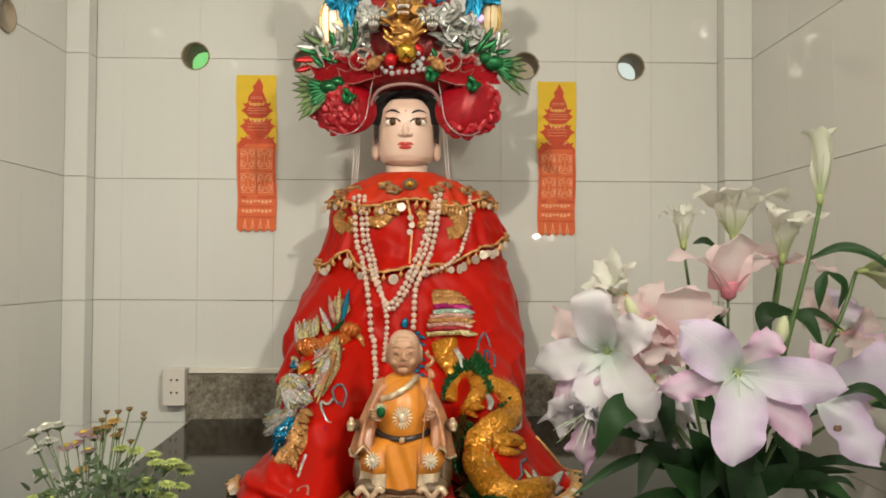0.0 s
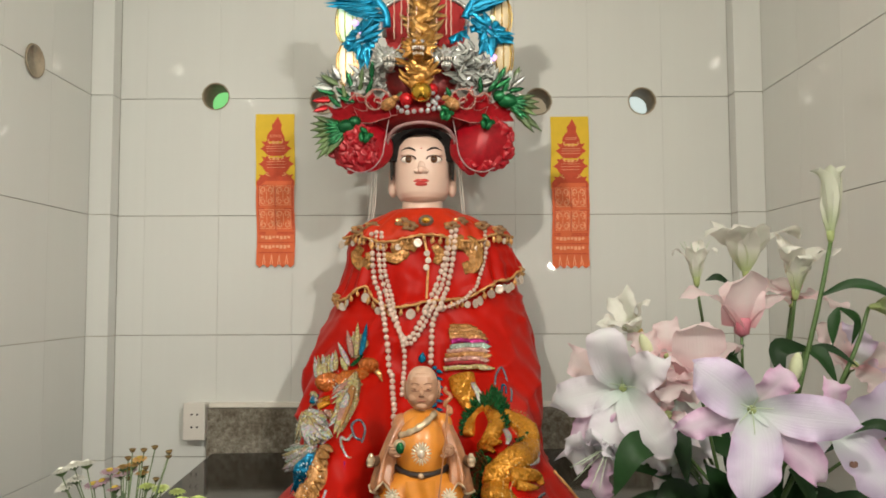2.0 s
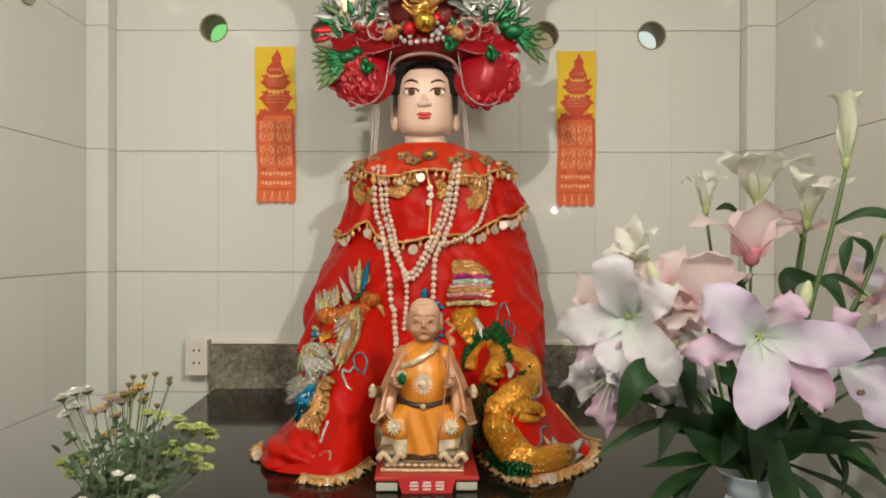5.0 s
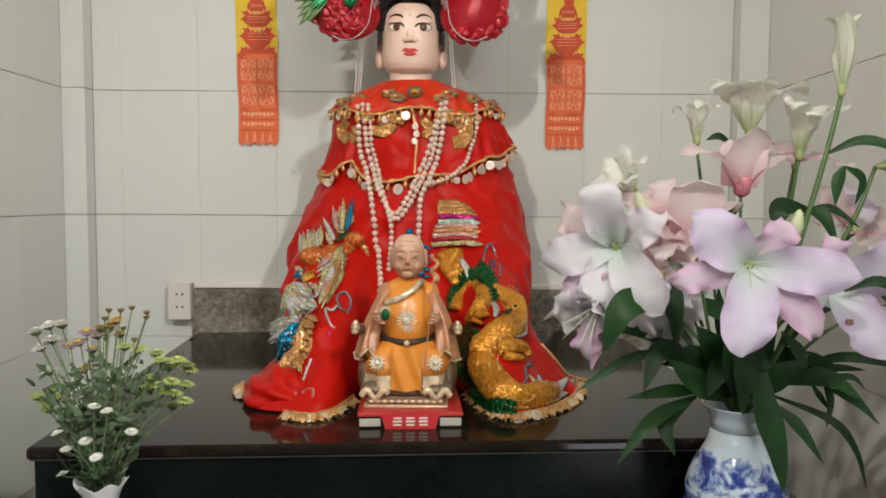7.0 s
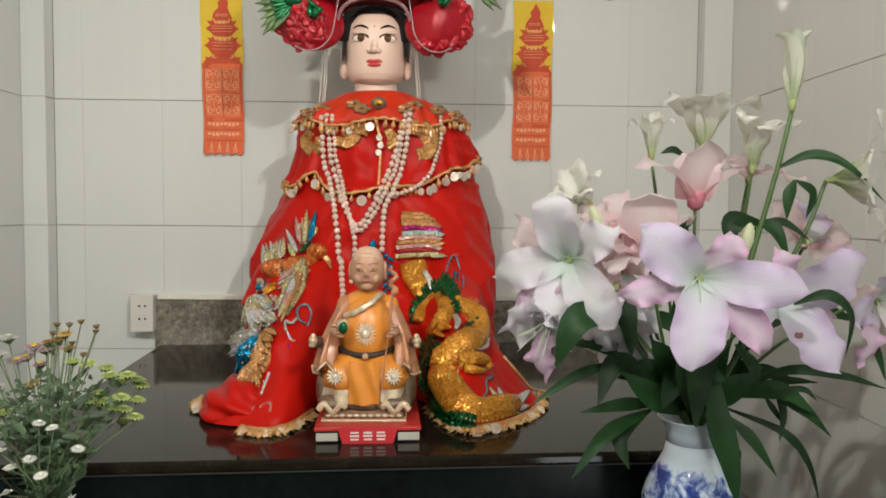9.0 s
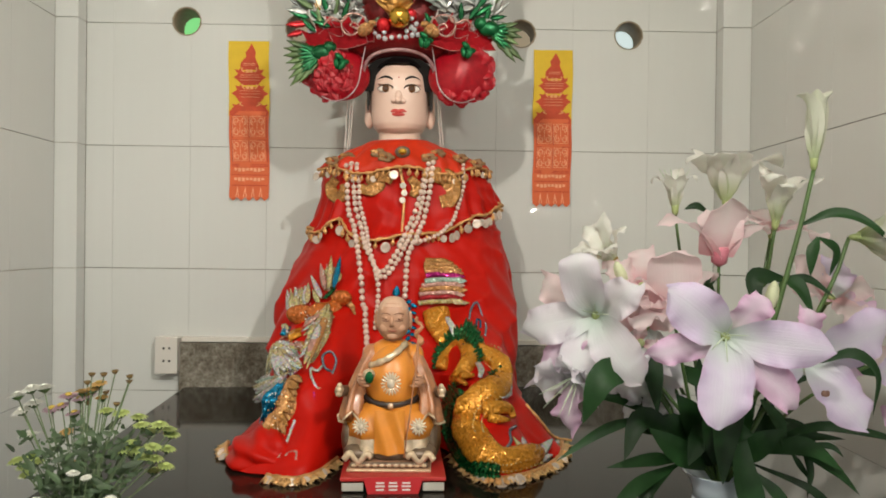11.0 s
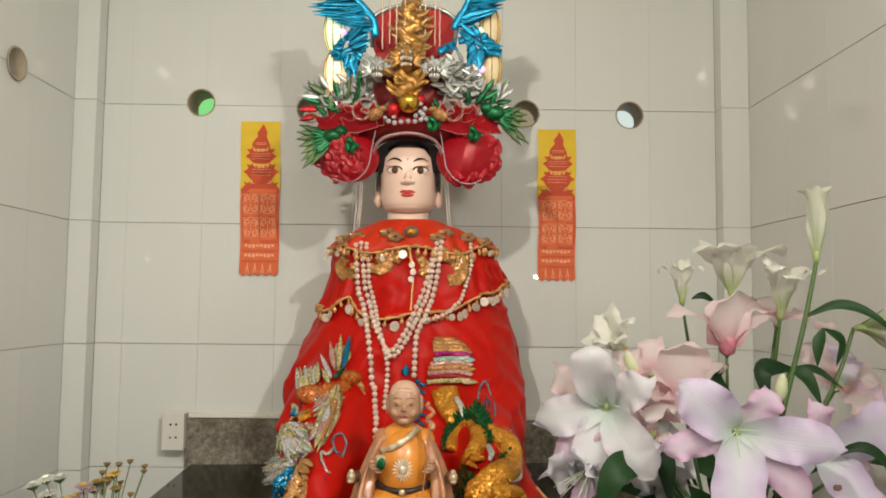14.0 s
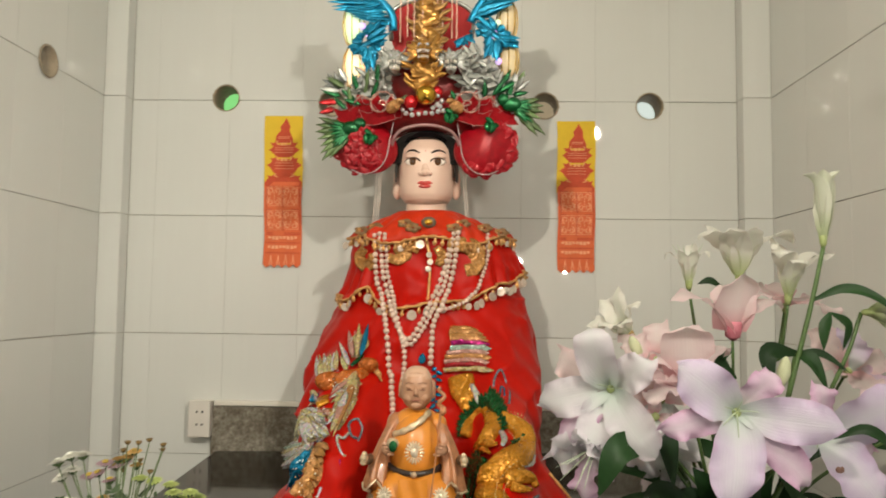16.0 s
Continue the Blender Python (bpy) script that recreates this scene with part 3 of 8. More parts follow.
def side_table():
    t = thing("offering_table", (0, 0.75, 0), "plain dark low table in front of the altar", "table")
    bm = bmesh.new()
    box(bm, -0.8, 0.8, 0.52, 1.015, 0.67, 0.70, 0.004)
    part("tabletop", bm, BLACK_PANEL, t, smooth=False)
    for x in (-0.75, 0.75):
        for y in (0.56, 0.97):
            bm = bmesh.new()
            box(bm, x - 0.025, x + 0.025, y - 0.025, y + 0.025, 0, 0.67, 0.003)
            part("leg", bm, BLACK_PANEL, t, smooth=False)


side_table()


def outlet():
    o = thing("wall_socket", (-0.805, 2.15, 1.058), "ivory plastic double wall socket in a surface box", "socket")
    bm = bmesh.new()
    box(bm, -0.839, -0.771, 2.153, BACK, 1.0, 1.115, 0.003)
    part("box", bm, PLASTIC, o, smooth=False)
    bm = bmesh.new()
    box(bm, -0.841, -0.769, 2.146, 2.1525, 0.998, 1.118, 0.003)
    part("cover", bm, PLASTIC, o, smooth=False)
    for z in (1.040, 1.081):
        for x in (-0.812, -0.794):
            bm = bmesh.new()
            tube(bm, [(x, 2.1445, z), (x, 2.150, z)], 0.0035, 10)
            part("hole", bm, DARK, o)


outlet()
bm = bmesh.new()
n = 28
rings_mesh(bm, [[(LEFT + d, 1.79 + 0.05 * s * math.cos(2 * math.pi * i / n), 2.14 + 0.049 * s * math.sin(2 * math.pi * i / n)) for i in range(n)]
                for d, s in ((0.004, 1.0), (0.008, 0.97), (0.006, 0.86), (-0.002, 0.8), (-0.002, 0.05))], True, True)
part("vent_cap", bm, surface("vent_cap_tan", (0.34, 0.28, 0.20), 0.25, vary=0.25, scale=20), wall_left, "round tan vent opening")


# unseen frame added on the solid side wall round the fill lamp, behind the camera
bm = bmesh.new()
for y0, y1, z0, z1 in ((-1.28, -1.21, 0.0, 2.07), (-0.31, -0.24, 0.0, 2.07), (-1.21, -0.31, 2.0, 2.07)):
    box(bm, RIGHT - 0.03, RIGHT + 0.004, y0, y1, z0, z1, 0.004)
tagged(part("fill_light_frame", bm, TRIM), "added unseen white frame round the fill lamp", "door frame", kind="structure")


# ---------- paper talismans ----------
def talisman(x0, x1, top, bottom, y, lean):
    w, h = x1 - x0, top - bottom
    t = thing("paper_talisman", ((x0 + x1) / 2, y, bottom), "yellow and orange paper strip with a printed red pagoda", "paper charm", "talismans on the wall")

    def at(u, v, lift):
        """u across, v down the strip; the sheet is a little wavy."""
        wave = 0.003 * math.sin(v * 9 + lean) + 0.002 * math.sin(u * 5 + v * 4)
        return Vector((x0 + w * u + lean * 0.006 * v + 0.0015 * math.sin(v * 14 + lean * 3), y - 0.004 - lift + wave * 0.6, top - h * v))

    def plate(bm, pts, lift, thick=0.0006):
        a = [bm.verts.new(at(u, v, lift + thick)) for u, v in pts]
        b = [bm.verts.new(at(u, v, lift)) for u, v in pts]
        k = len(pts)
        bm.faces.new(a)
        bm.faces.new(b[::-1])
        for i in range(k):
            bm.faces.new((a[(i + 1) % k], a[i], b[i], b[(i + 1) % k]))

    def sheet(bm, v0, v1, u0, u1, lift, zig=0):
        cols = 2 * (zig or 2)
        fall = [0.022 if zig and k % 2 else 0.0 for k in range(cols + 1)]
        rows = [v0 + (v1 - v0) * i / 20 for i in range(21)]
        grid = [[at(u0 + (u1 - u0) * k / cols, v, lift + 0.0006) for k in range(cols + 1)] for v in rows]
        if zig:
            grid.append([at(u0 + (u1 - u0) * k / cols, v1 + fall[k], lift + 0.0006) for k in range(cols + 1)])
        rings_mesh(bm, [row + [p + Vector((0, 0.0006, 0)) for p in row[::-1]] for row in grid], True, False)
        bmesh.ops.recalc_face_normals(bm, faces=bm.faces)

    bm = bmesh.new()
    sheet(bm, 0, 0.47, 0, 1, 0)
    part("yellow_sheet", bm, PAPER_YELLOW, t, "bright yellow upper sheet", smooth=False)
    bm = bmesh.new()
    sheet(bm, 0.437, 0.972, 0.02, 0.99, 0.0012, zig=5)
    part("orange_sheet", bm, PAPER_ORANGE, t, "orange-red lower sheet with a cut fringe", smooth=False)
    # the pagoda, roof by roof
    bm = bmesh.new()
    plate(bm, [(0.566, 0.016), (0.50, 0.045), (0.42, 0.070), (0.44, 0.10), (0.66, 0.10), (0.68, 0.070), (0.63, 0.045)], 0.001)
    plate(bm, [(0.44, 0.098), (0.38, 0.112), (0.31, 0.135), (0.29, 0.160), (0.34, 0.180), (0.72, 0.180), (0.76, 0.160), (0.72, 0.135), (0.68, 0.112), (0.66, 0.098)], 0.0012)
    for k, (v0, v1, v2, wide, foot) in enumerate(((0.190, 0.226, 0.275, 0.80, 0.36), (0.288, 0.327, 0.385, 0.92, 0.46))):
        c, hw, fw = 0.52, wide / 2, foot / 2
        plate(bm, [(c - hw * 0.55, v0), (c - hw * 0.82, v1 - 0.012), (c - hw, v1), (c - hw * 0.80, v1 + 0.014), (c - fw - 0.04, v2 - 0.008), (c - fw, v2), (c + fw, v2), (c + fw + 0.04, v2 - 0.008),
                   (c + hw * 0.80, v1 + 0.014), (c + hw, v1), (c + hw * 0.82, v1 - 0.012), (c + hw * 0.55, v0)], 0.0014 + 0.0003 * k)
    plate(bm, [(0.30, 0.383), (0.12, 0.410), (0.02, 0.440), (0.03, 0.462), (0.98, 0.462), (0.99, 0.440), (0.90, 0.410), (0.76, 0.383)], 0.0016)
    # upturned leaf ornaments at the eaves
    for v, hw in ((0.186, 0.36), (0.288, 0.37), (0.404, 0.44)):
        for s in (-1, 1):
            c = 0.52
            plate(bm, [(c + s * hw * 0.45, v + 0.004), (c + s * hw * 0.62, v - 0.016), (c + s * hw * 0.74, v - 0.004), (c + s * hw, v - 0.010), (c + s * hw * 0.86, v + 0.014), (c + s * hw * 0.5, v + 0.018)][::s], 0.0024)
    part("pagoda_print", bm, PRINT_RED, t, "red printed pagoda", smooth=False)
    bm = bmesh.new()
    def stroke(pts, wide, lift=0.0026):
        """A printed line along pts."""
        for (ua, va), (ub, vb) in zip(pts, pts[1:]):
            du, dv = (ub - ua) * w, (vb - va) * h
            q = math.hypot(du, dv)
            nu, nv = -dv / q * wide / w, du / q * wide / h
            plate(bm, [(ua + nu, va + nv), (ua - nu, va - nv), (ub - nu, vb - nv), (ub + nu, vb + nv)], lift)

    for v in (0.178, 0.282):
        for s in (0, 1):
            plate(bm, [(0.43 + 0.10 * s, v), (0.43 + 0.10 * s, v + 0.020), (0.505 + 0.10 * s, v + 0.020), (0.505 + 0.10 * s, v)], 0.0034)
        for s in (-1, 1):
            stroke([(0.52 + s * 0.13, v + 0.018), (0.52 + s * 0.19, v + 0.004), (0.52 + s * 0.17, v - 0.012)], 0.0016, 0.0034)
    for s in (-1, 1):
        stroke([(0.52 + s * 0.16, 0.405), (0.52 + s * 0.26, 0.396), (0.52 + s * 0.20, 0.384)], 0.0014, 0.0034)
    tagged(part("window_print", bm, PRINT_PALE, t, "pale printed windows", smooth=False), kind="stuff")
    bm = bmesh.new()
    for v in (0.212, 0.226, 0.244, 0.312, 0.330, 0.350, 0.14, 0.15):
        hw = 0.24 if v > 0.2 else 0.15
        stroke([(0.52 - hw, v), (0.52 + hw, v)], 0.0007, 0.0034)
    # the framed panels with scrolls
    for v0 in (0.470, 0.622):
        for u0 in (0.11, 0.53):
            u1, v1 = u0 + 0.36, v0 + 0.122
            stroke([(u0, v0), (u1, v0), (u1, v1), (u0, v1), (u0, v0)], 0.0007)
            for s in (-1, 1):
                for q in (-1, 1):
                    cx, cv = (u0 + u1) / 2 + s * 0.095, (v0 + v1) / 2 + q * 0.030
                    stroke([(cx + s * 0.060 * math.cos(a), cv + q * 0.021 * math.sin(a)) for a in np.linspace(-1.6, 1.9, 8)], 0.0016)
                    stroke([(cx - s * 0.03, cv + q * 0.022), (cx - s * 0.055, cv + q * 0.004), (cx - s * 0.02, cv - q * 0.008)], 0.0013)
                    stroke([(cx + s * 0.005, cv - q * 0.008), (cx + s * 0.030, cv + q * 0.004)], 0.0012)
            stroke([((u0 + u1) / 2, v0 + 0.02), ((u0 + u1) / 2, v1 - 0.02)], 0.0008)
    for v in (0.79, 0.85):
        for k in range(8):
            u = 0.13 + 0.095 * k
            d = 0.010 if k in (1, 2, 5, 6) else 0.004
            plate(bm, [(u, v), (u, v + 0.012 + d), (u + 0.07, v + 0.012 + d), (u + 0.07, v)], 0.0026)
    for k in range(4):
        u = 0.22 + 0.19 * k
        plate(bm, [(u, 0.905), (u - 0.045, 0.972), (u - 0.025, 0.972), (u, 0.93)], 0.0026)
        plate(bm, [(u, 0.905), (u, 0.93), (u + 0.025, 0.972), (u + 0.045, 0.972)], 0.0026)
    tagged(part("pale_print", bm, PRINT_SCROLL, t, "pale printed scrolls and borders", smooth=False), kind="stuff")
    bm = bmesh.new()
    for v in (0.462, 0.612, 0.765, 0.775, 0.83, 0.895):
        plate(bm, [(0.06, v), (0.06, v + 0.006), (0.97, v + 0.006), (0.97, v)], 0.0023)
    for v0 in (0.475, 0.625):
        for u in (0.08, 0.505, 0.93):
            plate(bm, [(u, v0), (u, v0 + 0.13), (u + 0.03, v0 + 0.13), (u + 0.03, v0)], 0.0023)
    part("line_print", bm, PRINT_RED, t, "red printed rules", smooth=False)


talisman(-0.627, -0.495, 2.080, 1.556, BACK - 0.003, 1.0)
talisman(0.371, 0.499, 2.066, 1.549, BACK - 0.003, -0.3)


# ---------- the great figure ----------
def figure():
    """One mesh: painted head on a plain body; robe and crown are things of their own."""
    bm = bmesh.new()
    hx, hy = -0.052, 1.872

    def loft(rows, mat, p=2.25):
        rings = []
        for z, w, front, back in rows:
            ring = []
            for k in range(48):
                a = 2 * math.pi * k / 48
                c, s = math.cos(a), math.sin(a)
                c, s = math.copysign(abs(c) ** (2 / p), c), math.copysign(abs(s) ** (2 / p), s)
                ring.append((hx + w * c, hy + (back if s > 0 else front) * s, z))
            rings.append(ring)
        rings_mesh(bm, rings, True, True, mat)

    rows = []
    key = ((1.730, 0.032, 0.058, 0.03), (1.734, 0.046, 0.073, 0.05), (1.743, 0.065, 0.084, 0.07), (1.757, 0.0750, 0.091, 0.08), (1.775, 0.0795, 0.0945, 0.088), (1.81, 0.0840, 0.097, 0.095), (1.85, 0.0850, 0.0975, 0.098),
           (1.89, 0.080, 0.091, 0.094), (1.915, 0.066, 0.076, 0.08), (1.935, 0.040, 0.050, 0.05), (1.942, 0.015, 0.02, 0.02))
    for k in range(41):
        s = k / 40 * (len(key) - 1)
        i = min(int(s), len(key) - 2)
        u = s - i
        rows.append([key[i][q] * (1 - u) + key[i + 1][q] * u for q in range(4)])
    loft(rows, 0)

    def front(x, z):
        w = float(np.interp(z, [k[0] for k in key], [k[1] for k in key]))
        f = float(np.interp(z, [k[0] for k in key], [k[2] for k in key]))
        return hy - f * max(0.0, 1 - min(1.0, abs(x) / w) ** 2.25) ** (1 / 2.25)

    for s in (-1, 1):
        # long ears
        ball(bm, (hx + s * 0.086, hy + 0.010, 1.812), (0.014, 0.026, 0.040), 14, 10, 0)
        ball(bm, (hx + s * 0.086, hy + 0.002, 1.782), (0.0150, 0.017, 0.030), 14, 10, 0)
        # eye, iris, lid and brow
        ex = s * 0.0365
        ball(bm, (hx + ex, front(ex, 1.848) + 0.003, 1.8475), (0.0205, 0.0066, 0.0100), 16, 10, 3)
        ball(bm, (hx + ex - s * 0.001, front(ex, 1.848) - 0.0005, 1.8480), (0.0112, 0.0054, 0.0100), 14, 10, 6)
        ball(bm, (hx + ex - s * 0.001, front(ex, 1.848) - 0.0040, 1.8482), (0.0066, 0.0028, 0.0066), 12, 8, 4)
        lid = [(hx + ex + 0.0210 * math.cos(a), front(ex + 0.0210 * math.cos(a), 1.849) - 0.0028, 1.8478 + 0.0108 * math.sin(a)) for a in np.linspace(0.0, 3.14, 11)]
        tube(bm, lid, 0.0022, 6, 4)
        ball(bm, (hx + ex, front(ex, 1.864) + 0.0065, 1.8635), (0.023, 0.010, 0.006), 14, 8, 0)
        brow = [(hx + s * (0.0165 + 0.042 * u), front(0.0165 + 0.042 * u, 1.874) - 0.0004, 1.8690 + 0.0135 * math.sin(2.3 * u + 0.3)) for u in np.linspace(0, 1, 9)]
        tube(bm, brow, [0.0016, 0.0026, 0.0030, 0.0030, 0.0028, 0.0023, 0.0018, 0.0012, 0.0005], 6, 2)
        ball(bm, (hx + s * 0.0125, hy - 0.0980, 1.8140), (0.0088, 0.0085, 0.0072), 10, 8, 0)
    ball(bm, (hx, hy - 0.1000, 1.8155), (0.0120, 0.0120, 0.0095), 12, 8, 0)
    tube(bm, [(hx, hy - 0.0700, 1.878), (hx, hy - 0.0815, 1.852), (hx, hy - 0.0895, 1.834), (hx, hy - 0.0965, 1.818)], [0.0070, 0.0105, 0.0115, 0.0110], 14, 0)
    # lips
    for z, r in ((1.7865, (0.0235, 0.0056, 0.0044)), (1.7780, (0.0185, 0.0066, 0.0060))):
        ball(bm, (hx, hy - 0.0925, z), r, 14, 8, 1)
    for s in (-1, 1):
        ball(bm, (hx + s * 0.0080, hy - 0.0935, 1.7892), (0.0100, 0.0046, 0.0042), 10, 8, 1)
    ball(bm, (hx, hy - 0.0955, 1.8790), (0.0020, 0.0015, 0.0020), 8, 6, 1)
    # hair: a close cap that leaves the face free
    cap = ball(bm, (0, 0, 0), 1, 56, 40, 2)
    for v in cap:
        x, y, z = v.co
        v.co = (hx + math.copysign(abs(x) ** 0.9, x) * 0.0945, hy + 0.004 + math.copysign(abs(y) ** 0.9, y) * 0.114, 1.834 + math.copysign(abs(z) ** 0.85, z) * 0.124)
    gone = []
    for f in {f for v in cap for f in v.link_faces}:
        c = f.calc_center_median()
        if c.y < hy + 0.02 and abs((c.x - hx) / 0.0830) ** 4.5 + abs((c.z - 1.80) / 0.118) ** 4.5 < 1 or c.z < 1.80:
            gone.append(f)
    bmesh.ops.delete(bm, geom=gone, context="FACES")
    # neck with its ring, and the body under the robe
    lathe(bm, [(0.062, 1.64), (0.060, 1.69), (0.063, 1.705), (0.060, 1.715), (0.058, 1.76)], (hx, hy, 0), 28, 0)
    for z0, z1, r0, r1 in ((ALTAR_Z, 1.15, 0.22, 0.22), (1.15, 1.45, 0.22, 0.17), (1.45, 1.66, 0.17, 0.10)):
        lathe(bm, [(r0, z0), (r1, z1)], (-0.045, 1.90, 0), 28, 5)
    ob = part("statue", bm, [SKIN, LIPS, HAIR, WHITE_PAINT, BROWN_PAINT, LINING, IRIS_PAINT])
    tagged(ob, "large seated temple figure with a pale painted face and black hair", "statue")


figure()


ROBE_Z = (0.93, 0.965, 0.988, 1.02, 1.06, 1.12, 1.18, 1.26, 1.34, 1.47, 1.60, 1.655, 1.71, 1.74)
ROBE_XC = (-0.024, -0.033, -0.0285, -0.023, -0.0395, -0.0485, -0.0495, -0.047, -0.038, -0.030, -0.030, -0.034, -0.05, -0.05)
ROBE_YC = (1.45, 1.46, 1.475, 1.50, 1.56, 1.64, 1.74, 1.82, 1.88, 1.92, 1.92, 1.91, 1.89, 1.89)
ROBE_HW = (0.380, 0.379, 0.3565, 0.322, 0.3055, 0.3115, 0.3255, 0.332, 0.316, 0.264, 0.232, 0.205, 0.085, 0.075)
ROBE_A = (0.345, 0.345, 0.362, 0.365, 0.375, 0.385, 0.34, 0.26, 0.225, 0.185, 0.165, 0.145, 0.085, 0.075)


def robe_row(z):
    return tuple(float(np.interp(z, ROBE_Z, row)) for row in (ROBE_XC, ROBE_YC, ROBE_HW, ROBE_A))


def robe_recess(x, z):
    """The lap and the gap between the two front panels, in which the small figure stands."""
    deep = float(np.interp(z, (1.08, 1.22, 1.34), (0.29, 0.13, 0.0)))
    return deep / (1 + ((x + 0.022) / 0.135) ** 8)


def robe_front(x, z):
    xc, yc, hw, a = robe_row(z)
    u = min(1.0, abs(x - xc) / hw)
    return yc - a * math.sqrt(max(0.0, 1 - u ** 2.3)) + robe_recess(x, z)


def robe_normal(x, z):
    e = 0.006
    dx = (robe_front(x + e, z) - robe_front(x - e, z)) / (2 * e)
    dz = (robe_front(x, z + e) - robe_front(x, z - e)) / (2 * e)
    return Vector((dx, -1, dz)).normalized()


def on_robe(x, z, off=0.0):
    y = robe_front(x, z)
    return Vector((x, y, z)) + robe_normal(x, z) * (off + 0.9 * cloth(x, y, z))


def cloth(x, y, z):
    """Folds and creases of the satin."""
    low = max(0.0, min(1.0, (1.5 - z) / 0.4))
    a = math.atan2(y - 1.75, x + 0.05)
    fold = 0.008 * low * math.sin(a * 15 + 4 * noise.noise((x * 3, y * 3, z * 2))) + 0.004 * low * math.sin(a * 29 + z * 6)
    bend = noise.noise((x * 4, z * 4, 3.1))
    crease = 0.014 * (1 - abs(noise.noise((x * 6 + z * 5 + bend, y * 5, z * 7 - x * 3)))) ** 5
    pull = 0.006 * (1 - abs(math.sin(x * 17 - z * 13 + 3 * bend))) ** 4 * (1 - low * 0.5)
    return fold + crease + pull + 0.011 * noise.noise((x * 8, y * 8, z * 5)) + 0.005 * noise.noise((x * 24, y * 24, z * 15 + 4)) - 0.012


def robe():
    r = thing("robe", (-0.04, 1.6, ALTAR_Z), "long red satin robe with sequin phoenix and dragon", "robe")
    bm = bmesh.new()
    rings = []
    for z in np.concatenate((np.linspace(ALTAR_Z + 0.004, 1.10, 24), np.linspace(1.106, 1.50, 64), np.linspace(1.51, 1.70, 24))):
        xc, yc, hw, a = robe_row(z)
        ring = []
        for k in range(260):
            th = 2 * math.pi * k / 260
            c, s = math.cos(th), math.sin(th)
            x = xc + hw * math.copysign(abs(c) ** 0.87, c)
            depth = max(0.0, 1 - min(1.0, abs(x - xc) / hw) ** 2.3) ** 0.5
            y = yc - a * depth + robe_recess(x, z) if s >= 0 else yc + min(a, 2.15 - yc) * depth
            d = Vector((c * 1.0, -s, 0))
            f = cloth(x, y, z)
            ring.append(Vector((x, y, z)) + d * f * (1 if s >= 0 else 0.3))
        rings.append(ring)
    rings_mesh(bm, rings, True, False)
    part("skirt", bm, SATIN, r)
    return r


ROBE = robe()


def cape(z_top, edge, off, mats, name, label, rows=14, flare=0.0):
    """A tier of the shoulder cape: follows the robe, off metres outside it; edge: height of its rim by angle."""
    bm = bmesh.new()
    n = 150
    grid = []
    for i in range(rows):
        v = i / (rows - 1)
        ring = []
        for k in range(n):
            th = math.pi * (-0.22 + 1.44 * k / (n - 1))
            c, s = math.cos(th), math.sin(th)
            z = z_top + (edge(th) - z_top) * v
            xc, yc, hw, a = robe_row(z)
            o = off + flare * v * v
            x = xc + (hw + o) * math.copysign(abs(c) ** 0.9, c)
            y = yc - (a + o) * s * (1 if s > 0 else 0.8)
            d = Vector((c, -s, 0))
            f = 0.85 * cloth(x, y, z) + 0.006 * v * math.sin(th * 22 + 3 * noise.noise((th * 2, v, 0))) + 0.008 * v * (1 - abs(math.sin(th * 5 + v))) ** 3
            ring.append(Vector((x, y, z)) + d * f)
        grid.append(ring)
    mid = Vector((-0.045, 1.92, 0))
    rings_mesh(bm, [row + [p + Vector((mid.x - p.x, mid.y - p.y, 0)).normalized() * 0.003 for p in row[::-1]] for row in grid], True, True)
    bmesh.ops.recalc_face_normals(bm, faces=bm.faces)
    tier = part(name, bm, mats, ROBE, label)
    return tier, grid[-1]


def coin_mesh():
    bm = bmesh.new()
    lathe(bm, [(0.0001, 0.0016), (0.55, 0.0016), (0.6, 0.0024), (1.0, 0.0024), (1.0, -0.0024), (0.6, -0.0024), (0.55, -0.0016), (0.0001, -0.0016)], (0, 0, 0), 14)
    for v in bm.verts:
        v.co = (v.co.x, v.co.z * 40, v.co.y - 1)
    return mesh_of("coin", bm, COIN)


def tassel_mesh():
    bm = bmesh.new()
    lathe(bm, [(0.05, 0), (0.28, -0.25), (0.2, -0.5), (0.45, -0.8), (0.5, -1.2), (0.25, -1.6), (0.05, -1.8)], (0, 0, 0), 8)
    return mesh_of("tassel", bm, GOLD_BRAID)


COIN_MESH, TASSEL_MESH = coin_mesh(), tassel_mesh()


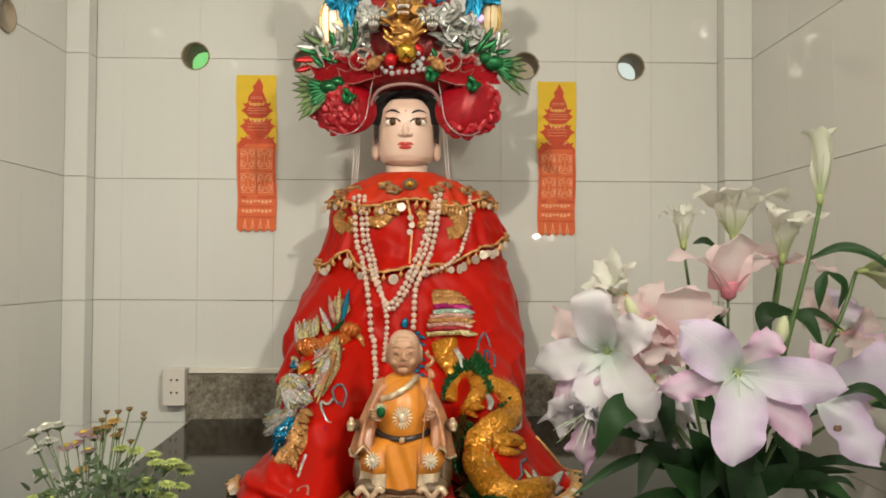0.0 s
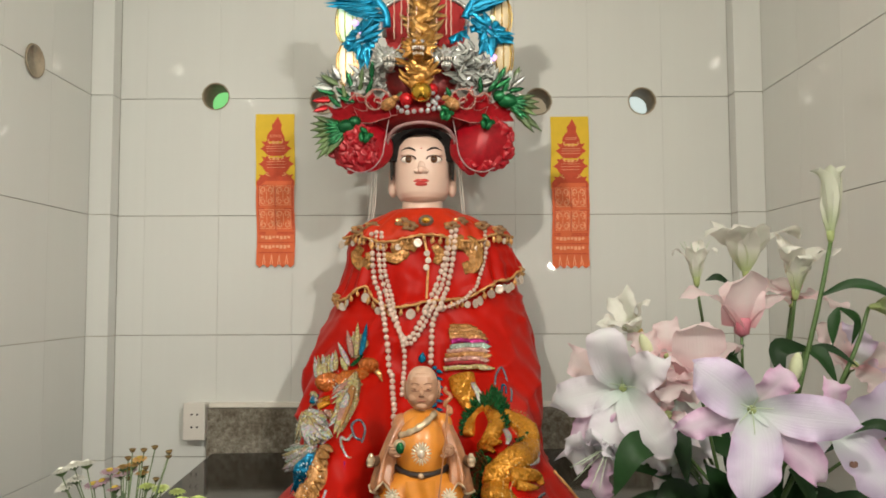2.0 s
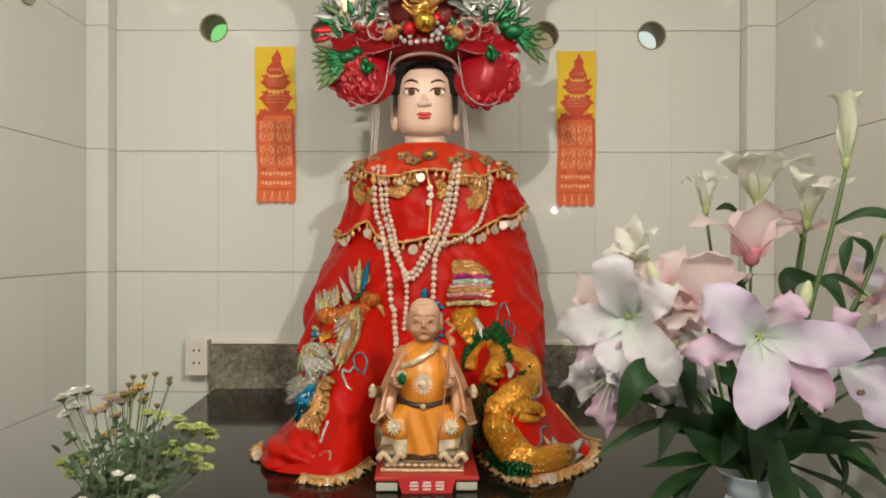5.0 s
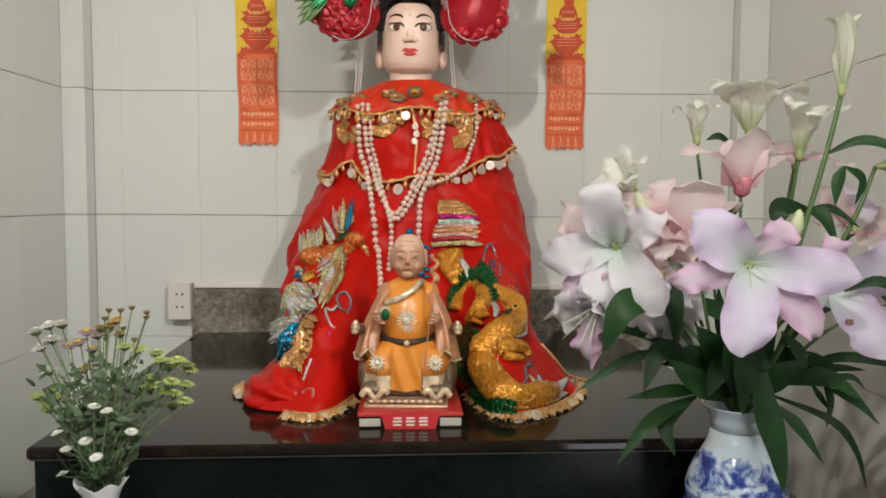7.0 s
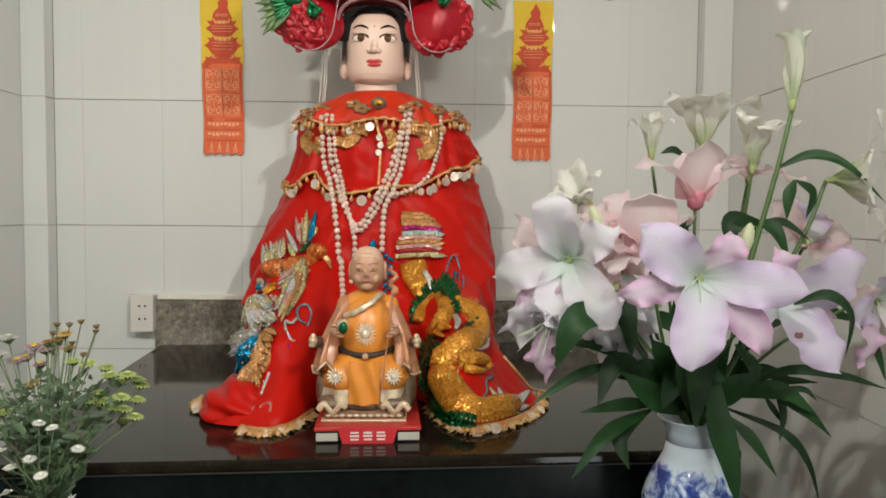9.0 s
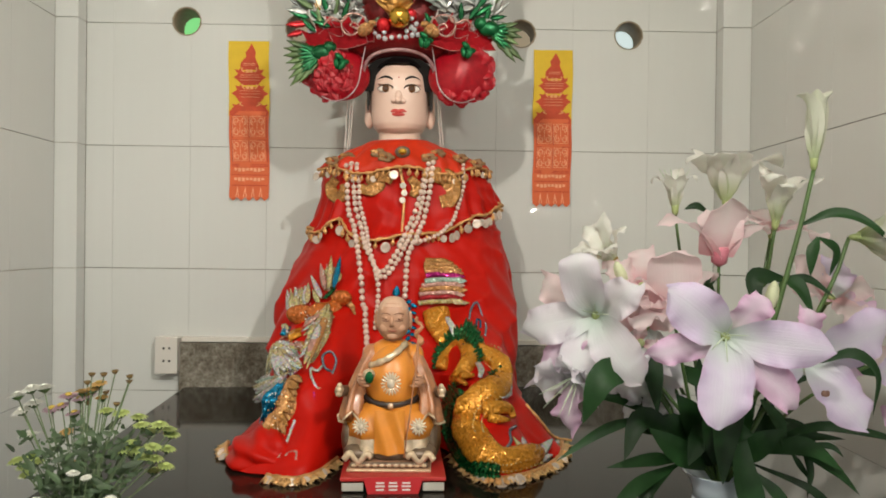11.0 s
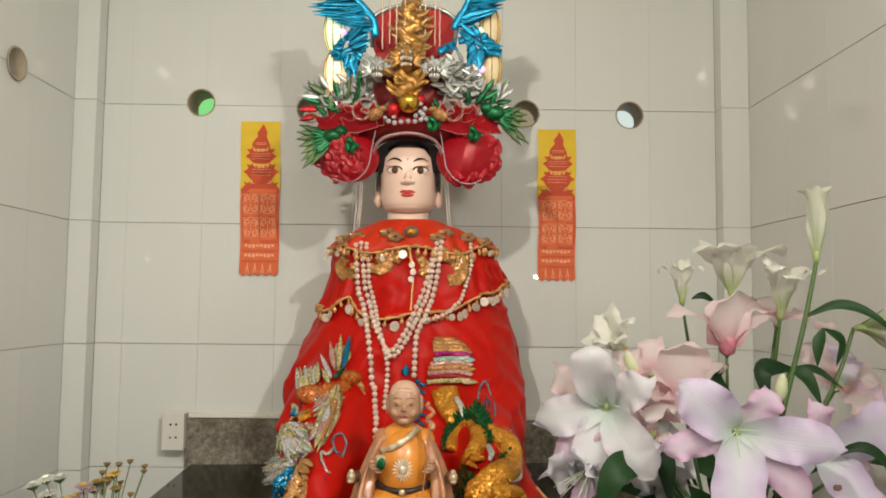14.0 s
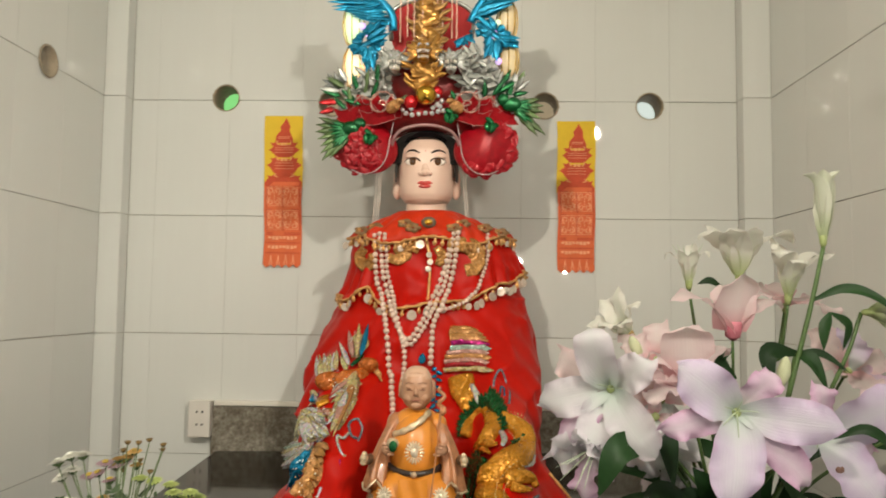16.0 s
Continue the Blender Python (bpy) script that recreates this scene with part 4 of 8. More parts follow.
def fringe(edge, parent, step=3, skip=0.0, size=0.008, seed=1, coins=0.45):
    """Gold braid along an edge with small tassels and coins that hang from it."""
    rnd = random.Random(seed)
    bm = bmesh.new()
    pts = [p + Vector((rnd.uniform(-1, 1), rnd.uniform(-1, 0.3), rnd.uniform(-1, 1))) * 0.0016 for p in edge]
    tube(bm, pts, [0.0042 + 0.0014 * math.sin(i * 1.9) for i in range(len(pts))], 8)
    part("braid", bm, GOLD_BRAID, parent, "knotted gold braid")
    for i in range(1, len(edge) - 1, step):
        if rnd.random() < skip:
            continue
        p = edge[i]
        t = (edge[i + 1] - edge[i - 1]).normalized()
        out = Vector((t.y, -t.x, 0)).normalized()
        if out.y > 0.2 and p.y < 1.9:
            out = -out
        m = frame_of(p + out * 0.006 + Vector((0, 0, -0.004)), (rnd.uniform(-0.25, 0.25), rnd.uniform(-0.2, 0.1), 1), out + Vector((rnd.uniform(-0.5, 0.5), 0, rnd.uniform(-0.3, 0.4))))
        if rnd.random() < coins:
            s = size * rnd.uniform(0.75, 1.2)
            piece("coin", COIN_MESH, m @ Matrix.Translation((0, 0, -0.006)) @ Matrix.Diagonal((s, s * 0.35, s, 1)), parent)
        else:
            s = size * rnd.uniform(0.7, 1.15)
            piece("tassel", TASSEL_MESH, m @ Matrix.Diagonal((s, s, s, 1)), parent)


def rim_a(th):
    """Rim of the collar cape: three shallow scallops."""
    s = math.sin(th)
    return 1.630 + 0.014 * math.cos((th - math.pi / 2) * 6) * max(0, s) - 0.012 * max(0, s) ** 6 + 0.008 * (1 - max(0, s))


def rim_b(th):
    c, s = math.cos(th), math.sin(th)
    return 1.462 - 0.026 * math.exp(-((th - 1.72) / 0.33) ** 2) + 0.022 * math.exp(-((th - 2.25) / 0.12) ** 2) + (0.075 * max(0, c) ** 2 if c > 0 else 0) + 0.008 * math.sin(th * 9)


tier_b, edge_b = cape(1.66, rim_b, 0.012, SATIN, "shoulder_cape", "red satin shoulder cape", 18, 0.006)
tier_a, edge_a = cape(1.712, rim_a, 0.018, SATIN_BRIGHT, "collar_cape", "orange-red stiff collar cape", 10, 0.008)
fringe(edge_b, tier_b, 2, 0.0, 0.0118, 3)
fringe(edge_a, tier_a, 2, 0.0, 0.0115, 5, 0.2)
# standing collar with a gold rim, and its jewel
bm = bmesh.new()
lathe(bm, [(0.098, 1.688), (0.084, 1.706), (0.078, 1.712), (0.074, 1.708), (0.080, 1.695)], (-0.051, 1.872, 0), 36, caps=False)
part("collar", bm, GOLD_BRAID, tier_a, "gold edged collar")


def collar_point(th, z, off):
    xc, yc, hw, a = robe_row(z)
    x, y = xc + (hw + off) * math.cos(th), yc - (a + off) * math.sin(th)
    return Vector((x, y, z)) + Vector((math.cos(th), -math.sin(th), 0.25)) * (0.006 + max(0.0, 0.85 * cloth(x, y, z)))


bm = bmesh.new()
jp = collar_point(math.pi / 2, 1.668, 0.024)
ball(bm, jp, (0.021, 0.007, 0.016), 16, 10, 0)
ball(bm, jp + Vector((0, -0.006, 0)), (0.012, 0.006, 0.009), 14, 8, 1)
part("jewel", bm, [MONK_ROCK, GOLD], tier_a, "oval amber jewel in a dark mount")
for th, z in ((1.1, 1.668), (1.28, 1.655), (1.9, 1.668), (1.78, 1.655), (0.8, 1.66), (2.35, 1.66), (0.55, 1.65), (2.6, 1.652)):
    p = collar_point(th, z, 0.021)
    bm = bmesh.new()
    for k in range(5):
        a = 2 * math.pi * k / 5
        ball(bm, p + Vector((0.013 * math.cos(a), 0.001, 0.008 * math.sin(a))), (0.012, 0.0018, 0.0060), 8, 6, 1 if k == 2 else 0)
    part("flower_embroidery", bm, [BRONZE_THREAD, TAN_SEQUIN], tier_a, "dark embroidered flower")
# gold scrolls sewn on the shoulder cape
for pts, rad in ((((-0.215, 1.600), (-0.232, 1.575), (-0.215, 1.552), (-0.190, 1.560), (-0.192, 1.585)), 0.012),
                 (((-0.150, 1.572), (-0.120, 1.566), (-0.100, 1.585), (-0.120, 1.600), (-0.088, 1.604), (-0.062, 1.592)), 0.012),
                 (((0.022, 1.596), (0.050, 1.607), (0.082, 1.598), (0.092, 1.570), (0.086, 1.545), (0.062, 1.537)), 0.016),
                 (((-0.018, 1.60), (0.0, 1.575), (-0.012, 1.55)), 0.009)):
    bm = bmesh.new()
    curve = [on_robe(x, z, 0.022) for x, z in [(p.x, p.y) for p in spline([(a, b, 0) for a, b in pts], 22)]]
    tube(bm, curve, [1.35 * rad * (0.5 + 0.7 * math.sin(math.pi * (0.1 + 0.8 * i / 21)) + 0.08 * math.sin(i * 1.9)) for i in range(22)], 10, 0, 0.10, (0, -1, 0.1))
    part("gold_scroll", bm, OLD_GOLD_SEQUIN, tier_b, "gold sequin scroll")
bm = bmesh.new()
tube(bm, [on_robe(-0.046 + 0.002 * i, 1.630 - 0.0085 * i, 0.024) for i in range(9)], 0.004, 8)
tube(bm, [on_robe(-0.032 - 0.0005 * i, 1.545 - 0.012 * i, 0.020) for i in range(9)], 0.0035, 8)
part("front_cord", bm, GOLD_BRAID, tier_b, "gold cord down the front opening")
for k, z in enumerate((1.585, 1.566, 1.548)):
    piece("coin", COIN_MESH, frame_of(on_robe(-0.036 + 0.004 * (k % 2), z, 0.030), (0.1 * (k - 1), 0, 1), (0.2 * (k - 1), -1, 0.1)) @ Matrix.Diagonal((0.0085, 0.003, 0.0085, 1)), tier_b)


# ---------- embroidery on the robe ----------
FEATHER = feather_mesh("feather", YELLOW_SEQUIN)
SPIKE = feather_mesh("spike", GREEN_SEQUIN, 0.55)
# bright-coloured beads, added as the glints on the sequins
bm = bmesh.new()
ball(bm, (0, 0, 0), 1, 8, 6)
BEAD_SMALL = mesh_of("spangle", bm, surface("glint_gold", (0.95, 0.72, 0.30), 0.15, 0.7, vary=0.1, bump=0, each=0.3))
BEAD_PALE = BEAD_SMALL.copy()
BEAD_PALE.materials[0] = surface("glint_pale", (0.85, 0.84, 0.76), 0.12, 0.3, vary=0.1, bump=0, each=0.2)


def sew(name, mesh, mat, a, b, width, parent, off=0.003, puff=1.0):
    p0, p1 = on_robe(*a, off), on_robe(*b, off)
    d = p1 - p0
    m = frame_of(p0, d, robe_normal((a[0] + b[0]) / 2, (a[1] + b[1]) / 2))
    return piece(name, mesh, m @ Matrix.Diagonal((width, width * puff, d.length, 1)), parent, mat)


def fan(name, mats, o0, o1, t0, t1, n, width, parent, off=0.006, puff=0.45, bow=0.0):
    """n overlapping feathers from the line o0-o1 to the line t0-t1; bow: how far the tips in the middle reach past that line."""
    for i in range(n):
        u = i / max(1, n - 1)
        a = (o0[0] + (o1[0] - o0[0]) * u, o0[1] + (o1[1] - o0[1]) * u)
        b = (t0[0] + (t1[0] - t0[0]) * u, t0[1] + (t1[1] - t0[1]) * u)
        k = 1 + bow * math.sin(math.pi * u) + 0.06 * math.sin(7.3 * i)
        b = (a[0] + (b[0] - a[0]) * k, max(0.972, a[1] + (b[1] - a[1]) * k))
        sew(name, FEATHER, mats[i % len(mats)], a, b, width, parent, off + 0.0022 * (i % 2), puff)


def pad(bm, pts, rads, mat=0, flat=0.16, off=0.003, n=24, quilt=0.0):
    """A stuffed patch along a line on the robe."""
    line = spline([(x, z, 0) for x, z in pts], n)
    r = [float(np.interp(i / (n - 1), np.linspace(0, 1, len(rads)), rads)) * (1 + quilt * (i % 2)) for i in range(n)]
    tube(bm, [on_robe(p.x, p.y, off) for p in line], r, 14, mat, flat, (0, -1, 0.3))


def phoenix():
    bm = bmesh.new()
    ball(bm, on_robe(*(-0.277, 1.245), 0.006), (0.040, 0.016, 0.026), 24, 14, 0, turn=pose(0, 0, 0, -15, 6, 0))
    ball(bm, on_robe(*(-0.183, 1.282), 0.008), (0.027, 0.015, 0.020), 18, 12, 0)
    pad(bm, ((-0.190, 1.275), (-0.215, 1.258), (-0.252, 1.242)), (0.016, 0.019, 0.022), 0, 0.5, 0.005)
    pad(bm, ((-0.170, 1.278), (-0.156, 1.263), (-0.152, 1.242)), (0.010, 0.007, 0.002), 1, 0.6, 0.008, 10)
    ball(bm, on_robe(*(-0.174, 1.281), 0.021), 0.0045, 10, 8, 2)
    # stuffed ground of each part
    pad(bm, ((-0.213, 1.307), (-0.217, 1.341), (-0.218, 1.362)), (0.020, 0.026, 0.016), 3)
    pad(bm, ((-0.296, 1.265), (-0.307, 1.286)), (0.026, 0.022), 3)
    pad(bm, ((-0.213, 1.248), (-0.220, 1.206), (-0.224, 1.156)), (0.022, 0.028, 0.006), 3)
    pad(bm, ((-0.328, 1.176), (-0.284, 1.155), (-0.248, 1.140)), (0.020, 0.034, 0.016), 4)
    pad(bm, ((-0.267, 1.120), (-0.307, 1.090)), (0.020, 0.028), 4)
    pad(bm, ((-0.264, 1.111), (-0.288, 1.074), (-0.312, 1.037)), (0.016, 0.020, 0.008), 5, 0.30, 0.010)
    pad(bm, ((-0.250, 1.125), (-0.253, 1.082), (-0.279, 1.040), (-0.293, 1.002)), (0.014, 0.020, 0.022, 0.004), 1, 0.22, 0.006)
    pad(bm, ((-0.319, 1.220), (-0.319, 1.201)), (0.010, 0.010), 5, 0.4, 0.008, 8)
    pad(bm, ((-0.290, 1.216), (-0.277, 1.196)), (0.018, 0.016), 6, 0.3, 0.006, 8)
    body = part("phoenix", bm, [AMBER_SEQUIN, TAN_SEQUIN, DARK, YELLOW_SEQUIN, SILVER_SEQUIN, BLUE_SEQUIN, GOLD_SEQUIN], ROBE, "padded sequin phoenix in orange, cream and blue")
    Y, V, K, T = YELLOW_SEQUIN, SILVER_SEQUIN, PINK_SEQUIN, TAN_SEQUIN
    for a, b, w, m in (((-0.223, 1.298), (-0.250, 1.370), 0.017, K), ((-0.213, 1.298), (-0.221, 1.390), 0.018, Y), ((-0.203, 1.301), (-0.193, 1.386), 0.019, BLUE_SEQUIN), ((-0.229, 1.279), (-0.273, 1.337), 0.015, V), ((-0.234, 1.268), (-0.259, 1.301), 0.016, Y), ((-0.225, 1.278), (-0.197, 1.309), 0.016, GREEN_SEQUIN)):
        sew("crest_feather", FEATHER, m, a, b, w, body, 0.014, 0.6)
    # upswept feathers of the back, then the wing that falls from the neck
    fan("feather", (V, Y, Y), (-0.319, 1.250), (-0.264, 1.267), (-0.350, 1.300), (-0.277, 1.316), 8, 0.018, body, 0.008)
    fan("feather", (V, K, V, Y), (-0.222, 1.253), (-0.217, 1.197), (-0.264, 1.227), (-0.247, 1.161), 9, 0.021, body, 0.012)
    fan("feather", (Y, Y, T), (-0.207, 1.258), (-0.212, 1.243), (-0.201, 1.189), (-0.223, 1.138), 7, 0.023, body, 0.012, 0.5)
    fan("feather", (K, V, Y), (-0.218, 1.224), (-0.221, 1.189), (-0.223, 1.176), (-0.229, 1.141), 6, 0.021, body, 0.015, 0.5)
    fan("feather", (Y, Y, V), (-0.210, 1.266), (-0.239, 1.261), (-0.217, 1.229), (-0.233, 1.228), 5, 0.019, body, 0.016, 0.5)
    fan("feather", (V, Y), (-0.340, 1.174), (-0.316, 1.183), (-0.368, 1.109), (-0.265, 1.177), 5, 0.021, body, 0.010)
    # the two white fans
    fan("feather", (V, Y, MINT_SEQUIN, V), (-0.328, 1.176), (-0.329, 1.169), (-0.270, 1.183), (-0.295, 1.126), 12, 0.022, body, 0.012, 0.5, 0.25)
    fan("feather", (Y, V), (-0.309, 1.160), (-0.317, 1.154), (-0.229, 1.139), (-0.278, 1.123), 8, 0.019, body, 0.016, 0.5)
    fan("feather", (Y,), (-0.316, 1.167), (-0.329, 1.161), (-0.273, 1.144), (-0.317, 1.129), 5, 0.017, body, 0.019, 0.5)
    fan("feather", (V, MINT_SEQUIN, Y, V), (-0.260, 1.122), (-0.270, 1.108), (-0.381, 1.090), (-0.361, 1.033), 10, 0.022, body, 0.012, 0.5, 0.15)
    # blue quilted wing and the tan scalloped tail
    fan("feather", (BLUE_SEQUIN,), (-0.259, 1.115), (-0.296, 1.061), (-0.290, 1.084), (-0.316, 1.029), 8, 0.018, body, 0.017, 0.5)
    fan("feather", (T, OLD_GOLD_SEQUIN), (-0.257, 1.127), (-0.277, 1.056), (-0.225, 1.121), (-0.256, 1.041), 9, 0.025, body, 0.010, 0.5)
    fan("feather", (T, OLD_GOLD_SEQUIN), (-0.285, 1.058), (-0.296, 1.039), (-0.266, 1.036), (-0.292, 0.999), 6, 0.022, body, 0.012, 0.5)
    # short feathers that fill the ground along the wing's edge
    fan("feather", (Y, V, K), (-0.336, 1.221), (-0.341, 1.176), (-0.306, 1.214), (-0.298, 1.174), 6, 0.016, body, 0.009)
    fan("feather", (V, Y, MINT_SEQUIN), (-0.374, 1.147), (-0.372, 1.099), (-0.284, 1.155), (-0.294, 1.115), 8, 0.018, body, 0.008)
    fan("feather", (Y, MINT_SEQUIN), (-0.337, 1.177), (-0.336, 1.150), (-0.368, 1.109), (-0.372, 1.090), 5, 0.016, body, 0.011)
    fan("feather", (K, Y, V), (-0.256, 1.131), (-0.266, 1.116), (-0.303, 1.124), (-0.324, 1.102), 6, 0.016, body, 0.014)
    for k, (c, h, n) in enumerate((((-0.217, 1.341), (0.022, 0.022), 14), ((-0.277, 1.245), (0.034, 0.016), 22), ((-0.225, 1.206), (0.026, 0.045), 34), ((-0.285, 1.159), (0.034, 0.030), 40), ((-0.294, 1.098), (0.030, 0.026), 34), ((-0.261, 1.068), (0.024, 0.035), 24), ((-0.307, 1.286), (0.026, 0.014), 12))):
        glitter(body, c, h, n, 40 + k)
    fan("feather", (T, K), (-0.268, 1.195), (-0.295, 1.183), (-0.245, 1.179), (-0.281, 1.180), 5, 0.014, body, 0.008)


def glitter(parent, centre, half, n, seed, off=0.020):
    """Loose bright beads over a patch of the robe, standing in for sequin glints."""
    rnd = random.Random(seed)
    for k in range(n):
        x, z = centre[0] + rnd.uniform(-1, 1) * half[0], max(0.975, centre[1] + rnd.uniform(-1, 1) * half[1])
        r = rnd.uniform(0.0010, 0.0022)
        piece("spangle", BEAD_PALE if k % 3 else BEAD_SMALL, Matrix.Translation(on_robe(x, z, off)) @ Matrix.Diagonal((r, r, r, 1)), parent)


def cord(name, pts, rad, mat, parent, label=""):
    bm = bmesh.new()
    n = 10 * len(pts)
    line = [on_robe(p.x, p.y, 0.003) for p in spline([(x, z, 0) for x, z in pts], n)]
    tube(bm, line, [rad * (0.35 + 0.5 * (i % 2)) for i in range(n)], 7)
    return part(name, bm, mat, parent, label)


def dragon():
    path = [(p.x, p.y) for p in spline([(x, z, 0) for x, z in ((0.151, 1.186), (0.183, 1.164), (0.201, 1.134), (0.188, 1.113), (0.154, 1.095), (0.132, 1.065), (0.130, 1.039), (0.143, 1.020), (0.173, 1.005), (0.218, 0.998), (0.268, 0.993), (0.296, 0.986))], 64)]
    wide = (0.014, 0.022, 0.026, 0.028, 0.031, 0.033, 0.034, 0.034, 0.030, 0.026, 0.022, 0.016)
    rad = [float(np.interp(i / 63, np.linspace(0, 1, 12), wide)) for i in range(64)]
    bm = bmesh.new()
    tube(bm, [on_robe(x, z, 0.006) for x, z in path], [r * (1 + 0.05 * (i % 2)) for i, r in enumerate(rad)], 20, 0, 0.60, (0, -1, 0.3))
    body = part("dragon", bm, GOLD_SEQUIN, ROBE, "padded gold sequin dragon with green mane")
    # the raised foreleg with its bent claws, the hind leg, and the neck under the plumes
    bm = bmesh.new()
    pad(bm, ((0.073, 1.124), (0.080, 1.157), (0.107, 1.185), (0.131, 1.184), (0.135, 1.156), (0.122, 1.131), (0.102, 1.110)), (0.014, 0.018, 0.020, 0.020, 0.020, 0.018, 0.014), 0, 0.55, 0.010, 34, 0.06)
    pad(bm, ((0.122, 1.127), (0.144, 1.128)), (0.012, 0.004), 0, 0.6, 0.012, 8)
    pad(bm, ((0.116, 1.120), (0.133, 1.114)), (0.010, 0.003), 0, 0.6, 0.012, 8)
    part("foreleg", bm, GOLD_SEQUIN, body)
    bm = bmesh.new()
    pad(bm, ((0.155, 1.072), (0.178, 1.075), (0.203, 1.067), (0.218, 1.051)), (0.020, 0.016, 0.014, 0.006), 0, 0.6, 0.012, 14)
    pad(bm, ((0.164, 1.060), (0.186, 1.054), (0.206, 1.048)), (0.010, 0.009, 0.003), 0, 0.6, 0.012, 8)
    part("hind_leg", bm, GOLD_SEQUIN, body)
    bm = bmesh.new()
    pad(bm, ((0.055, 1.256), (0.064, 1.223), (0.082, 1.188)), (0.034, 0.034, 0.022), 0, 0.42, 0.006, 20, 0.05)
    part("neck", bm, GOLD_SEQUIN, body)
    # green mane and fins: two rows of small spikes on a stuffed band
    for pts, k, ln, flip, rads in ((((0.119, 1.102), (0.103, 1.057), (0.096, 1.019), (0.108, 0.993), (0.137, 0.989), (0.180, 0.985)), 44, 0.020, (0.175, 1.046), (0.008, 0.014, 0.017, 0.017, 0.014, 0.004)),
                                   (((0.064, 1.124), (0.065, 1.151), (0.091, 1.184), (0.125, 1.206)), 16, 0.018, (0.108, 1.151), (0.005, 0.008, 0.010, 0.010)),
                                   (((0.127, 1.211), (0.142, 1.195), (0.149, 1.173), (0.145, 1.155)), 14, 0.020, (0.118, 1.158), (0.014, 0.016, 0.013, 0.004)),
                                   (((0.163, 1.123), (0.184, 1.132), (0.206, 1.146)), 9, 0.010, (0.170, 1.153), (0.004, 0.008, 0.004))):
        line = [(p.x, p.y) for p in spline([(x, z, 0) for x, z in pts], k + 2)]
        bm = bmesh.new()
        pad(bm, pts, rads, 0, 0.35, 0.008, 20)
        mane = part("mane", bm, GREEN_SEQUIN, body, "green sequin mane")
        for i in range(1, k + 1):
            out = Vector((line[i][0] - flip[0], line[i][1] - flip[1])).normalized()
            for row, (lo, hi) in enumerate(((0.25, 1.05), (-0.45, 0.45))):
                end = (line[i][0] + out.x * ln * hi, max(0.972, line[i][1] + out.y * ln * hi + 0.2 * ln))
                sew("fin", SPIKE, GREEN_SEQUIN, (line[i][0] + out.x * ln * lo, max(0.974, line[i][1] + out.y * ln * lo)), end, 0.012, mane, 0.012 + 0.004 * row + 0.003 * (i % 2))
    # rows of bright beads along the back that stand in for sequin sparkle
    rnd = random.Random(17)
    for i in range(2, 62):
        x, z = path[i]
        dx, dz = path[i + 1][0] - path[i - 1][0], path[i + 1][1] - path[i - 1][1]
        q = math.hypot(dx, dz)
        for s in (-0.62, -0.2, 0.25, 0.66):
            px, pz = x - dz / q * rad[i] * s, z + dx / q * rad[i] * s
            p0 = on_robe(px, pz, 0.006) + Vector((0, -1, 0.3)).normalized() * rad[i] * 0.60 * math.sqrt(1 - s * s)
            r = rnd.uniform(0.0012, 0.0024)
            piece("spangle", BEAD_SMALL, Matrix.Translation(p0) @ Matrix.Diagonal((r, r, r, 1)), body)
    # pale belly edges and the cream tail fin
    for pts in (((0.151, 1.153), (0.156, 1.137), (0.152, 1.123)), ((0.219, 1.106), (0.207, 1.093), (0.187, 1.089)), ((0.091, 1.235), (0.103, 1.216), (0.101, 1.196))):
        bm = bmesh.new()
        pad(bm, pts, (0.006, 0.008, 0.004), 0, 0.4, 0.012, 10)
        part("belly_edge", bm, SILVER_SEQUIN, body, "silver sequin belly edge")
    fan("tail_fin", (YELLOW_SEQUIN, SILVER_SEQUIN), (0.235, 1.002), (0.284, 0.985), (0.214, 1.030), (0.366, 0.972), 9, 0.022, body, 0.003, 0.35, 0.1)
    fan("tail_fin", (SILVER_SEQUIN,), (0.278, 0.987), (0.282, 0.981), (0.311, 0.978), (0.292, 0.972), 5, 0.016, body, 0.008, 0.4)
    # the broad band of striped plumes above the head, each row ending in a point
    rows = ((-44, 100, 215, OLD_GOLD_SEQUIN), (-26, 95, 235, TAN_SEQUIN), (-8, 95, 250, OLD_GOLD_SEQUIN), (8, 98, 258, TAN_SEQUIN), (26, 104, 262, MAGENTA_SEQUIN), (46, 100, 270, MINT_SEQUIN), (66, 88, 262, PINK_SEQUIN), (86, 80, 272, TAN_SEQUIN), (106, 76, 262, PINK_SEQUIN), (124, 80, 255, RED_SEQUIN), (146, 74, 280, YELLOW_SEQUIN))
    for row, (cy, x0, x1, mat) in enumerate(rows):
        ax, az = (-0.034, 1.356)
        bx, bz = (0.086, 1.300)
        sx, sz = (bx - ax) / 200, (bz - az) / 100
        z = az + sz * cy
        bm = bmesh.new()
        n = 18
        line = [on_robe(ax + sx * (x0 + (x1 - 18 - x0) * i / (n - 1)), z + 0.004 * math.sin(math.pi * i / (n - 1)), 0.010 + 0.0006 * (row % 2)) for i in range(n)]
        tube(bm, line, [0.0062 * (1 + 0.10 * (i % 2)) for i in range(n)], 10, 0, 0.45, (0, -1, 0.2))
        part("plume", bm, mat, body)
        for k, lead in ((0.5, 0.0), (-0.4, -10)):
            sew("plume_tip", FEATHER, mat, (ax + sx * (x1 - 34 + lead), z + 0.002 * k), (ax + sx * (x1 + 12 + lead), z - 0.005 + 0.004 * k), 0.013, body, 0.010)
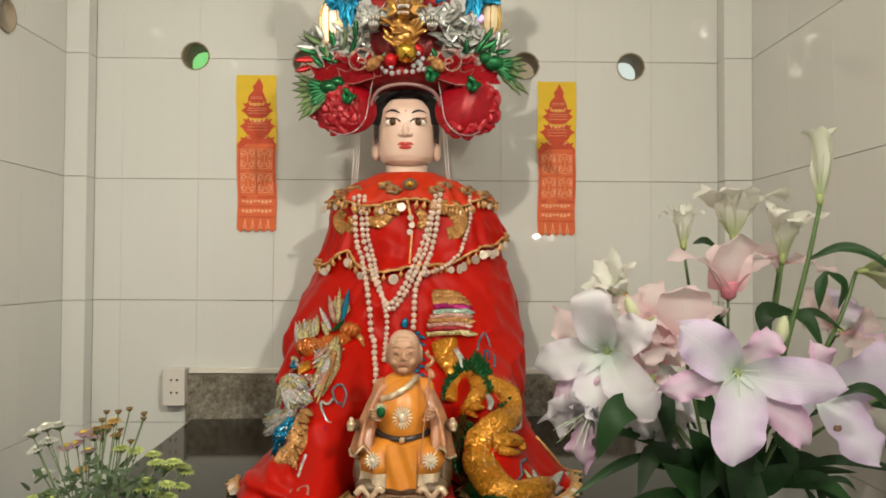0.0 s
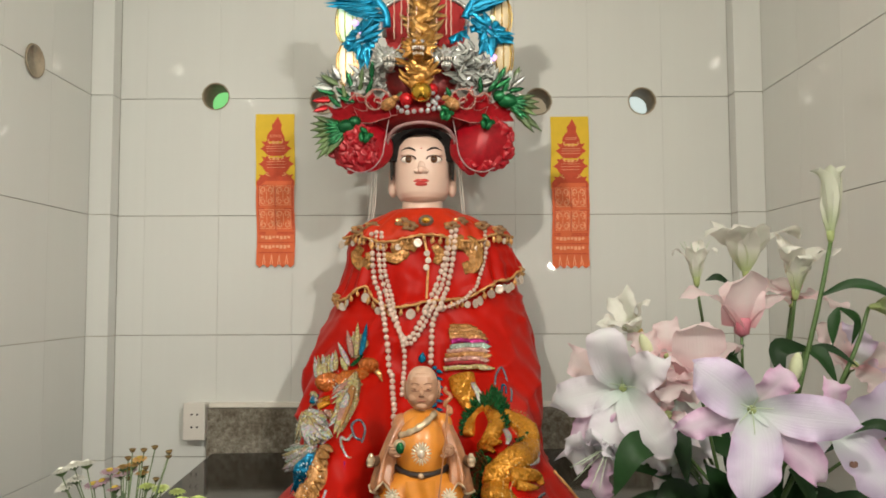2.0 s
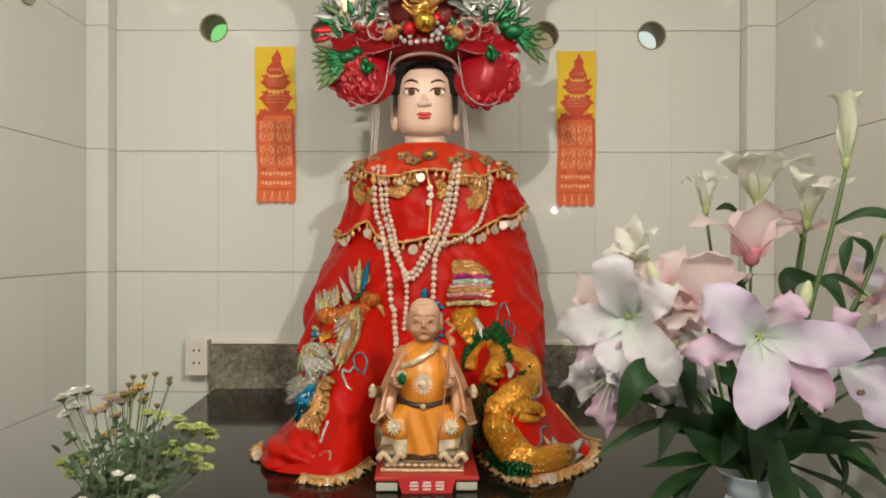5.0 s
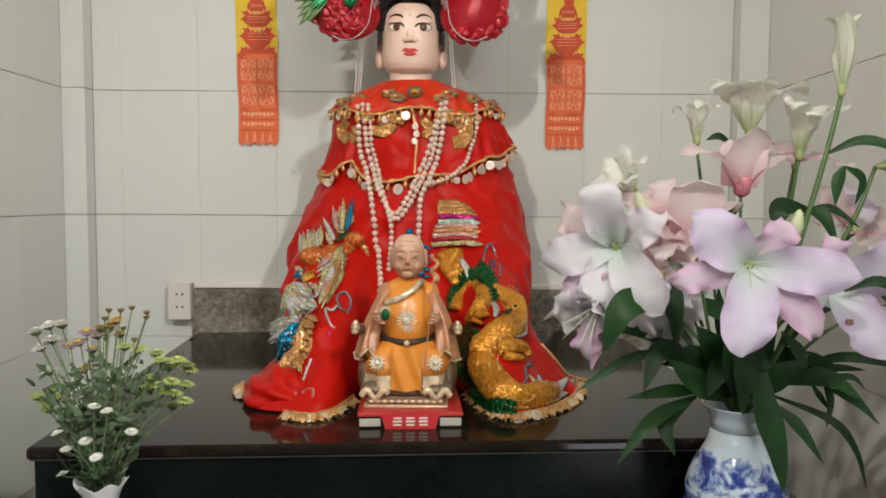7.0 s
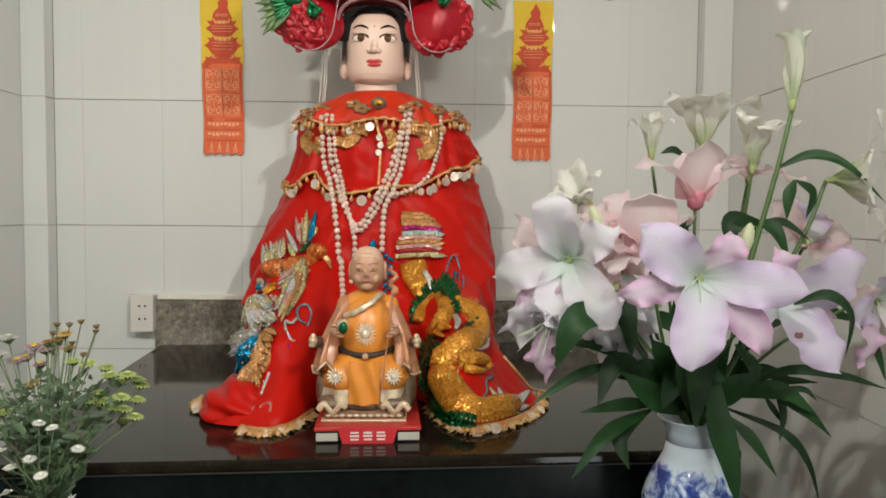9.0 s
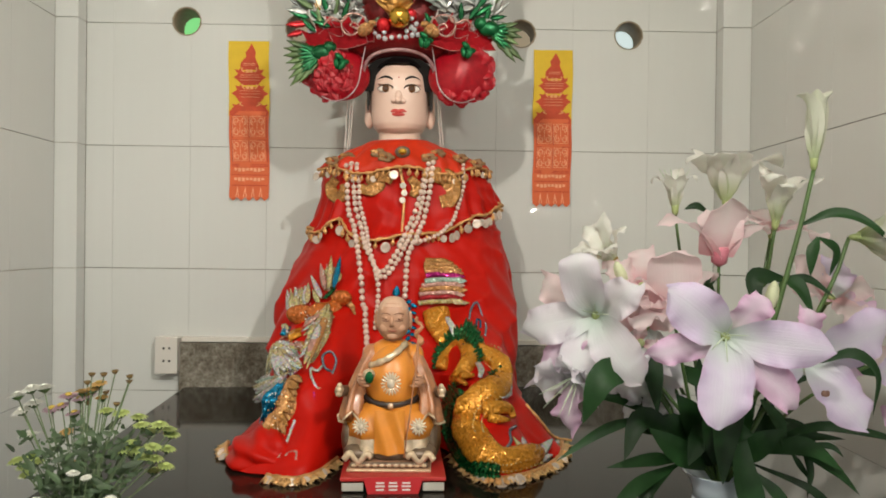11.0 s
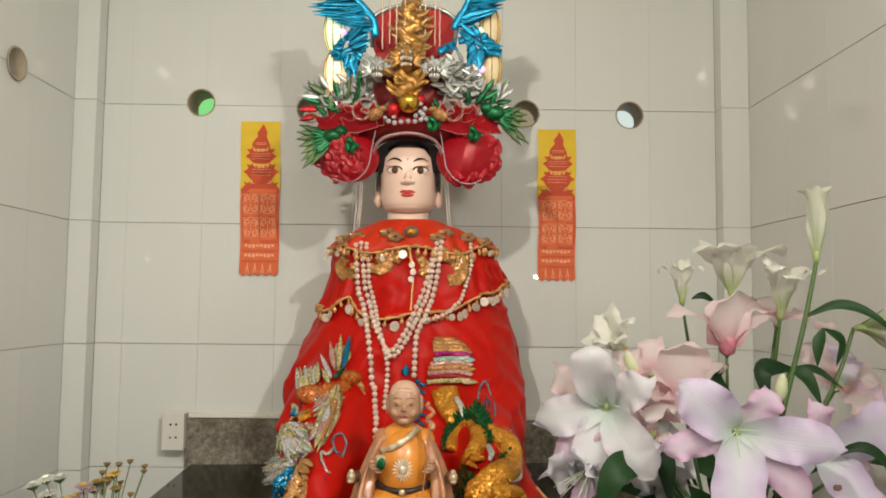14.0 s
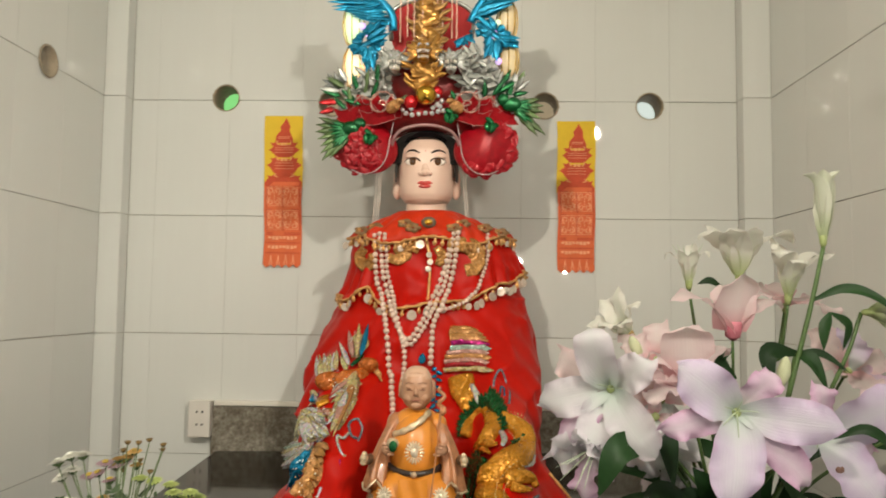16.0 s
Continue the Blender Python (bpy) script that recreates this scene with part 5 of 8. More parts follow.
    for k in range(12):
        sew("plume", FEATHER, BLUE_SEQUIN, (-0.008 - 0.002 * (k % 2), 1.280 - 0.009 * k), (0.008 if k % 2 else -0.022, 1.273 - 0.009 * k), 0.011, body, 0.012)
    sew("plume", FEATHER, BLUE_SEQUIN, (-0.048, 1.290), (-0.044, 1.318), 0.02, body, 0.008)


phoenix()
dragon()
SILVER_BLUE = "silver and blue cloud cord"
cord("cloud_cord", ((-0.196, 1.149), (-0.203, 1.140), (-0.217, 1.145), (-0.209, 1.129), (-0.191, 1.120), (-0.175, 1.125)), 0.0044, SILVER_SEQUIN, ROBE, SILVER_BLUE)
cord("cloud_cord", ((-0.173, 1.137), (-0.172, 1.158), (-0.187, 1.174), (-0.200, 1.168), (-0.192, 1.149), (-0.177, 1.142)), 0.0044, SILVER_BLUE_SEQUIN, ROBE, SILVER_BLUE)
cord("cloud_cord", ((-0.243, 1.065), (-0.251, 1.043), (-0.257, 1.023), (-0.261, 1.004)), 0.0050, SILVER_SEQUIN, ROBE)
cord("cloud_cord", ((-0.245, 1.009), (-0.242, 1.015), (-0.224, 1.018), (-0.220, 1.006)), 0.0044, PINK_SEQUIN, ROBE)
cord("cloud_cord", ((-0.202, 1.114), (-0.197, 1.097), (-0.192, 1.077)), 0.0040, MAGENTA_SEQUIN, ROBE)
cord("cloud_cord", ((-0.198, 1.105), (-0.187, 1.105), (-0.182, 1.088)), 0.0036, MAGENTA_SEQUIN, ROBE)
cord("cloud_cord", ((0.139, 1.237), (0.145, 1.264), (0.158, 1.279), (0.175, 1.260), (0.180, 1.230), (0.174, 1.206)), 0.0042, SILVER_BLUE_SEQUIN, ROBE, "blue cloud cord")
cord("cloud_cord", ((0.154, 1.223), (0.157, 1.240), (0.166, 1.240), (0.164, 1.223)), 0.0036, BLUE_SEQUIN, ROBE, "blue cloud cord")
cord("cloud_cord", ((0.170, 1.038), (0.174, 1.026), (0.190, 1.020), (0.209, 1.025), (0.208, 1.038), (0.223, 1.041)), 0.0044, SILVER_BLUE_SEQUIN, ROBE, "blue cloud cord")


def hem_line(x0, x1, n):
    return [Vector((x0 + (x1 - x0) * i / (n - 1), robe_front(x0 + (x1 - x0) * i / (n - 1), ALTAR_Z) - 0.004, ALTAR_Z + 0.010)) for i in range(n)]


for x0, x1, n, seed in ((-0.270, -0.150, 26, 2), (0.095, 0.350, 54, 4), (-0.410, -0.385, 10, 6)):
    line = hem_line(x0, x1, n)
    bm = bmesh.new()
    rnd = random.Random(seed)
    tube(bm, line, [0.0042 + 0.002 * rnd.random() for _ in line], 8)
    braid = part("hem_braid", bm, GOLD_BRAID, ROBE, "knotted gold braid with coins on the hem")
    # crinkled lace that spreads on the stone
    bm = bmesh.new()
    rings = []
    for i in range(4 * n):
        u = i / (4 * n - 1) * (n - 1)
        k = min(int(u), n - 2)
        p = line[k].lerp(line[k + 1], u - k)
        t = (line[k + 1] - line[k]).normalized()
        out = Vector((t.y, -t.x, 0)) if t.x > 0 else Vector((-t.y, t.x, 0))
        w = 0.016 + 0.006 * math.sin(i * 0.9) + 0.004 * math.sin(i * 2.3)
        row = [p + out * (w * q) + Vector((0, 0, 0.003 - 0.009 * q + 0.0035 * math.sin(i * 1.3 + 4 * q) * q)) for q in (0.0, 0.35, 0.7, 1.0)]
        rings.append(row + [q - Vector((0, 0, 0.0012)) for q in row[::-1]])
    rings_mesh(bm, rings, True, True)
    part("lace", bm, LACE, braid, "crinkled pale gold lace")
    for i in range(0, n):
        u = rnd.random()
        m = frame_of(line[i] + Vector((0, -0.008, 0.003)), (rnd.uniform(-0.5, 0.5), 0.75, rnd.uniform(0.25, 0.7)), (rnd.uniform(-0.5, 0.5), -0.5, 0.85))
        if u < 0.22:
            r = rnd.uniform(0.008, 0.012)
            piece("coin", COIN_MESH, m @ Matrix.Diagonal((r, 0.003, r, 1)), braid)
        elif u < 0.6:
            r = rnd.uniform(0.007, 0.012)
            piece("tassel", TASSEL_MESH, m @ Matrix.Diagonal((r * 1.2, r * 0.7, r, 1)), braid)
# the rolled fold of the hem at the side
bm = bmesh.new()
for v in ball(bm, (0, 0, 0), 1, 48, 30):
    x, y, z = v.co
    p = Vector((-0.288 + 0.092 * x, 1.300 + 0.085 * y, 0.988 + 0.052 * z - 0.020 * x * x))
    v.co = p + Vector((x, y, z)) * (0.006 * math.sin(6 * x + 9 * z) + 0.004 * math.sin(14 * x + 3 * y))
    v.co.z = max(ALTAR_Z + 0.003, v.co.z)
part("hem_fold", bm, SATIN, ROBE, "rolled fold of red satin at the hem")
# frayed braid along the side edge of the skirt
bm = bmesh.new()
rnd = random.Random(12)
edge = spline([on_robe(x, z, 0.004) for x, z in ((0.253, 1.056), (0.285, 1.025), (0.325, 0.989), (0.372, 0.972))], 40)
tube(bm, edge, [0.0022 + 0.0018 * rnd.random() for _ in edge], 6)
part("side_braid", bm, GOLD_BRAID, ROBE, "frayed braid along the skirt's edge")


# ---------- necklaces ----------
def bead_mesh():
    bm = bmesh.new()
    ball(bm, (0, 0, 0), 1, 14, 10)
    return mesh_of("bead", bm, PEARL)


BEAD = bead_mesh()


def necklace(pts, size, label):
    n = 160
    size *= 1.1
    line = []
    pts = [(x + 0.018 * min(1.0, max(0.0, (-0.07 - x) / 0.06)), z) for x, z in pts]
    for p in spline([(x, z, 0) for x, z in pts], n):
        lift = 0.024 if p.y > 1.45 else 0.012 + 0.012 * max(0, (p.y - 1.36) / 0.09)
        line.append(on_robe(p.x, p.y, lift))
    t = thing("pearl_necklace", line[0], label, "necklace", "pearl necklaces on the robe")
    bm = bmesh.new()
    tube(bm, line[::4], 0.0008, 5)
    part("thread", bm, CORD, t)
    gone, k = 0.0, 0
    piece("bead", BEAD, Matrix.Translation(line[0]) @ Matrix.Diagonal((size, size, size, 1)), t)
    for a, b in zip(line, line[1:]):
        gone += (b - a).length
        if gone >= size * 2.02:
            gone, k = 0.0, k + 1
            s = size * (1 + 0.05 * math.sin(k * 2.7))
            piece("bead", BEAD, Matrix.Translation(b) @ Matrix.Diagonal((s, s, s * 1.02, 1)), t)


LONG = "long string of cream pearls hung over the red robe"
necklace(((-0.199, 1.632), (-0.196, 1.54), (-0.176, 1.45), (-0.157, 1.36), (-0.148, 1.25), (-0.133, 1.148)), 0.0070, LONG)
necklace(((-0.184, 1.636), (-0.176, 1.54), (-0.152, 1.43), (-0.125, 1.372), (-0.095, 1.348), (-0.060, 1.378), (-0.036, 1.42), (0.006, 1.54), (0.022, 1.622)), 0.0067, "string of cream pearls in a deep loop on the robe")
necklace(((-0.170, 1.634), (-0.162, 1.53), (-0.138, 1.42), (-0.112, 1.350), (-0.100, 1.318), (-0.103, 1.262), (-0.108, 1.205)), 0.0060, LONG)
necklace(((0.040, 1.640), (0.030, 1.54), (0.006, 1.44), (-0.018, 1.39), (-0.022, 1.34), (-0.024, 1.285)), 0.0070, LONG)
necklace(((0.028, 1.636), (0.012, 1.52), (-0.022, 1.42), (-0.062, 1.352), (-0.094, 1.338), (-0.118, 1.356)), 0.0062, "string of cream pearls in a deep loop on the robe")
necklace(((0.121, 1.642), (0.116, 1.56), (0.094, 1.49), (0.066, 1.448), (0.030, 1.428), (0.000, 1.420), (-0.016, 1.41)), 0.0054, "string of small cream pearls in a side loop")


# ---------- crown ----------
CROWN = thing("crown", (-0.05, 1.80, 1.93), "tall festival crown with red pompoms, foil dragons and lit lanterns", "crown")
CX = -0.052


def spray(name, mesh, mat, origin, tips, width, parent, out=(0, -1, 0.15)):
    """Blades that spring from one point."""
    for i, t in enumerate(tips):
        d = Vector(t) - Vector(origin)
        piece(name, mesh, frame_of(origin, d, Vector(out) + Vector((0.2 * math.sin(i * 2.3), 0, 0.2 * math.cos(i * 1.7)))) @ Matrix.Diagonal((width, width, d.length, 1)), parent, mat)


BLADE = feather_mesh("blade", SILVER_FOIL, 0.8, 0.25)


EDGING = surface("dull_silver_edging", (0.42, 0.33, 0.33), 0.35, 0.3, vary=0.4, scale=150, bump=0.8)


def pompom_flap(s):
    """Padded crimson flap at the side of the crown, ruffled all over and edged with silver."""
    cx, cz, y = CX + s * 0.170, 1.888, 1.765
    bm = bmesh.new()
    for v in ball(bm, (0, 0, 0), 1, 28, 18):
        x, yy, z = v.co
        v.co = (cx + x * 0.088 + s * 0.02 * z, y + yy * 0.035 + 0.03 * abs(x), cz + z * (0.078 if z < 0 else 0.075) - 0.012 * s * x)
    flap = part("flap", bm, RUFFLE, CROWN, "crimson velvet flap with ruffled blossoms")
    rnd = random.Random(7 + s)
    bm = bmesh.new()
    for k in range(190 if s < 0 else 260):
        a, r = rnd.uniform(0, 2 * math.pi), math.sqrt(rnd.random())
        x, z = math.cos(a) * r, math.sin(a) * r
        if s * x < -0.45 or (s > 0 and r < 0.74):
            continue
        p = Vector((cx + x * 0.086 + s * 0.02 * z, y - 0.035 * math.sqrt(max(0.0, 1 - r * r)) + 0.03 * abs(x), cz + z * 0.076 - 0.012 * s * x))
        q = rnd.uniform(0.012, 0.020)
        ball(bm, p, (q, q * 0.16, q * 0.7), 12, 6, 0, turn=pose(0, 0, 0, rnd.uniform(-24, 24), rnd.uniform(-180, 180), rnd.uniform(-28, 28)))
    tagged(part("ruffle", bm, RUFFLE, flap, "crimson sequin ruffle"), kind="stuff")
    bm = bmesh.new()
    edge = spline(((CX + s * 0.090, 1.755, 1.955), (CX + s * 0.098, 1.745, 1.905), (CX + s * 0.108, 1.742, 1.850), (CX + s * 0.135, 1.742, 1.816), (CX + s * 0.172, 1.745, 1.806), (CX + s * 0.205, 1.748, 1.818)), 40)
    tube(bm, edge, [0.0014 + 0.0006 * (i % 2) for i in range(40)], 8)
    part("silver_edge", bm, EDGING, flap, "dull silver beaded edging")


for s in (-1, 1):
    pompom_flap(s)

# the red cap over the brow with its rim
bm = bmesh.new()
for v in ball(bm, (0, 0, 0), 1, 32, 20):
    x, y, z = v.co
    v.co = (CX + x * 0.215, 1.845 + y * 0.105, 1.980 + z * 0.062 * (0.55 if z < 0 and abs(x) < 0.42 else 1.0))
part("cap", bm, CRIMSON, CROWN, "crimson velvet cap")
bm = bmesh.new()
arch = spline(((CX - 0.096, 1.800, 1.850), (CX - 0.094, 1.772, 1.900), (CX - 0.066, 1.756, 1.934), (CX, 1.750, 1.947), (CX + 0.066, 1.756, 1.934), (CX + 0.094, 1.772, 1.900), (CX + 0.096, 1.800, 1.850)), 50)
tube(bm, arch, 0.0050, 8)
part("brow_band", bm, surface("mauve_braid", (0.36, 0.20, 0.20), 0.4, 0.2, vary=0.4, scale=120, bump=0.8), CROWN, "mauve braid over the brow")
# flat black slab added as the hair between face and brow band
bm = bmesh.new()
slab_of(bm, [(q.x, q.z - 0.002) for q in arch], 1.812, 1.822)
part("hair_fill", bm, surface("hair_fill_black", (0.012, 0.010, 0.009), 0.7, vary=0.3, gloss=0.15), CROWN, "flat black slab standing in for hair under the brow band", smooth=False)

bm = bmesh.new()
ball(bm, (CX, 1.80, 2.085), (0.105, 0.035, 0.085), 24, 16)
part("backing", bm, surface("dark_red_foil", (0.20, 0.012, 0.012), 0.35, 0.3, vary=0.5, scale=50, bump=0.9), CROWN, "dark red foil backing")

# rhinestones and the gilt ball
for k, (x, z, r) in enumerate(((-0.105, 1.975, 0.0075), (-0.088, 1.970, 0.0075), (-0.070, 1.972, 0.007), (-0.050, 1.974, 0.007), (-0.032, 1.974, 0.007), (-0.015, 1.980, 0.0075), (0.000, 1.982, 0.0075), (-0.090, 1.988, 0.0075),
                              (-0.018, 2.000, 0.008), (-0.005, 2.010, 0.0075), (-0.018, 2.025, 0.008), (-0.010, 1.994, 0.0075), (-0.100, 2.000, 0.007), (-0.030, 1.990, 0.007), (-0.115, 1.985, 0.006), (0.012, 1.972, 0.006))):
    bm = bmesh.new()
    ball(bm, (x, 1.722 + 0.15 * abs(x + 0.05), z), r, 10, 8)
    part("rhinestone", bm, RHINE, CROWN)
bm = bmesh.new()
ball(bm, (-0.049, 1.710, 2.022), 0.0290, 24, 16)
part("gilt_ball", bm, GOLD, CROWN, "shiny gilt ball")
bm = bmesh.new()
ball(bm, (-0.092, 1.73, 2.006), 0.02, 16, 12)
part("red_ball", bm, RED_FOIL, CROWN, "red foil pompom")
bm = bmesh.new()
ball(bm, (-0.02, 1.735, 2.035), 0.018, 16, 12)
part("red_ball", bm, RED_FOIL, CROWN, "red foil pompom")


def dragon_head(c, size, mat, teeth, parent, label):
    """Open jawed foil dragon head with horns, teeth and a mane."""
    c = Vector(c)
    bm = bmesh.new()
    ball(bm, c + Vector((0, 0, 0.35)) * size, (0.52 * size, 0.55 * size, 0.34 * size), 16, 10)
    ball(bm, c + Vector((0, -0.45, 0.22)) * size, (0.40 * size, 0.38 * size, 0.16 * size), 14, 8)
    ball(bm, c + Vector((0, -0.35, -0.42)) * size, (0.34 * size, 0.36 * size, 0.13 * size), 14, 8)
    ball(bm, c + Vector((0, 0.1, -0.15)) * size, (0.34 * size, 0.3 * size, 0.45 * size), 14, 8)
    for s in (-1, 1):
        ball(bm, c + Vector((0.24 * s, -0.40, 0.52)) * size, 0.13 * size, 10, 8, 1)
        ball(bm, c + Vector((0.14 * s, -0.78, 0.30)) * size, 0.09 * size, 8, 6)
        tube(bm, spline((c + Vector((0.25 * s, -0.1, 0.6)) * size, c + Vector((0.55 * s, 0.1, 0.95)) * size, c + Vector((0.75 * s, 0.2, 1.35)) * size), 8), [0.09 * size * (1 - i / 9) for i in range(8)], 6)
        tube(bm, spline((c + Vector((0.3 * s, -0.6, 0.2)) * size, c + Vector((0.8 * s, -0.8, 0.1)) * size, c + Vector((1.0 * s, -0.7, 0.5)) * size, c + Vector((0.85 * s, -0.6, 0.65)) * size), 12), 0.03 * size, 6)
    head = part("dragon_head", bm, [mat, RHINE], parent, label)
    bm = bmesh.new()
    for k in range(teeth):
        a = math.pi * (0.12 + 0.76 * k / (teeth - 1))
        x, y = 0.36 * math.cos(a), -0.42 - 0.30 * math.sin(a)
        tube(bm, [c + Vector((x, y, 0.14)) * size, c + Vector((x, y, -0.12)) * size], [0.055 * size, 0.008 * size], 6)
        tube(bm, [c + Vector((x * 0.9, y * 0.9, -0.36)) * size, c + Vector((x * 0.9, y * 0.9, -0.18)) * size], [0.045 * size, 0.008 * size], 6)
    part("teeth", bm, WHITE_PAINT, head, "white pointed teeth")
    rnd = random.Random(int(1000 * abs(c.x)) + teeth)
    for k in range(14):
        a = math.pi * (-0.15 + 1.3 * k / 13)
        d = Vector((math.cos(a), 0.25, math.sin(a)))
        o = c + Vector((0.40 * math.cos(a), 0.1, 0.25 + 0.3 * math.sin(a))) * size
        piece("mane_blade", BLADE, frame_of(o, d, (0, -1, 0.1)) @ Matrix.Diagonal((0.46 * size, 0.4 * size, size * rnd.uniform(0.5, 0.9), 1)), head, mat)


dragon_head((-0.056, 1.695, 2.130), 0.044, GOLD_FOIL, 7, CROWN, "gold foil dragon head with open jaws")
dragon_head((-0.136, 1.712, 2.106), 0.042, SILVER_FOIL, 5, CROWN, "silver foil dragon head with open jaws")
dragon_head((0.020, 1.712, 2.106), 0.042, SILVER_FOIL, 5, CROWN, "silver foil dragon head with open jaws")
# gold dragon's coiled body above and below its head
bm = bmesh.new()
coil = spline(((-0.050, 1.735, 2.035), (-0.072, 1.735, 2.060), (-0.035, 1.730, 2.080), (-0.068, 1.732, 2.105), (-0.050, 1.745, 2.150), (-0.030, 1.762, 2.20), (-0.070, 1.768, 2.23), (-0.030, 1.768, 2.26), (-0.062, 1.770, 2.29), (-0.045, 1.775, 2.32)), 70)
tube(bm, coil, [0.020 + 0.002 * math.sin(i * 2.2) for i in range(70)], 12)
ball(bm, (-0.054, 1.738, 2.080), (0.038, 0.022, 0.042), 20, 14)
part("gold_body", bm, GOLD_FOIL, CROWN, "gold foil dragon body")
bm = bmesh.new()
rnd = random.Random(31)
for k in range(90):
    u = rnd.random()
    p = Vector((-0.048 + rnd.uniform(-1, 1) * (0.022 + 0.020 * math.sin(math.pi * u)), 1.775 + rnd.uniform(-0.012, 0.012), 2.165 + 0.165 * u))
    q = rnd.uniform(0.010, 0.020)
    ball(bm, p, (q, q * 0.3, q * 0.8), 8, 6, 0, turn=pose(0, 0, 0, rnd.uniform(-60, 60), rnd.uniform(-180, 180), rnd.uniform(-60, 60)))
tagged(part("gold_net", bm, PALE_GOLD, CROWN, "crumpled pale gold net"), kind="stuff")
rnd = random.Random(11)
for k in range(58):
    p = coil[2 + k]
    s = 1 if k % 2 else -1
    d = Vector((s * rnd.uniform(0.5, 1.0), -0.3, rnd.uniform(-0.2, 0.9)))
    piece("gold_scale", BLADE, frame_of(p + Vector((s * 0.014, -0.008, 0)), d, (0, -1, 0.2)) @ Matrix.Diagonal((0.018, 0.014, rnd.uniform(0.024, 0.052), 1)), CROWN, GOLD_FOIL if k < 26 else PALE_GOLD)

# the red arched plate behind it, with a silver rim
bm = bmesh.new()
pl = [(CX + 0.010 + 0.126 * math.cos(a), 2.285 + 0.062 * math.sin(a)) for a in np.linspace(0, math.pi, 30)] + [(CX + 0.010 - 0.118, 2.22), (CX + 0.010 - 0.098, 2.165), (CX + 0.010 + 0.098, 2.165), (CX + 0.010 + 0.118, 2.22)]
slab_of(bm, pl, 1.842, 1.850)
plate = part("back_plate", bm, surface("rose_red_cloth", (0.46, 0.030, 0.030), 0.5, vary=0.15, gloss=0.12), CROWN, "rose red arched plate", smooth=False)
bm = bmesh.new()
rim = [Vector((x, 1.838, z)) for x, z in pl[-1:] + pl[:31]]
tube(bm, rim, [0.0060 + 0.001 * (i % 2) for i in range(len(rim))], 8)
part("plate_rim", bm, SILVER_FOIL, plate, "silver rim")
for k in range(9):
    x = CX - 0.075 + 0.0205 * k + 0.004 * math.sin(k * 3)
    if k == 4:
        continue
    z0 = 2.185 + 0.014 * math.sin(k * 1.9)
    bm = bmesh.new()
    pts = [(x + 0.0005 * math.sin(i * 0.7 + k), 1.755 - 0.01 * math.sin(k), 2.34 - (2.34 - z0) * i / 40) for i in range(41)]
    tube(bm, pts, [0.0012 + 0.0011 * (i % 2) for i in range(41)], 6)
    part("bead_string", bm, BEAD_STRING, CROWN, "thin hanging string of coral beads")


# blue wings: an upper one that spreads outwards and a lower one that curls under it, blade by blade
def wing(name, spine, blades, n, width, fill, seed, label):
    """spine: a line; blades: (root, tip) pairs; between neighbours n more are laid in; fill: short blades over the root."""
    line = spline(spine, 16)
    bm = bmesh.new()
    tube(bm, line, [0.012 * (1 - 0.4 * i / 15) for i in range(16)], 8, 0, 0.5, (0, -1, 0.2))
    w = part(name, bm, BLUE_FOIL, CROWN, label)
    rnd = random.Random(seed)
    rows = [(Vector(a), Vector(b)) for a, b in blades]
    for (a0, b0), (a1, b1) in zip(rows, rows[1:]):
        for i in range(n):
            u = i / n
            a, b = a0.lerp(a1, u), b0.lerp(b1, u)
            reach = (1.0, 0.80, 0.92, 0.72)[i % 4] * rnd.uniform(0.94, 1.04)
            d = (b - a) * reach + Vector((0, rnd.uniform(-0.012, 0.006), 0))
            piece("feather", BLADE, frame_of(a + Vector((0, rnd.uniform(-0.016, 0.004), 0)), d, (rnd.uniform(-0.5, 0.5), -1, rnd.uniform(0, 0.5))) @ Matrix.Diagonal((width * rnd.uniform(0.8, 1.2), width * 0.5, d.length, 1)), w, BLUE_FOIL)
            for q in range(fill):
                s0 = rnd.uniform(0.05, 0.45)
                e = (b - a) * rnd.uniform(0.25, 0.42) + Vector((rnd.uniform(-1, 1), 0, rnd.uniform(-1, 1))) * 0.008
                piece("feather", BLADE, frame_of(a.lerp(b, s0) + Vector((0, -0.012 - 0.004 * q, 0)), e, (rnd.uniform(-0.6, 0.6), -1, 0.3)) @ Matrix.Diagonal((width * 0.8, width * 0.5, e.length, 1)), w, BLUE_FOIL)


UPPER, LOWER = "bright blue foil wing spread outwards", "bright blue foil wing curled under the other"
wing("upper_wing", ((-0.149, 1.775, 2.227), (-0.154, 1.775, 2.276), (-0.187, 1.775, 2.319), (-0.220, 1.775, 2.357), (-0.231, 1.775, 2.390)), (((-0.151, 1.775, 2.240), (-0.269, 1.775, 2.266)), ((-0.157, 1.775, 2.270), (-0.297, 1.775, 2.280)), ((-0.170, 1.775, 2.292), (-0.328, 1.775, 2.285)), ((-0.187, 1.775, 2.311), (-0.339, 1.775, 2.305)), ((-0.203, 1.775, 2.333), (-0.342, 1.775, 2.332)), ((-0.214, 1.775, 2.352), (-0.330, 1.775, 2.367)), ((-0.223, 1.775, 2.374), (-0.306, 1.775, 2.400))), 4, 0.020, 1, 3, UPPER)
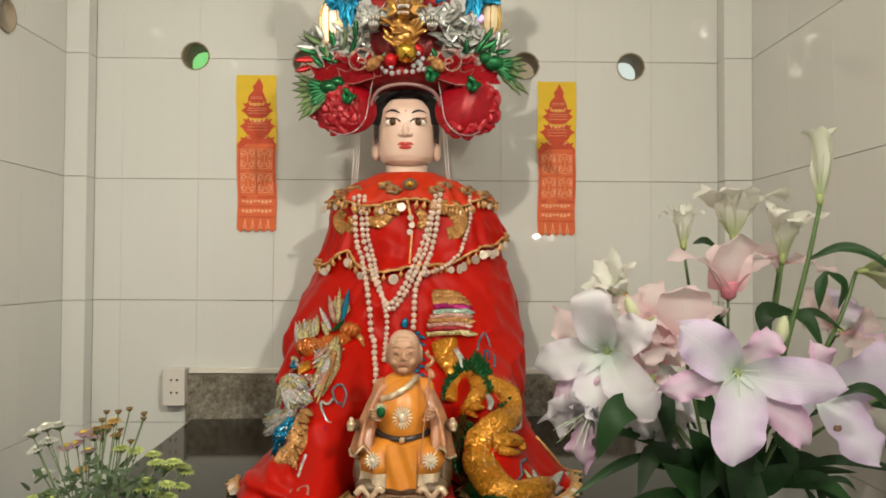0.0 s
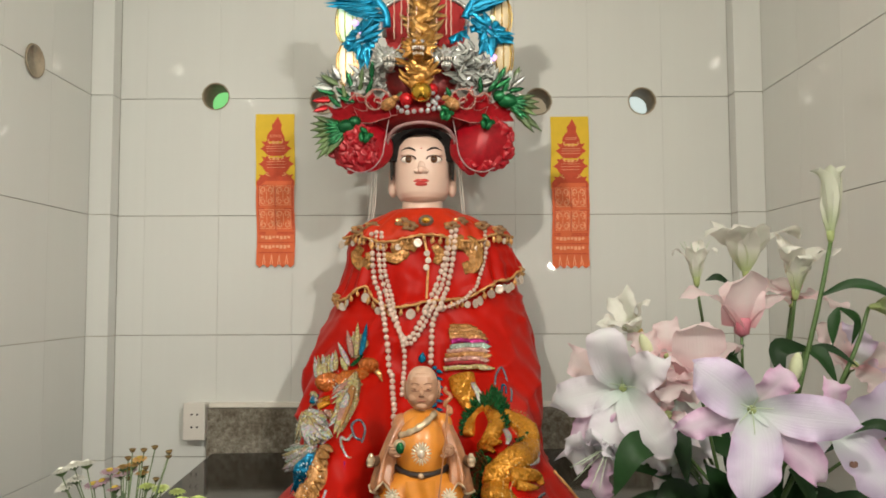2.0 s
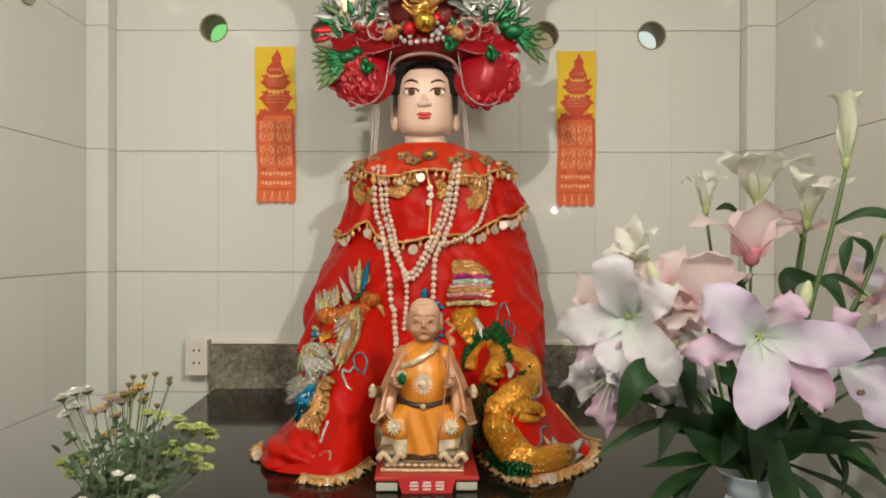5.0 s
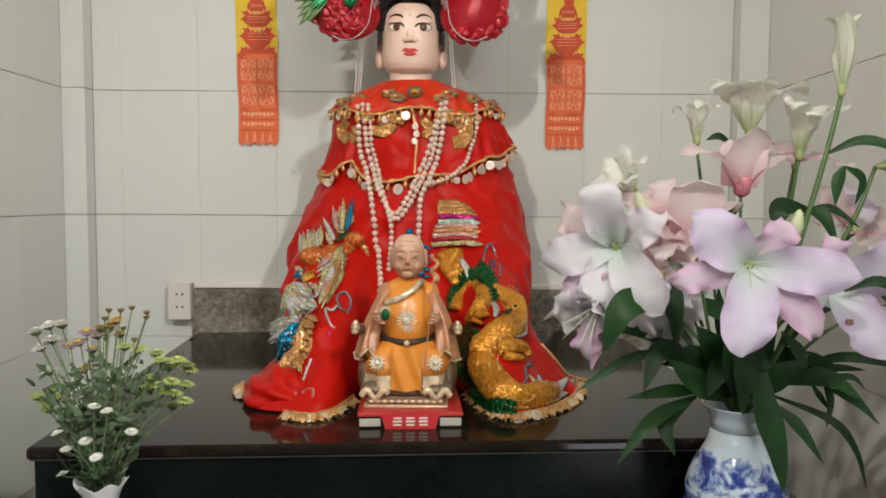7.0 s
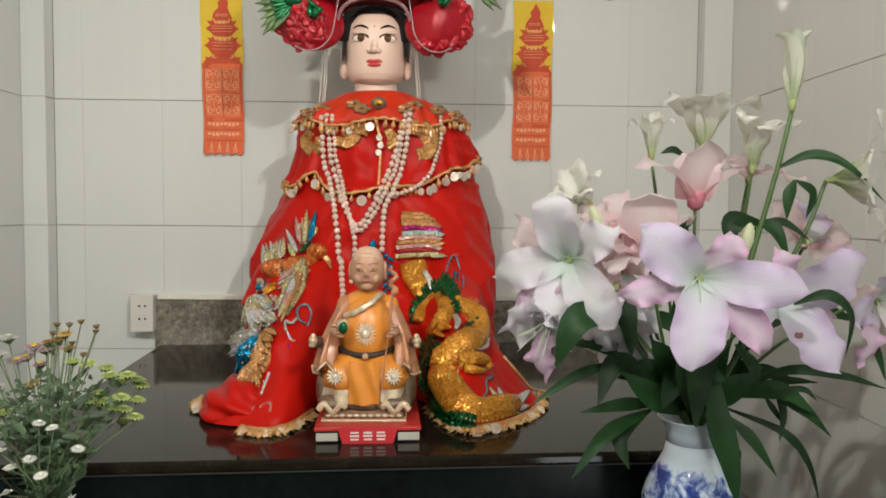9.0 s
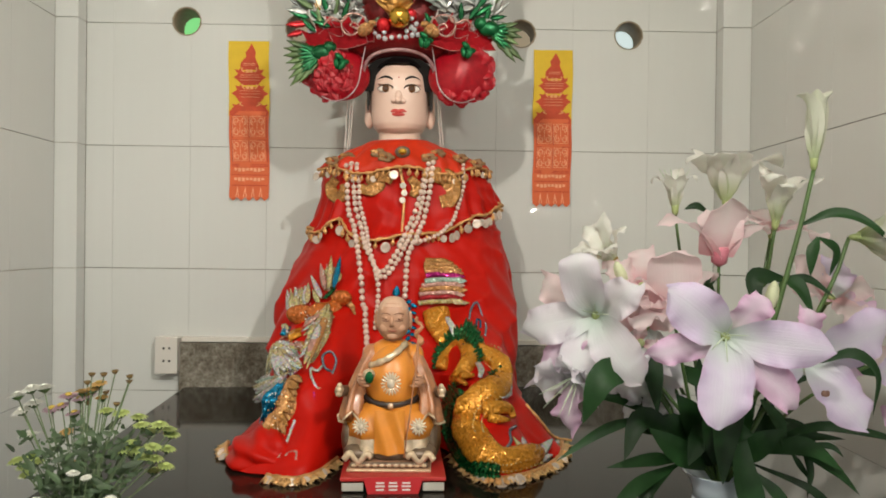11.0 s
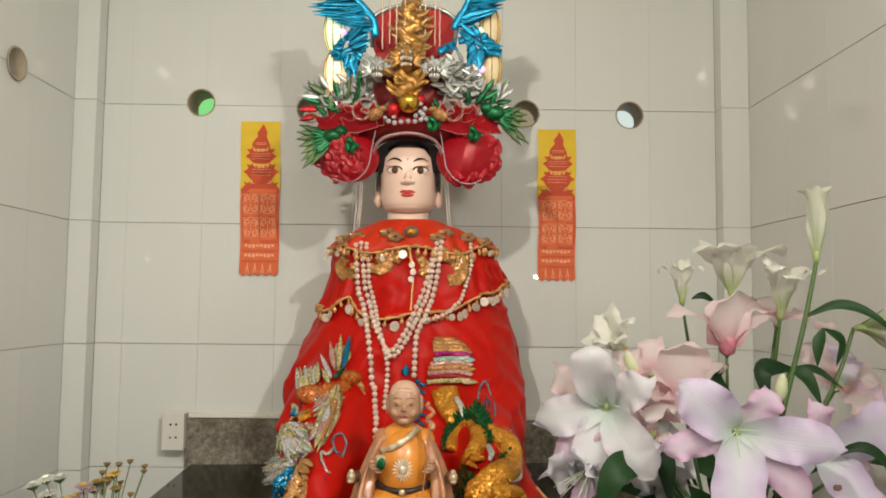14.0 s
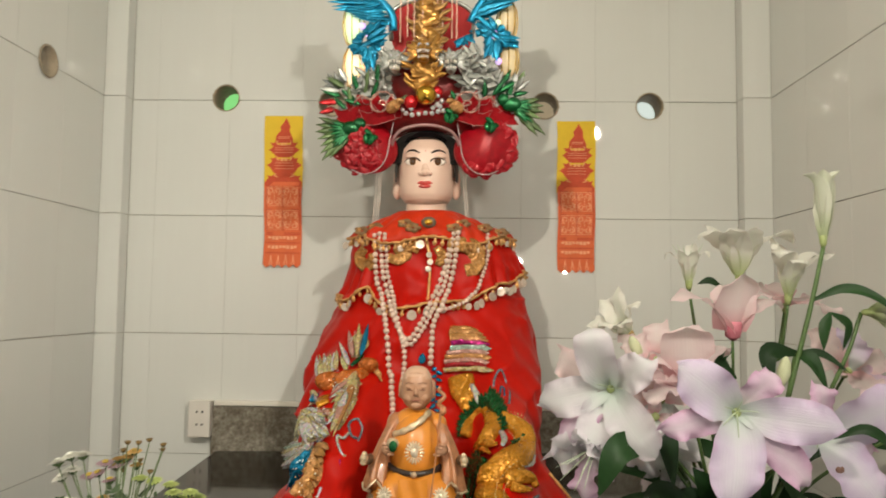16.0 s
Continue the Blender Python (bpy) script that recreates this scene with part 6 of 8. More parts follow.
wing("upper_wing", ((0.073, 1.775, 2.252), (0.087, 1.775, 2.285), (0.110, 1.775, 2.324), (0.121, 1.775, 2.363), (0.123, 1.775, 2.396)), (((0.079, 1.775, 2.258), (0.162, 1.775, 2.289)), ((0.087, 1.775, 2.274), (0.197, 1.775, 2.297)), ((0.097, 1.775, 2.296), (0.218, 1.775, 2.318)), ((0.110, 1.775, 2.319), (0.241, 1.775, 2.339)), ((0.118, 1.775, 2.341), (0.245, 1.775, 2.361)), ((0.121, 1.775, 2.363), (0.231, 1.775, 2.387)), ((0.123, 1.775, 2.385), (0.199, 1.775, 2.414))), 4, 0.020, 1, 5, UPPER)
wing("lower_wing", ((-0.174, 1.775, 2.193), (-0.206, 1.775, 2.193), (-0.243, 1.775, 2.181), (-0.269, 1.775, 2.167)), (((-0.233, 1.775, 2.214), (-0.207, 1.775, 2.253)), ((-0.227, 1.775, 2.203), (-0.159, 1.775, 2.257)), ((-0.222, 1.775, 2.193), (-0.156, 1.775, 2.224)), ((-0.211, 1.775, 2.187), (-0.163, 1.775, 2.193)), ((-0.206, 1.775, 2.182), (-0.184, 1.775, 2.150)), ((-0.211, 1.775, 2.176), (-0.201, 1.775, 2.100)), ((-0.222, 1.775, 2.176), (-0.225, 1.775, 2.105)), ((-0.227, 1.775, 2.176), (-0.234, 1.775, 2.146)), ((-0.238, 1.775, 2.179), (-0.261, 1.775, 2.153)), ((-0.238, 1.775, 2.187), (-0.280, 1.775, 2.167)), ((-0.235, 1.775, 2.198), (-0.264, 1.775, 2.192)), ((-0.233, 1.775, 2.209), (-0.244, 1.775, 2.230))), 3, 0.024, 2, 7, LOWER)
wing("lower_wing", ((0.087, 1.775, 2.219), (0.125, 1.775, 2.225), (0.157, 1.775, 2.204), (0.210, 1.775, 2.188)), (((0.146, 1.775, 2.226), (0.124, 1.775, 2.264)), ((0.141, 1.775, 2.223), (0.087, 1.775, 2.263)), ((0.135, 1.775, 2.217), (0.081, 1.775, 2.244)), ((0.135, 1.775, 2.212), (0.090, 1.775, 2.222)), ((0.133, 1.775, 2.204), (0.114, 1.775, 2.171)), ((0.135, 1.775, 2.198), (0.112, 1.775, 2.140)), ((0.146, 1.775, 2.193), (0.147, 1.775, 2.130)), ((0.152, 1.775, 2.198), (0.168, 1.775, 2.174)), ((0.151, 1.775, 2.201), (0.212, 1.775, 2.175)), ((0.151, 1.775, 2.209), (0.215, 1.775, 2.197)), ((0.151, 1.775, 2.218), (0.173, 1.775, 2.232)), ((0.149, 1.775, 2.223), (0.162, 1.775, 2.248))), 3, 0.024, 2, 9, LOWER)
# short ruffle of blue foil behind the gold dragon's mane
wing("lower_wing", ((0.031, 1.775, 2.186), (0.055, 1.775, 2.202), (0.077, 1.775, 2.214)), (((0.045, 1.775, 2.202), (0.031, 1.775, 2.177)), ((0.055, 1.775, 2.205), (0.066, 1.775, 2.178)), ((0.066, 1.775, 2.214), (0.087, 1.775, 2.192)), ((0.071, 1.775, 2.219), (0.076, 1.775, 2.238))), 3, 0.016, 0, 11, LOWER)


# lanterns with coloured bulbs
def lantern(x, z, y, upper, lower, s):
    bm = bmesh.new()
    lathe(bm, [(0.004, 0.062), (0.016, 0.055), (0.026, 0.03), (0.029, 0.0), (0.026, -0.03), (0.016, -0.055), (0.004, -0.062)], (x, y, z), 16)
    body = part("lantern", bm, upper, CROWN, "glowing lantern shell")
    for k in range(8):
        a = 2 * math.pi * k / 8
        bm = bmesh.new()
        tube(bm, [(x + r * math.cos(a), y + r * math.sin(a), z + h) for r, h in ((0.006, 0.063), (0.018, 0.056), (0.028, 0.03), (0.031, 0.0), (0.028, -0.03), (0.018, -0.056), (0.006, -0.063))], 0.0016, 6)
        part("rib", bm, GOLD, body, "gold wire rib")
    bm = bmesh.new()
    ball(bm, (x - s * 0.028, y - 0.018, z - 0.01), 0.010, 12, 8)
    part("bulb", bm, lower, body, "small lit coloured bulb")


lantern(-0.268, 2.252, 1.80, GLOW_GREEN, GLOW_VIOLET, -1)
lantern(-0.265, 2.128, 1.80, GLOW_WARM, GLOW_ORANGE, -1)
lantern(0.178, 2.262, 1.80, LANTERN, GLOW_GREEN, 1)
lantern(0.182, 2.150, 1.80, LANTERN, GLOW_VIOLET, 1)
for x, z, m in ((-0.190, 2.325, GLOW_GREEN), (0.108, 2.325, GLOW_GREEN), (-0.222, 2.245, GLOW_VIOLET), (0.138, 2.245, GLOW_VIOLET)):
    bm = bmesh.new()
    ball(bm, (x, 1.835, z), 0.019, 16, 10)
    part("bulb", bm, m, CROWN, "small lit coloured bulb")

# silver leaves and frost twigs at both sides
rnd = random.Random(21)
for s, cx, cz, k, spread in ((-1, -0.200, 2.050, 56, 0.065), (1, 0.090, 2.072, 70, 0.075), (1, 0.170, 2.050, 46, 0.055), (-1, -0.250, 2.040, 26, 0.04), (1, 0.075, 2.130, 40, 0.045), (-1, -0.165, 2.12, 24, 0.035)):
    for i in range(k):
        o = (cx + rnd.uniform(-1, 1) * spread * 0.6, 1.768 + rnd.uniform(-0.02, 0.03), cz + rnd.uniform(-1, 1) * spread * 0.55)
        a = rnd.uniform(-0.4, 3.5)
        ln = rnd.uniform(0.022, 0.048)
        piece("silver_leaf", BLADE, frame_of(o, (math.cos(a), rnd.uniform(-0.6, 0.1), math.sin(a)), (rnd.uniform(-0.5, 0.5), -1, 0.3)) @ Matrix.Diagonal((rnd.uniform(0.013, 0.024), 0.010, ln, 1)), CROWN, SILVER_FOIL)
for o, d, m, ln, w in (((-0.295, 2.035), (-1, 0.25), GREEN_FOIL, 0.055, 0.02), ((-0.30, 2.02), (-1, -0.1), RED_FOIL, 0.06, 0.026), ((-0.30, 2.05), (-1, 0.1), SILVER_FOIL, 0.06, 0.024), ((-0.285, 2.06), (-0.9, 0.5), LEAF_FOIL, 0.06, 0.022), ((-0.31, 2.00), (-1, -0.35), RED_FOIL, 0.05, 0.024),
                       ((-0.28, 2.075), (-0.5, 0.9), SILVER_FOIL, 0.05, 0.022), ((0.20, 2.05), (0.8, 0.6), SILVER_FOIL, 0.055, 0.02), ((0.205, 2.06), (0.4, 0.9), LEAF_FOIL, 0.055, 0.02), ((0.19, 2.04), (1, 0.15), GREEN_FOIL, 0.05, 0.02)):
    piece("foil_leaf", BLADE, frame_of((o[0], 1.775, o[1]), (d[0], -0.1, d[1]), (0, -1, 0.2)) @ Matrix.Diagonal((w, w, ln, 1)), CROWN, m)
# grey wing tip at the outer end, clear beads
spray("silver_leaf", BLADE, surface("dull_silver", (0.22, 0.24, 0.23), 0.35, 0.6, vary=0.4, scale=60, bump=0.8), (-0.300, 1.79, 2.065), [(-0.352, 1.78, 2.085), (-0.346, 1.78, 2.068), (-0.338, 1.78, 2.102), (-0.318, 1.78, 2.108), (-0.300, 1.78, 2.112), (-0.338, 1.78, 2.052), (-0.285, 1.78, 2.10)], 0.018, CROWN)
for k in range(14):
    bm = bmesh.new()
    s = 1 if k % 2 else -1
    ball(bm, (CX + s * rnd.uniform(0.18, 0.25), 1.755, 2.015 + rnd.uniform(-0.03, 0.035)), rnd.uniform(0.004, 0.0075), 8, 6)
    part("clear_bead", bm, RHINE, CROWN)

# red cloth flames of the two brow dragons, cut out and edged with pale thread
FLAME_EDGE = surface("pale_pink_thread", (0.45, 0.20, 0.18), 0.4, 0.1, vary=0.3, scale=150, bump=0.6)
for s in (-1, 1):
    for name, x0, z0, y, size, turn in (("red_flame", 0.066, 1.985, 1.742, 1.0, 0), ("red_flame", 0.085, 1.972, 1.730, 0.72, -14), ("red_flame", 0.150, 1.995, 1.750, 0.80, -22)):
        outline = []
        for u, v in ((0, -0.018), (0, 0.012), (0.020, 0.020), (0.027, 0.050), (0.044, 0.024), (0.058, 0.030), (0.078, 0.066), (0.084, 0.030), (0.104, 0.034), (0.132, 0.056), (0.126, 0.020), (0.150, 0.004), (0.122, -0.010), (0.080, -0.022)):
            a = radians(turn)
            outline.append((CX + s * (x0 + size * (u * math.cos(a) - v * math.sin(a))), z0 + size * (u * math.sin(a) + v * math.cos(a))))
        bm = bmesh.new()
        slab_of(bm, outline, y, y + 0.005)
        bm.verts.ensure_lookup_table()
        for v in bm.verts:
            v.co.y += 0.10 * abs(v.co.x - CX - s * x0) - 0.006 * math.sin(60 * v.co.z)
        flame = part(name, bm, FLAME, CROWN, "cut-out red cloth flame", smooth=False)
        bm = bmesh.new()
        pts = [(x, y - 0.001 + 0.10 * abs(x - CX - s * x0) - 0.006 * math.sin(60 * z), z) for x, z in outline + outline[:1]]
        tube(bm, pts, 0.0010, 6)
        part("edging", bm, FLAME_EDGE, flame, "pale pink thread edging")
    bm = bmesh.new()
    c = Vector((CX + s * 0.122, 1.722, 1.998))
    tube(bm, [c + Vector((s * (0.004 + 0.0022 * i) * math.cos(i * 0.55), -0.004, (0.004 + 0.0022 * i) * math.sin(i * 0.55))) for i in range(18)], 0.0026, 6)
    tube(bm, spline((c, c + Vector((-s * 0.03, -0.006, -0.010)), c + Vector((-s * 0.045, -0.006, 0.008)), c + Vector((-s * 0.065, -0.004, 0.006))), 16), 0.0034, 6)
    tube(bm, spline((c + Vector((s * 0.01, 0, 0.03)), c + Vector((s * 0.03, -0.006, 0.012)), c + Vector((s * 0.055, -0.006, 0.022)), c + Vector((s * 0.075, 0, 0.004))), 16), 0.0030, 6)
    part("whisker", bm, PINK_SEQUIN, CROWN, "pale curled whiskers")
    bm = bmesh.new()
    ball(bm, (CX + s * 0.088, 1.722, 1.992), (0.024, 0.016, 0.017), 14, 10, 0, turn=pose(0, 0, 0, 0, s * 35, 0))
    ball(bm, (CX + s * 0.070, 1.715, 2.006), (0.012, 0.010, 0.009), 12, 8, 0)
    part("brow_dragon", bm, TAN_SEQUIN, CROWN, "copper foil brow dragon head")

# green claws with long fingers and the green sprigs among them
for s, o, tips in ((-1, (-0.258, 1.748, 1.935), [(-0.352 - 0.008 * math.sin(k), 1.742, 1.965 - 0.0205 * k) for k in range(6)] + [(-0.340, 1.74, 1.842), (-0.316, 1.74, 1.850), (-0.296, 1.74, 1.868)]),
                   (1, (0.190, 1.748, 2.006), [(0.268 + 0.012 * math.sin(k), 1.742, 2.020 - 0.019 * k) for k in range(6)] + [(0.284, 1.742, 1.918), (0.262, 1.742, 1.915)])):
    bm = bmesh.new()
    ball(bm, o, (0.030, 0.018, 0.022), 16, 10)
    ball(bm, Vector(o) + Vector((-s * 0.022, -0.004, 0.012)), (0.020, 0.016, 0.018), 14, 8)
    claw = part("claw", bm, GREEN_FOIL, CROWN, "green foil dragon claw")
    spray("finger", BLADE, LEAF_FOIL, o, tips, 0.026, claw)
    spray("finger", BLADE, GREEN_FOIL, o, [tuple(Vector(o) + (Vector(t) - Vector(o)) * 0.62 + Vector((0, -0.008, 0))) for t in tips[:8]], 0.018, claw)
for x, z, a, ln in ((-0.240, 2.035, 1.9, 0.06), (-0.225, 2.030, 1.4, 0.075), (-0.205, 2.02, 1.2, 0.06), (-0.250, 2.015, 2.5, 0.05), (-0.235, 2.005, 2.9, 0.05), (0.135, 2.03, 0.9, 0.06), (0.150, 2.04, 0.5, 0.06), (0.115, 2.025, 1.6, 0.05),
                    (0.16, 2.06, 1.0, 0.05), (-0.275, 1.99, 2.4, 0.05), (-0.262, 2.0, 1.7, 0.055), (-0.19, 2.07, 1.5, 0.05), (0.18, 2.025, 1.3, 0.05), (-0.125, 2.005, 0.9, 0.035), (0.035, 2.01, 2.0, 0.04)):
    piece("green_leaf", BLADE, frame_of((x, 1.748, z), (math.cos(a), -0.2, math.sin(a)), (0, -1, 0.2)) @ Matrix.Diagonal((0.018, 0.016, ln, 1)), CROWN, GREEN_FOIL if int(ln * 1000) % 2 == 0 else LEAF_FOIL)
for x, z in ((0.018, 1.965), (0.130, 1.940), (-0.205, 1.905)):
    bm = bmesh.new()
    for k in range(4):
        ball(bm, (x + 0.010 * math.cos(k * 1.8), 1.722 - 0.002 * k, z + 0.013 * math.sin(k * 1.8)), (0.015, 0.008, 0.008), 10, 8, 0, turn=pose(0, 0, 0, 0, 40 * k, 0))
    part("green_tuft", bm, GREEN_FOIL, CROWN, "green foil tuft")
# thin cords that hang down behind the flaps
for s, xs in ((-1, (0.128, 0.134, 0.142)), (1, (0.105, 0.112))):
    for x in xs:
        bm = bmesh.new()
        tube(bm, spline(((CX + s * x, 1.80, 1.84), (CX + s * (x + 0.006), 1.84, 1.76), (CX + s * (x + 0.016), 1.86, 1.665)), 12), 0.0016, 6)
        part("tie_cord", bm, CORD, CROWN, "thin white tie cord")


# ---------- small figure on its plinth ----------
def plinth():
    p = thing("plinth", (-0.022, 1.22, ALTAR_Z), "low red lacquered plinth with pale blocks and a red cloth label", "plinth")
    t = pose(-0.028, 1.225, ALTAR_Z, 0, 0, 2.5)
    bm = bmesh.new()
    box(bm, -0.098, 0.098, -0.118, 0.118, 0.022, 0.030, 0.002)
    bm.transform(t)
    part("board", bm, RED_BOARD, p, smooth=False)
    bm = bmesh.new()
    box(bm, -0.093, 0.093, -0.110, 0.112, 0.0, 0.0215)
    bm.transform(t)
    part("base", bm, BLACK_PANEL, p, smooth=False)
    for x in (-0.075, 0.075):
        bm = bmesh.new()
        box(bm, x - 0.020, x + 0.020, -0.114, -0.108, 0.003, 0.018, 0.0015)
        bm.transform(t)
        part("block", bm, PALE_BLOCK, p, "pale grey block", smooth=False)
    bm = bmesh.new()
    slab_of(bm, [(-0.056, 0.031), (0.056, 0.031), (0.046, -0.001), (-0.046, -0.001)], -0.1205, -0.1185)
    bm.transform(t)
    lab = part("label", bm, surface("label_red", (0.50, 0.02, 0.025), 0.5, vary=0.1), p, "red label with pale characters", smooth=False)
    for cx in (-0.024, 0.0, 0.024):
        for dz, w, h in ((0.0205, 0.015, 0.0030), (0.0145, 0.017, 0.0032), (0.0080, 0.015, 0.0030)):
            bm = bmesh.new()
            box(bm, cx - w / 2, cx + w / 2, -0.1215, -0.1204, dz - h / 2, dz + h / 2)
            bm.transform(t)
            part("writing", bm, CORD, lab, "pale bar of writing", smooth=False)


plinth()


def small_figure():
    """One mesh: a seated bald monk in orange, with staff, on a gilt scrolled base."""
    bm = bmesh.new()
    c = Vector((-0.033, 1.245, 0.995))

    def b(x, y, z, r, mat, turn=None, seg=18):
        return ball(bm, c + Vector((x, y, z)), r, seg, max(8, seg * 2 // 3), mat, turn)

    SK, RO, SL, BE, GI, RK, GR, BR, WH, LIP, CAP = range(11)
    box(bm, c.x - 0.078, c.x + 0.078, c.y - 0.102, c.y + 0.08, c.z + 0.005, c.z + 0.016, 0.004, RK)
    for k in range(11):
        b(-0.070 + 0.014 * k, -0.100, 0.0105, (0.0062, 0.004, 0.0034), GI, None, 8)
    box(bm, c.x - 0.084, c.x + 0.084, c.y - 0.109, c.y + 0.082, c.z, c.z + 0.005, 0.002, GI)
    # dark scrolled rock and throne
    for x, y, z, r in ((-0.06, -0.07, 0.028, (0.035, 0.035, 0.018)), (0.06, -0.07, 0.028, (0.035, 0.035, 0.018)), (0, -0.05, 0.026, (0.05, 0.05, 0.016)), (-0.085, -0.02, 0.045, (0.02, 0.05, 0.04)), (0.085, -0.02, 0.045, (0.02, 0.05, 0.04))):
        b(x, y, z, r, RK)
    for s in (-1, 1):
        pts = [c + Vector((s * (0.035 + 0.055 * u), -0.100, 0.024 + 0.007 * math.sin(u * 10))) for u in np.linspace(0, 1, 26)]
        tube(bm, pts, 0.0065, 8, GI)
        # throne arms with carved heads
        tube(bm, spline((c + Vector((s * 0.085, 0.04, 0.12)), c + Vector((s * 0.095, -0.02, 0.130)), c + Vector((s * 0.105, -0.07, 0.136))), 8), 0.010, 8, RK)
        b(s * 0.104, -0.070, 0.140, (0.009, 0.012, 0.009), GI, None, 12)
        b(s * 0.104, -0.080, 0.133, (0.007, 0.008, 0.004), GI, None, 10)
        b(s * 0.103, -0.074, 0.148, (0.006, 0.006, 0.006), GI, None, 10)
        b(s * 0.092, 0.0, 0.075, (0.012, 0.05, 0.05), RK)
    box(bm, c.x - 0.085, c.x + 0.085, c.y + 0.02, c.y + 0.075, c.z + 0.014, c.z + 0.14, 0.01, RK)
    # skirts over the knees, with a frilled hem
    rings = []
    for z, hw, y0, d in ((0.034, 0.096, -0.030, 0.072), (0.056, 0.096, -0.030, 0.070), (0.075, 0.096, -0.028, 0.068), (0.095, 0.090, -0.022, 0.062), (0.108, 0.066, -0.010, 0.054), (0.116, 0.05, 0.0, 0.045)):
        ring = []
        for k in range(64):
            a = 2 * math.pi * k / 64
            f = 1 + (0.075 * math.sin(a * 14) if z < 0.04 else 0.03 * math.sin(a * 14) if z < 0.06 else 0.015 * math.sin(a * 8))
            knee = 0.012 * math.exp(-((abs(math.cos(a)) - 0.62) / 0.2) ** 2) - 0.012 * math.exp(-(math.cos(a) / 0.2) ** 2)
            ring.append(c + Vector((hw * math.cos(a) * f, y0 + (d + (knee if math.sin(a) < 0 else 0)) * math.sin(a) * f, z + (0.006 * math.sin(a * 14 + 1) if z < 0.04 else 0))))
        rings.append(ring)
    rings_mesh(bm, rings[:2], True, False, GI)
    rings_mesh(bm, rings[1:], True, True, RO)
    # hanging front panel with folds
    rings_mesh(bm, [[c + Vector((x, -0.096 - 0.010 * math.cos(x * 30) - 0.004 * math.sin(x * 160 + z * 60) + (0.05 * max(0, z - 0.075)), z + 0.012 * abs(x) * 20 * 0.2)) for x in np.linspace(-0.030, 0.030, 15)] for z in np.linspace(0.030, 0.108, 8)], False, False, RO)
    # belly, chest and shoulders
    for v in b(0, 0, 0, 1, RO, None, 28):
        x, y, z = v.co - c
        v.co = c + Vector((x * (0.058 - 0.006 * z), -0.008 + y * (0.054 - 0.006 * z), 0.150 + z * 0.070))
    b(0, 0.006, 0.196, (0.052, 0.036, 0.032), RO)
    for s in (-1, 1):
        b(s * 0.044, 0.006, 0.194, (0.022, 0.026, 0.022), RO if s > 0 else SL)
        # wide sleeves: narrow at the shoulder, falling in folds past the seat
        rings = []
        for u in np.linspace(0, 1, 12):
            z = 0.205 - 0.118 * u
            cx, cy = s * (0.045 + 0.034 * math.sin(u * 1.6)), 0.004 - 0.044 * u
            rx, ry = 0.014 + 0.009 * u, 0.020 + 0.016 * u
            rings.append([c + Vector((cx + (rx * math.cos(a)) * (1 + 0.45 * u * math.sin(6 * a + s + 2 * u)), cy + ry * math.sin(a) * (1 + 0.35 * u * math.sin(6 * a + s + 2 * u)), z + 0.012 * u * math.sin(3 * a))) for a in np.linspace(0, 2 * math.pi, 24, endpoint=False)])
        rings_mesh(bm, rings, True, True, SL)
        tube(bm, [ring for ring in rings[-1]] + [rings[-1][0]], 0.0026, 6, GI)
        tube(bm, spline((c + Vector((s * 0.064, -0.030, 0.150)), c + Vector((s * 0.060, -0.052, 0.156)), c + Vector((s * 0.056, -0.066, 0.158))), 6), 0.0095, 10, SL)
        b(s * 0.056, -0.068, 0.158, (0.012, 0.014, 0.012), SK)
        for k in range(4):
            b(s * (0.048 + 0.004 * k), -0.078, 0.150 + 0.006 * k, (0.008, 0.006, 0.0035), SK, None, 8)
        # gilt flowers on the knees
        for k in range(13):
            a = 2 * math.pi * k / 13
            b(s * 0.058 + 0.010 * math.cos(a), -0.099, 0.080 + 0.010 * math.sin(a), (0.0070, 0.0030, 0.0022), WH, pose(0, 0, 0, 0, -math.degrees(a), 0), 8)
        b(s * 0.058, -0.100, 0.080, (0.006, 0.004, 0.006), WH, None, 8)
    # the stone in his hand with a green leaf
    b(-0.044, -0.080, 0.170, (0.013, 0.010, 0.011), GI, None, 12)
    b(-0.042, -0.089, 0.166, (0.009, 0.004, 0.011), GR, None, 10)
    # sash and belt
    tube(bm, spline((c + Vector((-0.048, -0.030, 0.178)), c + Vector((-0.020, -0.052, 0.190)), c + Vector((0.010, -0.046, 0.206)), c + Vector((0.030, -0.020, 0.222))), 18), [0.0062 + 0.0010 * math.sin(i * 1.7) for i in range(18)], 8, GI, 0.4, (0, -1, 0.2))
    belt = [c + Vector((0.058 * math.cos(a), -0.008 - 0.055 * math.sin(a), 0.124 - 0.013 * math.sin(a))) for a in np.linspace(-0.3, math.pi + 0.3, 26)]
    tube(bm, belt, 0.0058, 8, BE)
    b(0, -0.067, 0.110, (0.0065, 0.004, 0.0060), GI, None, 10)
    # badge on the belly
    for k in range(18):
        a = 2 * math.pi * k / 18
        b(0.0135 * math.cos(a), -0.0605 + 0.0025 * abs(math.cos(a)), 0.150 + 0.0145 * math.sin(a), (0.0085, 0.0034, 0.0024), WH, pose(0, 0, 0, 0, -math.degrees(a), 0), 8)
    b(0, -0.0615, 0.150, (0.009, 0.0045, 0.009), WH, None, 12)
    # head: bald and round, full cheeks, long ears
    b(0, 0.006, 0.218, (0.020, 0.020, 0.02), SK)
    hz = 0.2655

    def head(x, z):
        """Depth of the face at x and height z over the middle of the head."""
        return -0.038 * max(0.0, 1 - (abs(x) / 0.0318) ** 2.3 - (abs(z) / 0.0455) ** 2.5) ** 0.45

    skull = b(0, 0, 0, 1, SK, None, 32)
